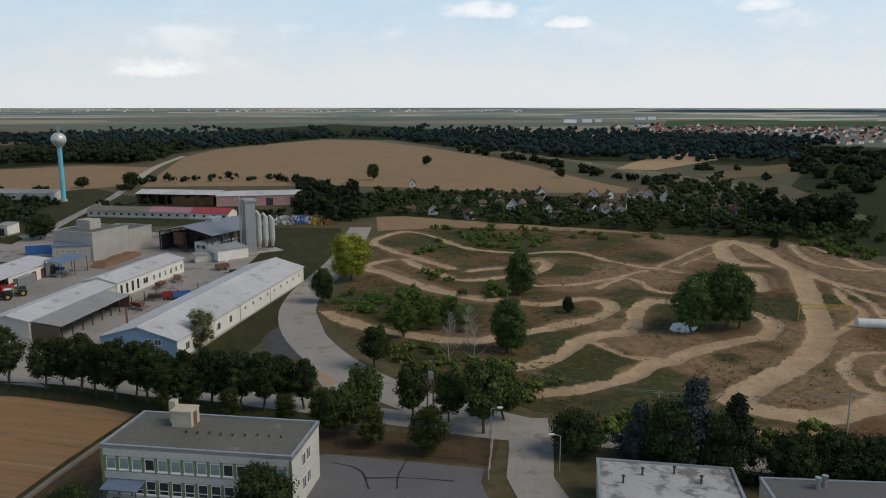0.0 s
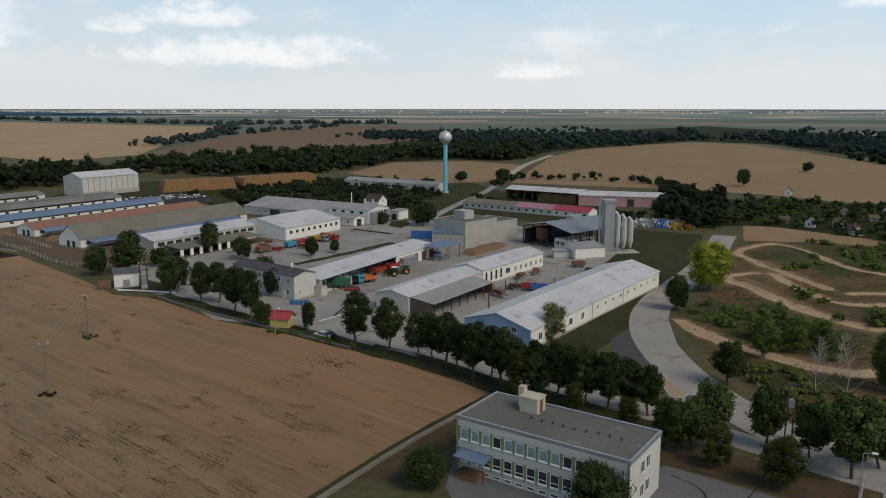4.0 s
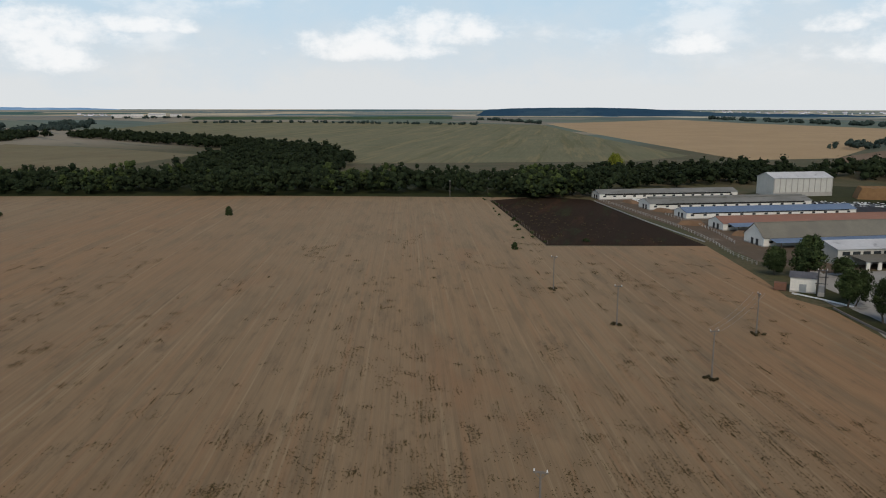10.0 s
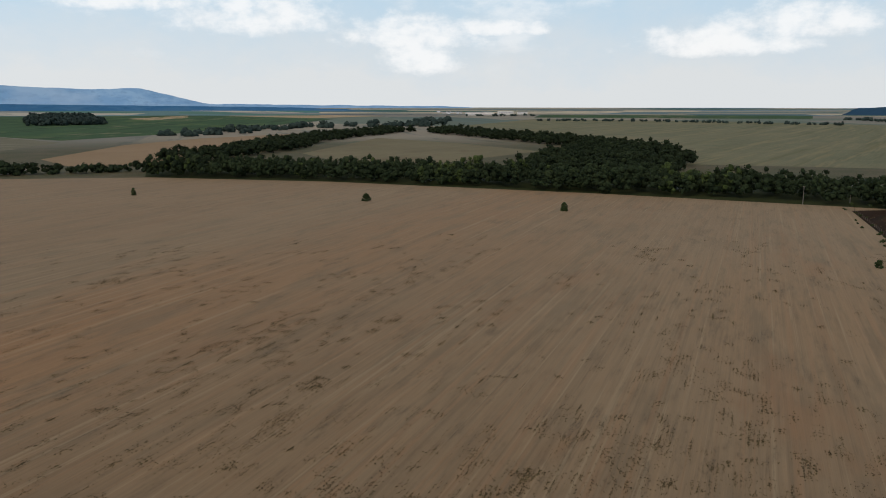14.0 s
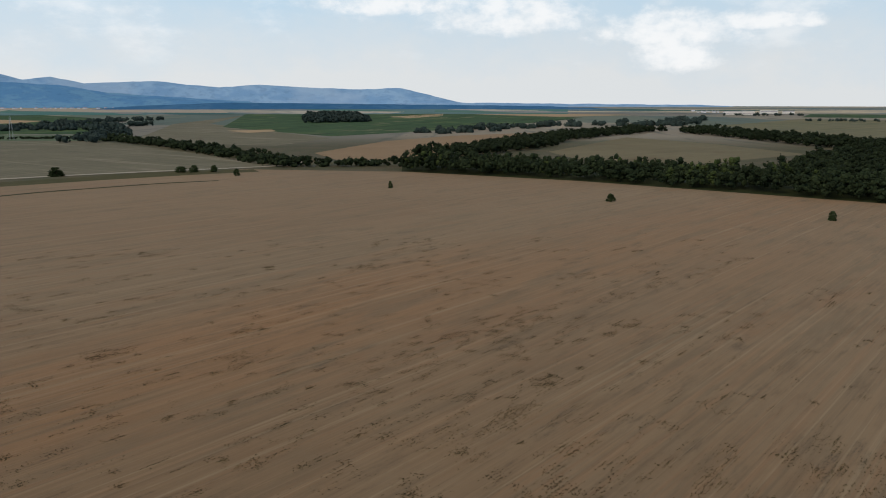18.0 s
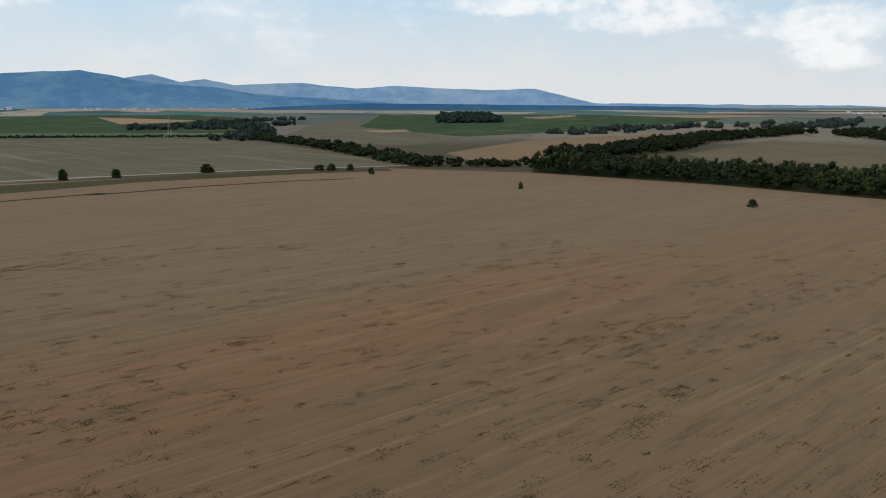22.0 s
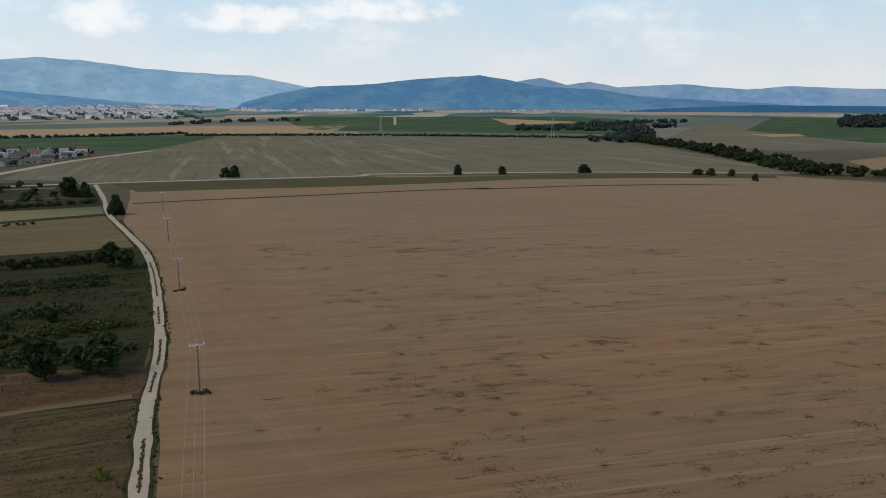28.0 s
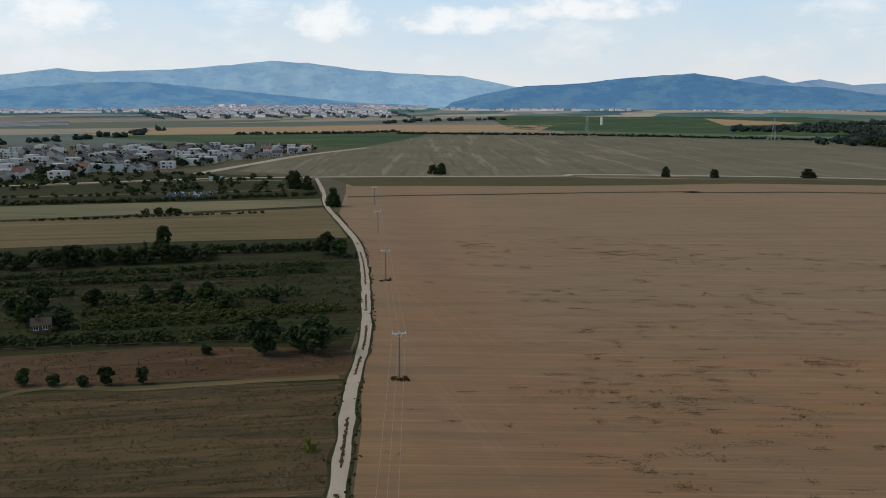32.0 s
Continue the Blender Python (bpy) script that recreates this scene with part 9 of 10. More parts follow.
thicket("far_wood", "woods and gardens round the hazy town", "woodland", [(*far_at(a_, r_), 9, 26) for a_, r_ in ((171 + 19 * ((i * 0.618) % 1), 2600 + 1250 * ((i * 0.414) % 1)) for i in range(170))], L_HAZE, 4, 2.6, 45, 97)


# ---- yard machines ----
def wheel(parent, x, y, r, w, rim):
    ob = part("wheel", shared(("wheel", r, w), lambda: solid(lambda bm: (tube(bm, (0, -w / 2, 0), (0, w / 2, 0), r, n=16), tube(bm, (0, -w / 2 - 0.02, 0), (0, -w / 2, 0), r * 0.85, r * 0.98, 16), tube(bm, (0, w / 2, 0), (0, w / 2 + 0.02, 0), r * 0.98, r * 0.85, 16))), M_RUBBER), None, parent)
    ob.matrix_local = pose(x, y, r)
    part("rim", shared(("rim", r, w, rim.name), lambda: solid(lambda bm: tube(bm, (0, -w / 2 - 0.05, 0), (0, w / 2 + 0.05, 0), r * 0.5, n=12)), rim), None, ob)


def tractor(at, turn, body, label):
    ob = thing("tractor", label, "tractor", "parked tractors", at, turn)
    for y in (-0.95, 0.95):
        wheel(ob, 0, y, 0.9, 0.55, P_YELLOW)
        wheel(ob, 2.7, y * 0.9, 0.62, 0.42, P_YELLOW)
    part("hood", solid(lambda bm: prism(bm, [(-0.45, 0.9), (0.45, 0.9), (0.5, 1.5), (0.36, 1.8), (-0.36, 1.8), (-0.5, 1.5)], 0.9, 3.3)), body, ob)
    part("chassis", boxed(-0.6, -0.35, 0.55, 3.0, 0.35, 0.9), M_DARKMETAL, ob)
    part("cab", solid(lambda bm: prism(bm, [(-0.75, 1.1), (0.75, 1.1), (0.8, 1.6), (0.7, 2.7), (-0.7, 2.7), (-0.8, 1.6)], -0.65, 0.85)), M_GLASS, ob)
    part("cab_roof", solid(lambda bm: prism(bm, [(-0.82, 2.7), (0.82, 2.7), (0.7, 2.9), (-0.7, 2.9)], -0.75, 0.95)), P_WHITE if body is P_BLACK else body, ob)
    for y in (-0.95, 0.95):
        part("mudguard", solid(lambda bm: prism(bm, [(y - 0.3, 1.75), (y + 0.3, 1.75), (y + 0.3, 1.85), (y - 0.3, 1.85)], -0.8, 0.8)), body, ob)
    part("exhaust", solid(lambda bm: tube(bm, (1.1, 0.4, 1.7), (1.1, 0.4, 2.8), 0.06)), M_DARKMETAL, ob)


def lorry(at, turn, cab, load, label, length=6.4, boxed_load=True):
    ob = thing("lorry", label, "lorry", "parked lorries", at, turn)
    for x in (0.9, length - 2.2, length - 0.95):
        for y in (-1.0, 1.0):
            wheel(ob, x, y, 0.5, 0.32, P_GREY)
    part("chassis", boxed(0.2, -0.5, 0.55, length, 0.5, 0.85), M_DARKMETAL, ob)
    part("cab", solid(lambda bm: prism(bm, [(-1.15, 0.6), (1.15, 0.6), (1.15, 1.7), (1.0, 2.6), (-1.0, 2.6), (-1.15, 1.7)], 0.0, 1.8)), cab, ob)
    part("windscreen", solid(lambda bm: box(bm, -0.03, -0.95, 1.6, 0.0, 0.95, 2.35)), M_GLASS, ob)
    for y in (-1.17, 1.14):
        part("side_window", boxed(0.4, y, 1.65, 1.5, y + 0.03, 2.3), M_GLASS, ob)
    part("bumper", boxed(-0.12, -1.15, 0.45, 0.0, 1.15, 0.75), M_DARKMETAL, ob)
    if boxed_load:
        part("load_box", solid(lambda bm: (box(bm, 2.0, -1.2, 0.9, length, 1.2, 2.9), box(bm, 1.95, -1.24, 2.8, length + 0.05, 1.24, 2.95))), load, ob)
    else:
        part("tipper_body", solid(lambda bm: (box(bm, 2.0, -1.2, 0.9, length, 1.2, 1.05), box(bm, 2.0, -1.2, 1.05, length, -1.1, 1.9), box(bm, 2.0, 1.1, 1.05, length, 1.2, 1.9), box(bm, 2.0, -1.1, 1.05, 2.1, 1.1, 1.9), box(bm, length - 0.1, -1.1, 1.05, length, 1.1, 1.9))), load, ob)


def trailer(at, turn, body, label, length=4.5, high=1.0):
    ob = thing("trailer", label, "trailer", "parked trailers", at, turn)
    for x in (length * 0.25, length * 0.75):
        for y in (-0.9, 0.9):
            wheel(ob, x, y, 0.42, 0.28, P_GREY)
    part("bed", solid(lambda bm: (box(bm, 0, -1.1, 0.8, length, 1.1, 0.95), box(bm, 0, -1.1, 0.95, length, -1.0, 0.95 + high), box(bm, 0, 1.0, 0.95, length, 1.1, 0.95 + high), box(bm, 0, -1.0, 0.95, 0.1, 1.0, 0.95 + high), box(bm, length - 0.1, -1.0, 0.95, length, 1.0, 0.95 + high))), body, ob)
    part("drawbar", solid(lambda bm: tube(bm, (-1.8, 0, 0.6), (0, 0, 0.8), 0.07)), M_DARKMETAL, ob)


def car(at, turn, body, label):
    ob = thing("car", label, "car", "", at, turn)
    for x in (0.8, 3.4):
        for y in (-0.78, 0.78):
            wheel(ob, x, y, 0.32, 0.2, P_GREY)
    bm = bmesh.new()
    prism(bm, [(-0.85, 0.3), (0.85, 0.3), (0.87, 0.7), (0.8, 0.92), (-0.8, 0.92), (-0.87, 0.7)], 0.0, 4.2)
    bmesh.ops.bevel(bm, geom=bm.edges[:], offset=0.08, segments=2, affect="EDGES")
    part("body", bm, body, ob)
    vs = ((0.9, 0.92), (1.5, 1.42), (3.2, 1.45), (3.95, 0.92))
    bm = bmesh.new()
    a = [bm.verts.new((x, -0.74 + 0.14 * (z > 1), z)) for x, z in vs]
    b = [bm.verts.new((x, 0.74 - 0.14 * (z > 1), z)) for x, z in vs]
    bm.faces.new(a)
    bm.faces.new(b[::-1])
    for k in range(4):
        bm.faces.new((a[k], b[k], b[(k + 1) % 4], a[(k + 1) % 4]))
    part("cabin_glass", bm, M_GLASS, ob)
    part("roof", boxed(1.5, -0.6, 1.43, 3.2, 0.6, 1.48), body, ob)
    for y in (-0.6, 0.6):
        part("headlight", boxed(-0.03, y - 0.16, 0.6, 0.02, y + 0.16, 0.74), M_TRIM, ob)


def implement(at, turn, body, label, length=5.0, seed=0):
    """A farm implement: a frame with rows of discs and a hopper."""
    r = random.Random(seed)
    ob = thing("farm_implement", label, "farm machine", "parked implements", at, turn)
    part("frame", solid(lambda bm: [tube(bm, (0, y, 0.8), (length, y, 0.8), 0.08) for y in (-1.1, 0, 1.1)] + [tube(bm, (x, -1.1, 0.8), (x, 1.1, 0.8), 0.08) for x in (0, length / 2, length)]), body, ob)
    part("hopper", solid(lambda bm: prism(bm, [(-0.5, 0.9), (0.5, 0.9), (0.9, 1.9), (-0.9, 1.9)], length * 0.15, length * 0.8)), body, ob)
    for k in range(7):
        part("disc", shared(("disc",), lambda: solid(lambda bm: tube(bm, (0, -0.04, 0), (0, 0.04, 0), 0.4, n=14)), M_STEEL), None, ob).matrix_local = pose(0.3 + k * (length - 0.6) / 6, r.choice((-1.0, 1.0)), 0.42)


tractor((-113.5, 196.8), 200, P_BLACK, "dark tractor with a white cab roof on the yard")
tractor((-112, 201.3), 205, P_LIME, "lime-green tractor on the yard")
lorry((-123, 175.5), 20, P_GREEN, P_GREEN, "green box lorry parked at the shed")
lorry((-119.6, 178.8), 70, P_WHITE, P_BLACK, "white-cab lorry parked at the shed", 6.5, False)
lorry((-117.9, 182.4), 70, P_TEAL, P_ORANGE, "teal lorry with an orange body", 6.5, False)
lorry((-162.7, 239.1), 175, P_RED, P_ORANGE, "red lorry with an orange tipper body", 7.5)
lorry((-164.2, 227.7), 180, P_RED, P_RED, "red lorry with a tipper body", 7, False)
lorry((-165.6, 236.3), 172, P_GREY, P_YELLOW, "grey lorry with a yellow body", 7, False)
for p, c, lab in (((-170.2, 223.5), P_RED, "dark red tipping trailer before the storage hall"), ((-171.1, 219.1), P_TEAL, "teal trailer before the storage hall"), ((-173.5, 206.4), M_RUST, "rusty flat trailer beside the low hall"), ((-120, 194.7), P_RED, "red trailer beside the machine shed"), ((-119, 201.5), P_RED, "dark red trailer beside the machine shed")):
    trailer(p, 84, c, lab, 5.5, 1.3)
car((-116.6, 174.3), 30, P_RED, "dark red car parked on the yard")
car((-98, 136.6), -12, P_BLACK, "black car parked beside the kiosk")
car((-98.4, 135.6), -14, P_WHITE, "white car parked beside the kiosk")
for p, c, lab, sd in (((-122.2, 198.9), P_RED, "red seed drill on the yard", 1), ((-120.5, 202.8), P_RED, "red cultivator on the yard", 2), ((-114, 228.1), P_BLUE, "blue seed drill under the canopy", 3), ((-110.2, 224.5), P_GREY, "grey harrow under the canopy", 4), ((-116.4, 213.7), P_BLUE, "blue implement beside the container", 5), ((-78, 211.8), M_RUST, "rusty harrow beside the workshop", 6), ((-77.6, 219.6), M_RUST, "rusty plough beside the workshop", 7), ((-78.2, 188.1), M_RUST, "rusted implement at the fence", 8), ((-77.2, 195.4), M_WOOD, "old machine parts at the fence", 9), ((-121.3, 194.4), P_ORANGE, "orange loader frame on the yard", 10)):
    implement(p, 40 + sd * 37, c, lab, 5.0, sd)
trailer((-73.4, 196.7), 15, P_RED, "red trailer beside the workshop")
trailer((-70.6, 197), 20, P_BLUE, "blue trailer beside the workshop")
trailer((-122, 250.2), 5, P_RED, "red and white trailer by the concrete annex", 8, 1.2)
trailer((-69.9, 233.1), 30, M_RUST, "rusty skip on the yard", 4, 0.9)
trailer((-64.1, 227.3), 10, M_DARKMETAL, "dark flat trailer on the yard", 6, 0.4)
for i, p in enumerate([(-167.1, 221.7), (-180.3, 213.7), (-170.8, 210.2), (-181.9, 220.5), (-175.6, 209.2)]):
    implement(p, 30 * i, M_RUST if i % 2 else P_RED, "old farm machine parked by the halls", 5, 20 + i)


def container(at, turn, mat, L, h, label):
    ob = thing("container", label, "container", "", at, turn)
    part("body", boxed(0, 0, 0, L, 2.5, h), mat, ob)
    for k in range(int(L / 0.6)):
        part("rib", shared(("rib", h, mat.name), lambda: boxed(0, -0.05, 0.1, 0.25, 0, h - 0.1), mat), None, ob).matrix_local = pose(0.2 + 0.6 * k, 0, 0)
    part("roof", boxed(-0.05, -0.05, h, L + 0.05, 2.55, h + 0.08), M_ROOFGREY, ob)


container((-116.7, 207.6), 80, P_GREY, 7, 3.0, "blue-grey steel container beside the garages")
container((-118.2, 165.6), 85, M_OFFWHITE, 2.4, 2.6, "small white guard booth")
for i in range(4):
    p = (-120.4, 155.6)
    ob = thing("waste_bin", "blue plastic waste bin beside the farm office", "bin", "waste bins", (p[0] + 1.1 * i, p[1] + 0.5 * i), 20)
    part("body", solid(lambda bm: prism(bm, [(-0.35, 0), (0.35, 0), (0.42, 1.1), (-0.42, 1.1)], -0.4, 0.4)), P_BLUE, ob)
    part("lid", boxed(-0.42, -0.46, 1.1, 0.42, 0.46, 1.18), P_BLUE, ob)
container((-141.2, 257.4), 20, P_BLUE, 14, 3.2, "long blue sheet-metal store")


def canopy(at, turn, L, D, h, label):
    ob = thing("canopy", label, "canopy", "", at, turn)
    part("roof", solid(lambda bm: corrugated(bm, 0, 0, h, L, D, h + 0.6)), M_ROOFBLUE, ob)
    for x in (0.3, L / 2, L - 0.3):
        for y in (0.3, D - 0.3):
            part("post", solid(lambda bm: tube(bm, (x, y, 0), (x, y, h + 0.5 * y / D), 0.1)), M_DARKMETAL, ob)


canopy((-111.2, 221.1), 78, 12, 6, 4.6, "blue-roofed open canopy over machines")


# ---- grain dryer ----
def make_dryer():
    a = (-78.3, 258.7)
    ob = thing("grain_dryer", "open steel grain store with a bowed blue-grey roof", "grain store", "", a, 66)
    L, D, h = 30, 23, 6.8
    for i in range(7):
        for y in (0, D / 2, D):
            part("post", shared(("dryer_post",), lambda: boxed(-0.18, -0.18, 0, 0.18, 0.18, 6.8), M_DARKMETAL), None, ob).matrix_local = pose(i * 5, y, 0)
    for y in (0, D):
        for z in (3.2, 6.5):
            part("beam", boxed(0, y - 0.12, z, L, y + 0.12, z + 0.25), M_DARKMETAL, ob)
    for x in (0, 15, 30):
        part("truss", solid(lambda bm: (tube(bm, (x, 0, h), (x, D / 2, h + 2.0), 0.12), tube(bm, (x, D, h), (x, D / 2, h + 2.0), 0.12), tube(bm, (x, 0, h), (x, D, h), 0.1), tube(bm, (x, D / 4, h), (x, D / 2, h + 2.0), 0.08), tube(bm, (x, 3 * D / 4, h), (x, D / 2, h + 2.0), 0.08))), M_DARKMETAL, ob)
    part("roof", solid(lambda bm: corrugated(bm, -1, -1.2, h - 0.2, L + 1, D / 2, h + 2.2, 1.4)), M_ROOFSTEEL, ob)
    part("roof", solid(lambda bm: corrugated(bm, -1, D + 1.2, h - 0.2, L + 1, D / 2, h + 2.2, 1.4)), M_ROOFSTEEL, ob)
    part("roof_vent", boxed(12, D / 2 - 1.5, h + 2.0, 17, D / 2 + 1.5, h + 3.6), M_STEEL, ob)
    for i in range(4):
        part("grain_bin", solid(lambda bm: (tube(bm, (3.5 + 5.6 * i, 17, 2.2), (3.5 + 5.6 * i, 17, 6.4), 2.3, n=16), tube(bm, (3.5 + 5.6 * i, 17, 0.6), (3.5 + 5.6 * i, 17, 2.2), 0.4, 2.3, 16))), M_DARKMETAL if i % 2 else M_RUST, ob)
    part("rear_wall", boxed(0.3, D - 0.4, 0, L, D - 0.2, 5.5), M_DARKMETAL, ob)
    part("low_house", solid(lambda bm: box(bm, 1.5, 0.6, 0, 14, 9, 3.6)), M_WHITE, ob)
    for u in (2.5, 5, 7.5):
        window_at(ob, 1.5, u, 2.0, 1.5, 1.4, -90)
    for k in range(16):
        part("column", shared(("inner_column",), lambda: boxed(-0.09, -0.09, 0, 0.09, 0.09, 6.8), M_DARKMETAL), None, ob).matrix_local = pose(1.2 + 1.85 * k, 3.2 + 5.6 * (k % 3), 0)
        part("tie", solid(lambda bm: tube(bm, (1.2 + 1.85 * k, 0.1, 3.3 + 3.2 * (k % 2)), (3.05 + 1.85 * k, 0.1, 6.5 - 3.2 * (k % 2)), 0.06, n=5)), M_DARKMETAL, ob)
    for z in (2.2, 4.4):
        for y in (5.6, 11.2, 16.8):
            part("gallery", boxed(0.2, y - 0.3, z, L - 0.2, y + 0.3, z + 0.14), M_DARKMETAL, ob)
    for k in range(12):
        part("fallen_brace", solid(lambda bm: tube(bm, (k * 2.6, -0.3, 0.2), (k * 2.6 + 1.6, 0.2, 6.2), 0.05)), M_DARKMETAL, ob)


make_dryer()


def make_elevator():
    p = (-66.5, 262.5)
    ob = thing("dryer_tower", "tall grey dryer tower with pale green cyclone pipes", "dryer tower", "", p, 35)
    for k in range(8):
        part("tower_section", shared(("tower_section",), lambda: boxed(-1.8, -1.8, 0, 1.8, 1.8, 2.18), M_STEEL), None, ob).matrix_local = pose(0, 0, 2.2 * k)
    part("stack", solid(lambda bm: tube(bm, (-3.2, -0.5, 0), (-3.2, -0.5, 20), 0.35)), M_STEEL, ob)
    part("ladder", solid(lambda bm: [tube(bm, (-2.3, -1.9, 0.4 * k), (-1.9, -1.9, 0.4 * k), 0.03) for k in range(42)] + [tube(bm, (x, -1.9, 0), (x, -1.9, 17), 0.04) for x in (-2.3, -1.9)]), M_DARKMETAL, ob)
    part("head", boxed(-2.2, -2.2, 17.7, 2.2, 2.2, 18.6), M_STEEL, ob)
    for k in range(3):
        x = 3.6 + 2.4 * k
        part("cyclone", solid(lambda bm: (tube(bm, (x, 0, 4), (x, 0, 13 - k), 0.9, n=16), tube(bm, (x, 0, 1.6), (x, 0, 4), 0.3, 0.9, 16), tube(bm, (x, 0, 13 - k), (x - 1.0, 0, 14.4 - k), 0.6, 0.5, 12))), M_SILVER, ob, "pale green-grey cyclone")
        for q in (-0.7, 0.7):
            part("leg", solid(lambda bm: tube(bm, (x + q, q, 0), (x + q, q, 5), 0.09)), M_STEEL, ob)
    part("slab", boxed(-4.5, -3, 0.02, 11, 3.5, 0.25), M_CONCRETE, ob)


make_elevator()

# ---- heaps ----
def heap(name, label, category, at, turn, L, D, h, mat, seed, steep=1.0):
    bm = bmesh.new()
    n, m = max(6, int(L / 2.5 * steep)), int(6 * steep)
    grid = []
    for i in range(n + 1):
        col = []
        for k in range(m + 1):
            t, s = i / n, k / m
            f = min(1, 3.2 * steep * math.sin(math.pi * t)) * min(1, 2.2 * steep * math.sin(math.pi * s))
            col.append(bm.verts.new((t * L, (s - 0.5) * D, max(-0.1, h * f * (0.9 + 0.25 / steep * noise.noise(Vector((i * 0.5, k * 0.6, seed))))))))
        grid.append(col)
    for p, q in zip(grid, grid[1:]):
        for k in range(m):
            bm.faces.new((p[k], q[k], q[k + 1], p[k + 1]))
    bmesh.ops.recalc_face_normals(bm, faces=bm.faces[:])
    ob = part(name, bm, mat)
    ob.matrix_world = pose(at[0], at[1], ground_z(*at), 0, 0, turn)
    return tagged(ob, label, category)


def line_turn(p, q):
    return math.degrees(math.atan2(q[1] - p[1], q[0] - p[0]))


for p, q in (((-355.5, 337.6), (-331.9, 375.6)), ((-330.6, 376.9), (-310.1, 428.8))):
    heap("haystack", "long brown haystack behind the barns", "haystack", p, line_turn(p, q), math.dist(p, q), 14, 7, M_HAY, 3, 2.2)
heap("earth_bank", "bank of dug brown earth beside the concrete block", "earth heap", (-108.1, 236), line_turn((-108.1, 236), (-105, 258.4)), 24, 6, 1.6, M_SOILPILE, 5)
for i, (p, L) in enumerate((((-372.9, 205), 10), ((-335.9, 201), 9), ((-263.3, 192.5), 10), ((-293.5, 186.2), 12))):
    heap("earth_mound", "reddish brown heap beside the cattle barns", "heap", p, 20 * i, L, 5, 1.5 + 0.2 * i, M_SOILPILE, 11 + i)
for i in range(7):
    p = (-373, 210.4)
    ob = thing("calf_hutch", "white plastic calf hutch beside the barns", "hutch", "calf hutches", (p[0] + 2.6 * i * 0.8, p[1] + 2.6 * i * 0.6), 37)
    part("shell", solid(lambda bm: prism(bm, [(-0.8, 0), (0.8, 0), (0.7, 1.2), (0.3, 1.5), (-0.3, 1.5), (-0.7, 1.2)], -1.1, 1.1)), M_TRIM, ob)
    part("opening", boxed(1.1, -0.4, 0.05, 1.12, 0.4, 1.1), M_RUBBER, ob)
heap("silage_clamp", "black film covered silage clamp weighted with tyres", "silage clamp", (-327.5, 282.7), line_turn((-327.5, 282.7), (-309.3, 316)), 46, 26, 2.2, M_TARP, 7)
r_ = random.Random(5)
tyres = bmesh.new()
for _ in range(240):
    x, y = r_.uniform(3, 43), r_.uniform(-10, 10)
    tube(tyres, (x, y, 2.1), (x, y, 2.35), 0.55, 0.5, 8, r_.randrange(2))
ob = part("tyres", tyres, [M_TRIM, M_RUBBER])
ob.matrix_world = pose(*(-327.5, 282.7), 0.1, 0, 0, line_turn((-327.5, 282.7), (-309.3, 316)))
tagged(ob, "old tyres lying on the silage film", "tyres", kind="stuff")


def junk(at, L, D, n, mats, label, seed):
    r = random.Random(seed)
    bm = bmesh.new()
    for _ in range(n):
        x, y, s = r.uniform(0, L), r.uniform(0, D), r.uniform(0.5, 1.2)
        z = r.choice((0, 0, 0.9, 1.6))
        if r.random() < 0.5:
            box(bm, x, y, z, x + s, y + s, z + s, r.randrange(len(mats)))
        else:
            tube(bm, (x, y, z), (x, y, z + 1.0), 0.32, n=10, mat=r.randrange(len(mats)))
    ob = part("scrap_heap", bm, mats)
    ob.matrix_world = pose(*at, 0, 0, 0, 5)
    tagged(ob, label, "scrap heap", kind="stuff")


junk((-72.1, 324.9), 8, 14, 90, [P_WHITE, P_GREY, M_CONCRETE], "heap of white bags and containers", 1)
junk((-64.9, 326.5), 8, 10, 80, [P_BLUE, P_BLUE, P_WHITE], "heap of blue barrels", 2)
junk((-56.7, 325), 9, 10, 80, [P_YELLOW, P_ORANGE, P_GREY], "heap of yellow and orange crates", 3)
junk((42.3, -457.9), 26, 8, 60, [P_WHITE, P_GREY, P_BLUE], "scrap and sheds beyond the garden plots", 4)
container((44.3, -544.8), 0, P_WHITE, 9, 3, "white site container by the road")
container((125.1, -635.9), -6, P_WHITE, 28, 6, "long white roofed hall behind the gardens")
put_house(3, (55.7, -182.1), 10)


# ---- fences, walls, poles, wires ----
def fence(pts, label, gap, high, mat, rails=2, name="fence"):
    line = curve(pts, gap)
    ob = thing(name, label, "fence", "", (line[0].x, line[0].y))
    o = Vector((line[0].x, line[0].y, 0))
    for c in line:
        part("post", shared(("fence_post", high, mat.name), lambda: boxed(-0.09, -0.09, 0, 0.09, 0.09, high), mat), None, ob).matrix_local = Matrix.Translation(c - o)
    for p, q in zip(line, line[1:]):
        for k in range(rails):
            part("rail", solid(lambda bm: tube(bm, p - o + Vector((0, 0, high * (0.45 + 0.45 * k))), q - o + Vector((0, 0, high * (0.45 + 0.45 * k))), 0.05, n=5)), mat, ob)


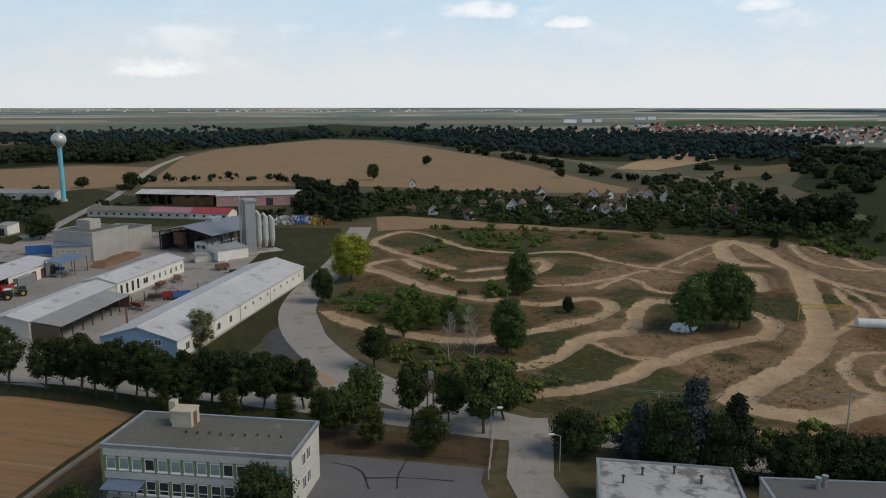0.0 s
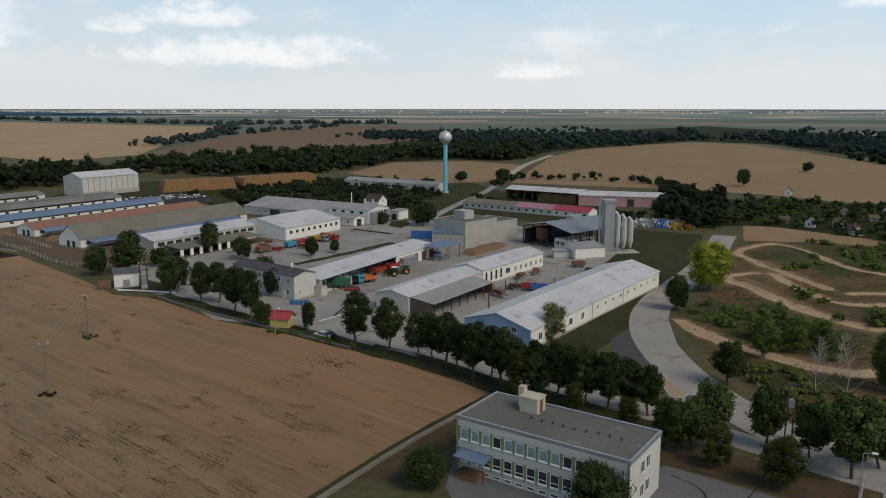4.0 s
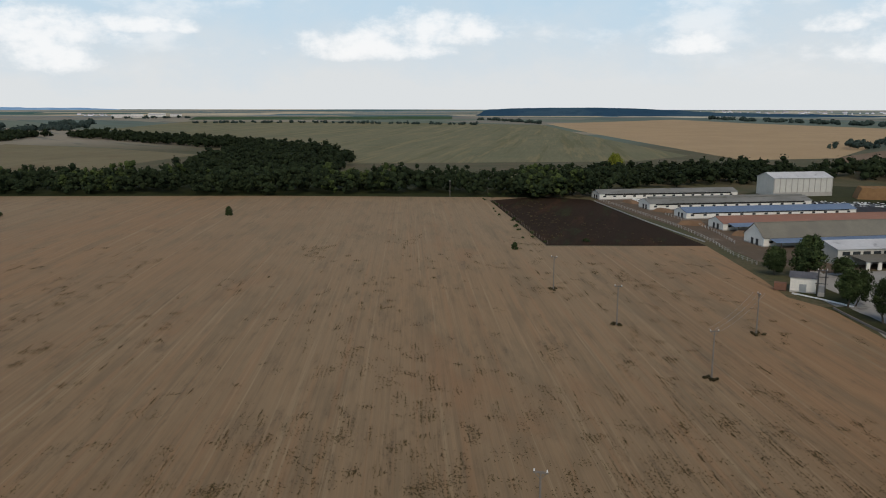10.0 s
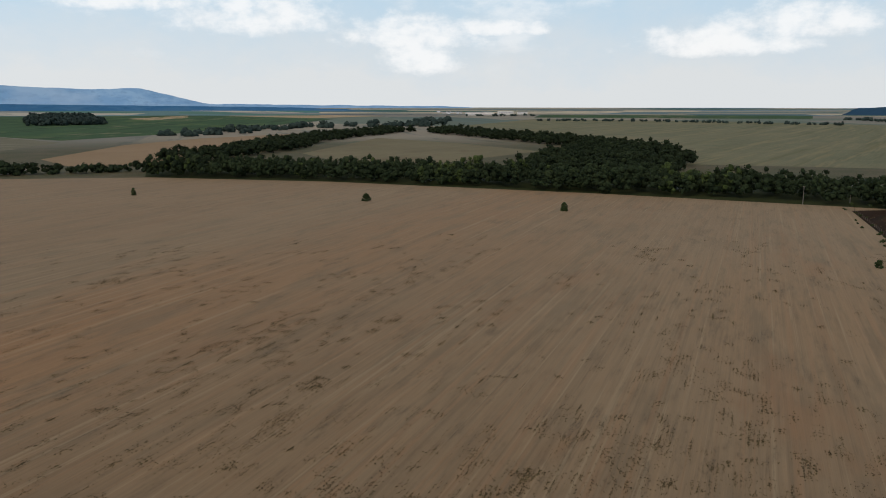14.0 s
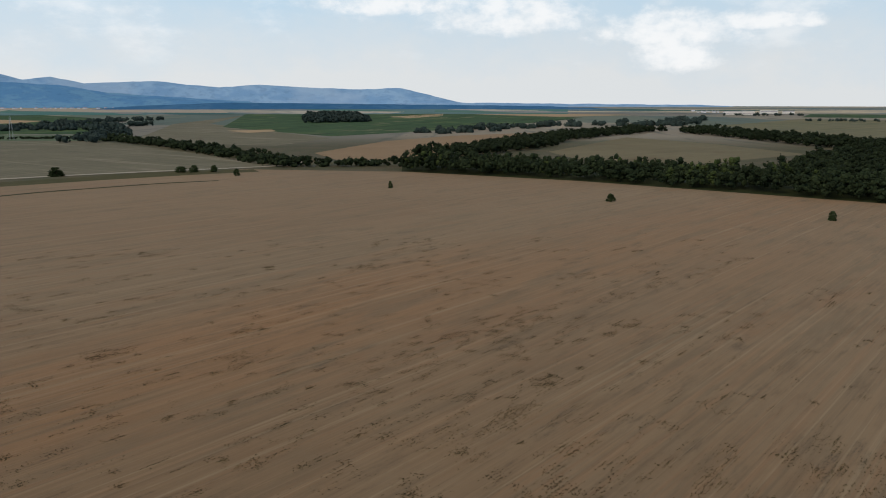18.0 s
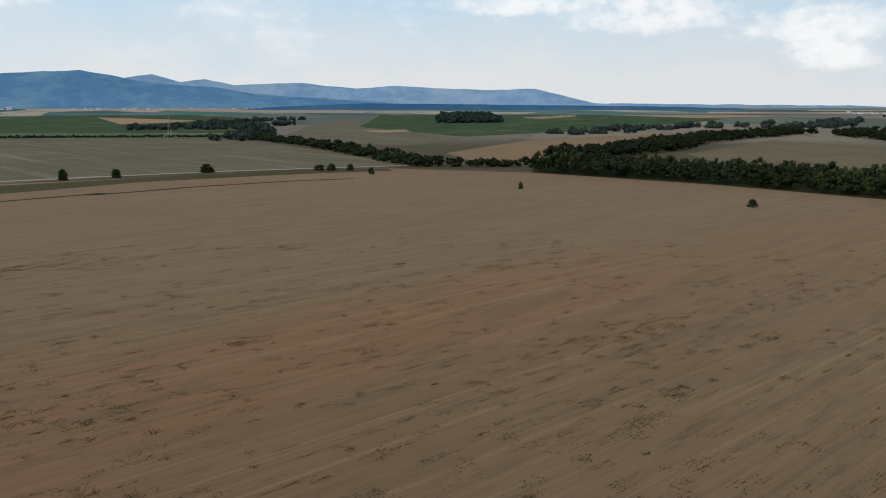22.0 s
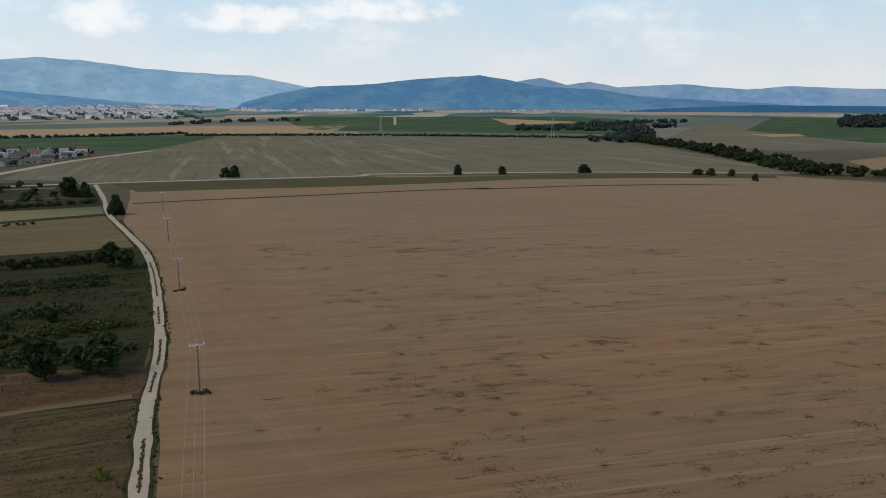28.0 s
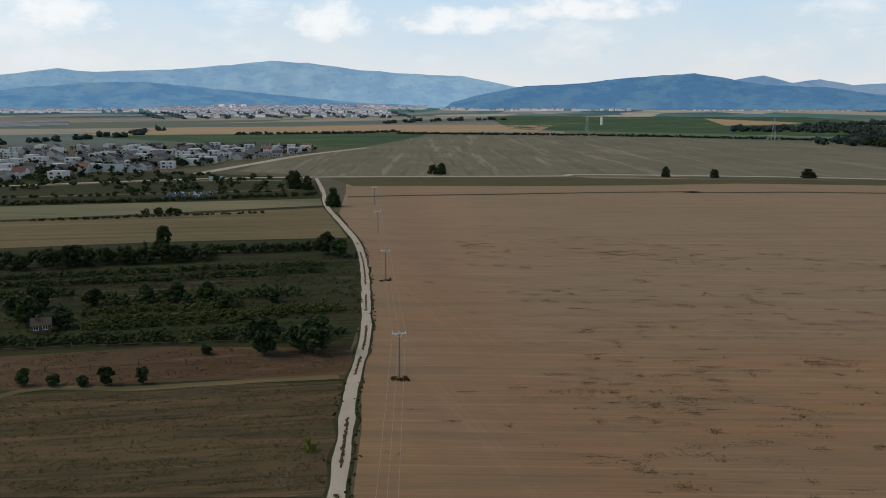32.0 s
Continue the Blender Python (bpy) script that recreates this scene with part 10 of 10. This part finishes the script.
fence([(-382, 193.8), (-318.6, 186.9), (-282.1, 181.4), (-251.4, 174.3), (-224.9, 165.5), (-208.9, 162.7)], "white concrete paddock fence", 3.2, 1.3, M_CONCRETE)
fence([(-321.4, 197.6), (-280.6, 191.8), (-245.1, 180.5)], "white paddock rails before the barns", 3.2, 1.3, M_CONCRETE)
fence([(-395.5, 136.8), (-330, 125), (-290, 117.3), (-262.9, 113)], "thin weathered stakes along the dark plot", 4, 1.3, M_WOOD, 0)
fence([(-78.6, 190), (-76.3, 200.4), (-69.8, 198.5), (-66.7, 205.5)], "dark wire fence posts on the yard", 5, 2.4, M_DARKMETAL, 1)
fence([(6.2, 97.8), (7, 104.6), (8, 113.2)], "grey wire fence along the court", 2.5, 1.7, M_CONCRETE, 2)
fence([(-10.4, 149.2), (-1.7, 135.7), (6, 130)], "low pipe rail along the road edge", 4, 0.8, M_CONCRETE, 1)
fence([(16.9, 124.9), (25.4, 118.9), (48, 113.3), (65, 106.4)], "sagging wire fence round the motocross ground", 7, 1.5, M_WOOD, 1)


fence([(55, -153.2), (38.9, -152.9), (21.2, -152.4), (4.9, -151.3), (-7.3, -148.9)], "thin stakes and wire between the garden plots", 6, 1.3, M_WOOD, 1)
fence([(60.1, -168.8), (32.1, -167.2), (5.1, -164.3), (-10.2, -158.8)], "low wire fence along the garden hedge", 6, 1.2, M_WOOD, 1)


def wall_line(name, label, pts, w, h, mat):
    bm = bmesh.new()
    line = curve(pts, 8)
    for p, q in zip(line, line[1:]):
        d = (q - p).normalized()
        s = Vector((-d.y, d.x, 0)) * w / 2
        vs = [bm.verts.new(v) for v in (p - s, q - s, q + s, p + s)]
        up = [bm.verts.new(v.co + Vector((0, 0, h))) for v in vs]
        for k in range(4):
            bm.faces.new((vs[k], vs[(k + 1) % 4], up[(k + 1) % 4], up[k]))
        bm.faces.new(up)
    bmesh.ops.remove_doubles(bm, verts=bm.verts[:], dist=0.02)
    structure(part(name, bm, mat), label, "wall")


wall_line("wall_field", "low concrete wall along the field edge", [(-156.5, 145.4), (-149.6, 143.4), (-132.1, 139.2), (-114.9, 136.2), (-98.4, 133.2), (-86.6, 131)], 0.3, 0.55, M_OLDPOLE)
wall_line("wall_gutter", "dark concrete channel edge beside the office", [(-49.6, 116.5), (-52.9, 98.1), (-54.8, 82), (-56, 68), (-56.5, 52)], 0.75, 0.4, M_OLDPOLE)
wall_line("wall_hut", "white kerb stones by the transformer hut", [(-172.6, 146.4), (-164.6, 149.2), (-156.2, 151.3)], 0.3, 0.4, M_TRIM)
wall_line("wall_paddock", "low concrete feed wall beside the dark plot", [(-379.6, 189.5), (-309.1, 178.4), (-250.5, 171.5)], 0.3, 0.4, M_CONCRETE)


def wires(pts, h, spread, label, sag=0.8, r=0.02):
    bm = bmesh.new()
    for p, q in zip(pts, pts[1:]):
        d = Vector((q[0] - p[0], q[1] - p[1], 0)).normalized()
        s = Vector((-d.y, d.x, 0))
        for o in spread:
            last = None
            for k in range(9):
                t = k / 8
                v = Vector((p[0] + (q[0] - p[0]) * t, p[1] + (q[1] - p[1]) * t, h - 4 * sag * t * (1 - t))) + s * o
                if last is not None:
                    tube(bm, last, v, r, n=4, caps=False)
                last = v
    tagged(part("power_line", bm, M_STEEL), label, "power line", kind="stuff")


wires([(-8, -70)] + LINE_A, 9.25, (-1.2, 0, 1.2), "thin overhead power wires along the track", 0.8, 0.014)
wires([LINE_B[0], LINE_B[1]], 9.6, (-1.2, 0, 1.2), "thin overhead power wires over the field", 0.8, 0.012)
STREET = [(32.9, 111.9), (61.4, 110.7), (11.1, 123.7)]
for p in STREET[:2]:
    ob = thing("utility_pole", "slim concrete utility pole", "utility pole", "utility poles", p)
    part("pole", shared(("utility",), lambda: solid(lambda bm: tube(bm, (0, 0, 0), (0, 0, 7.4), 0.16, 0.1, 10)), M_CONCRETE), None, ob)
    part("crossarm", shared(("utility_arm",), lambda: boxed(-0.6, -0.05, 7.0, 0.6, 0.05, 7.12), M_STEEL), None, ob)
wires([STREET[2], STREET[0], STREET[1], (95, 108)], 7.1, (-0.4, 0.4), "overhead wires beside the road", 0.6, 0.025)


def street_lamp(at, h, turn):
    ob = thing("street_lamp", "grey steel street lamp with a short arm", "street lamp", "street lamps", at, turn)
    part("pole", solid(lambda bm: tube(bm, (0, 0, 0), (0, 0, h), 0.09, 0.06, 10)), M_STEEL, ob)
    part("arm", solid(lambda bm: tube(bm, (0, 0, h), (1.0, 0, h + 0.25), 0.05)), M_STEEL, ob)
    part("lamp_head", solid(lambda bm: prism(bm, [(-0.15, h + 0.15), (0.15, h + 0.15), (0.1, h + 0.35), (-0.1, h + 0.35)], 0.9, 1.6)), M_TRIM, ob)


street_lamp((6.7, 102), 8.4, 0)
street_lamp((16.1, 99.6), 5.5, 180)
street_lamp((-105.9, 130.8), 6.0, 90)
street_lamp((-105.5, 185.1), 6.0, 90)
ob = thing("transformer_pole", "twin dark timber transformer pole", "utility pole", "", (-2.1, 123.1), 20)
for x in (-0.35, 0.35):
    part("pole", solid(lambda bm: tube(bm, (x * 1.6, 0, 0), (x, 0, 9), 0.15, 0.11)), M_WOOD, ob)
part("crossarm", boxed(-1.0, -0.08, 8.6, 1.0, 0.08, 8.8), M_DARKMETAL, ob)
part("transformer", boxed(-0.45, -0.4, 5.2, 0.45, 0.4, 6.4), P_GREY, ob)

ob = thing("transformer_portal", "steel portal with switchgear beside the transformer hut", "power equipment", "", (-168.2, 151.8), 55)
for x in (-0.9, 0.9):
    part("post", boxed(x - 0.16, -0.16, 0, x + 0.16, 0.16, 7.2), M_DARKMETAL, ob)
for z in (3.4, 5.2, 7.0):
    part("crossarm", boxed(-1.5, -0.1, z, 1.5, 0.1, z + 0.18), M_DARKMETAL, ob)
part("transformer", boxed(-0.7, -0.55, 1.2, 0.7, 0.55, 2.9), P_GREY, ob, "grey oil-filled transformer")
part("plinth", boxed(-0.8, -0.7, 0, 0.8, 0.7, 1.2), M_CONCRETE, ob)
for x in (-1.1, 0, 1.1):
    part("insulator", solid(lambda bm: tube(bm, (x, 0, 7.18), (x, 0, 7.6), 0.09)), P_WHITE, ob)
ob = thing("storage_container", "dark rust-red storage container beside the hut", "container", "", (-178.6, 145.2), 50)
part("body", boxed(0, -1.0, 0.12, 3.2, 1.1, 2.1), M_RUST, ob)
for x in (0.3, 2.6):
    part("skid", boxed(x, -1.0, 0, x + 0.25, 1.1, 0.12), M_DARKMETAL, ob)
for x in (0.0, 1.62):
    part("door", boxed(x + 0.04, -1.05, 0.2, x + 1.52, -1.0, 2.0), M_RUST, ob)


# ---- field weeds ----
def weed_patches(poly_r, n, seed):
    r = np.random.default_rng(seed)
    d = np.array([-math.sin(radians(77.2)), math.cos(radians(77.2))])
    s = np.array([-d[1], d[0]])
    out = []
    while len(out) < n:
        az, rad = r.uniform(32, 171), 60 + (poly_r - 60) * r.random() ** 1.45
        cx, cy = -math.sin(radians(az)) * rad, math.cos(radians(az)) * rad
        reach, many = r.uniform(1.5, 14), int(r.integers(2, 13))
        for _ in range(many):
            x, y = np.array([cx, cy]) + d * r.normal() * reach * 1.6 + s * r.normal() * reach * 0.7
            if -0.2491 * x - 0.9685 * y < -97 or 0.9874 * x - 0.158 * y > 4 or math.hypot(x + 110, y - 118) < 22:
                continue
            if 0.996 * x - 0.089 * y > -36 and y < 0 and r.random() < 0.9:
                continue
            k = int(r.integers(8, 70))
            lng, wid = r.uniform(0.5, 2.0), r.uniform(0.2, 0.8)
            rows = np.round((r.normal(size=k) * wid) / 0.7) * 0.7 + r.normal(size=k) * 0.1
            p = np.array([x, y]) + np.outer(r.normal(size=k) * lng, d) + np.outer(rows, s)
            out.append(np.column_stack([p, np.full(k, 0.05)]))
    c = np.concatenate(out)
    q = leaves(r, c, 0.08 + 0.16 * r.random(len(c)), len(c) * 2, 0.1, 0.35, fine=1.0)
    q[:, 2] = np.abs(q[:, 2] - 0.02) + 0.02
    tagged(part("field_weeds", leaf_mesh("field_weeds", q, [], L_WEED), None), "scattered dry weeds in the field", "weeds", kind="stuff")


weed_patches(290, 2900, 7)
pts = []
for x, y in LINE_A[:2] + LINE_B[:4]:
    pts += [(x + rng.uniform(-1.5, 1.5), y + rng.uniform(-1.1, 1.1), rng.uniform(0.3, 0.8), rng.uniform(0.8, 1.7)) for _ in range(12)]
x0, y0 = (-85.7, 121.6)
pts += [(x0 + rng.gauss(0, 2.6), y0 + rng.gauss(0, 1.6), rng.uniform(0.08, 0.2), rng.uniform(0.3, 0.7)) for _ in range(45)]
thicket("weed_tuft", "weedy tufts round the pole feet", "weeds", pts, L_DRY, 4, 0.35, 40, 33)


verge = []
for c in curve([(-3.9, -91.2), (-7.3, -115.4), (-9.5, -132.5), (-14.9, -162.8), (-18, -192), (-22.2, -242), (-23.7, -283.9), (-21.7, -326.4), (-17.9, -394.2)], 0.9):
    for off in (-1.8, 1.8):
        if noise.noise(c * 0.06) > (-0.3 if off < 0 else 0.05) and rng.random() < 0.75:
            verge.append((c.x + off + rng.gauss(0, 0.35), c.y + rng.gauss(0, 0.4), rng.uniform(0.2, 0.55), rng.uniform(0.6, 1.2)))
thicket("verge_weeds", "dark weeds along both edges of the gravel track", "weeds", verge, L_HEDGE, 0, 0.3, 26, 35)


def middle_strip(pts, label):
    """Broken strip of grass between the wheel ruts."""
    r = random.Random(9)
    bm = bmesh.new()
    line = curve(pts, 0.7)
    for i, c in enumerate(line[:-1]):
        if noise.noise(c * 0.07) < -0.18:
            continue
        d = (line[i + 1] - c).normalized()
        s = Vector((-d.y, d.x, 0))
        w0, w1 = r.uniform(0.12, 0.36), r.uniform(0.12, 0.36)
        o = s * r.uniform(-0.12, 0.12)
        vs = [bm.verts.new(v + Vector((0, 0, 0.13))) for v in (c + o - s * w0, c + o + d * 0.75 - s * w1, c + o + d * 0.75 + s * w1, c + o + s * w0)]
        top = bm.verts.new(c + o + d * 0.37 + Vector((0, 0, 0.13 + r.uniform(0.05, 0.16))))
        for k in range(4):
            bm.faces.new((vs[k], vs[(k + 1) % 4], top))
    tagged(part("track_grass", bm, L_WEED), label, "grass", kind="stuff")


middle_strip([(2, -40), (-4.5, -93.9), (-7.3, -115.4), (-9.5, -132.5), (-14.9, -162.8), (-18, -192), (-22.2, -242), (-23.7, -283.9)], "broken strip of grass between the wheel ruts")
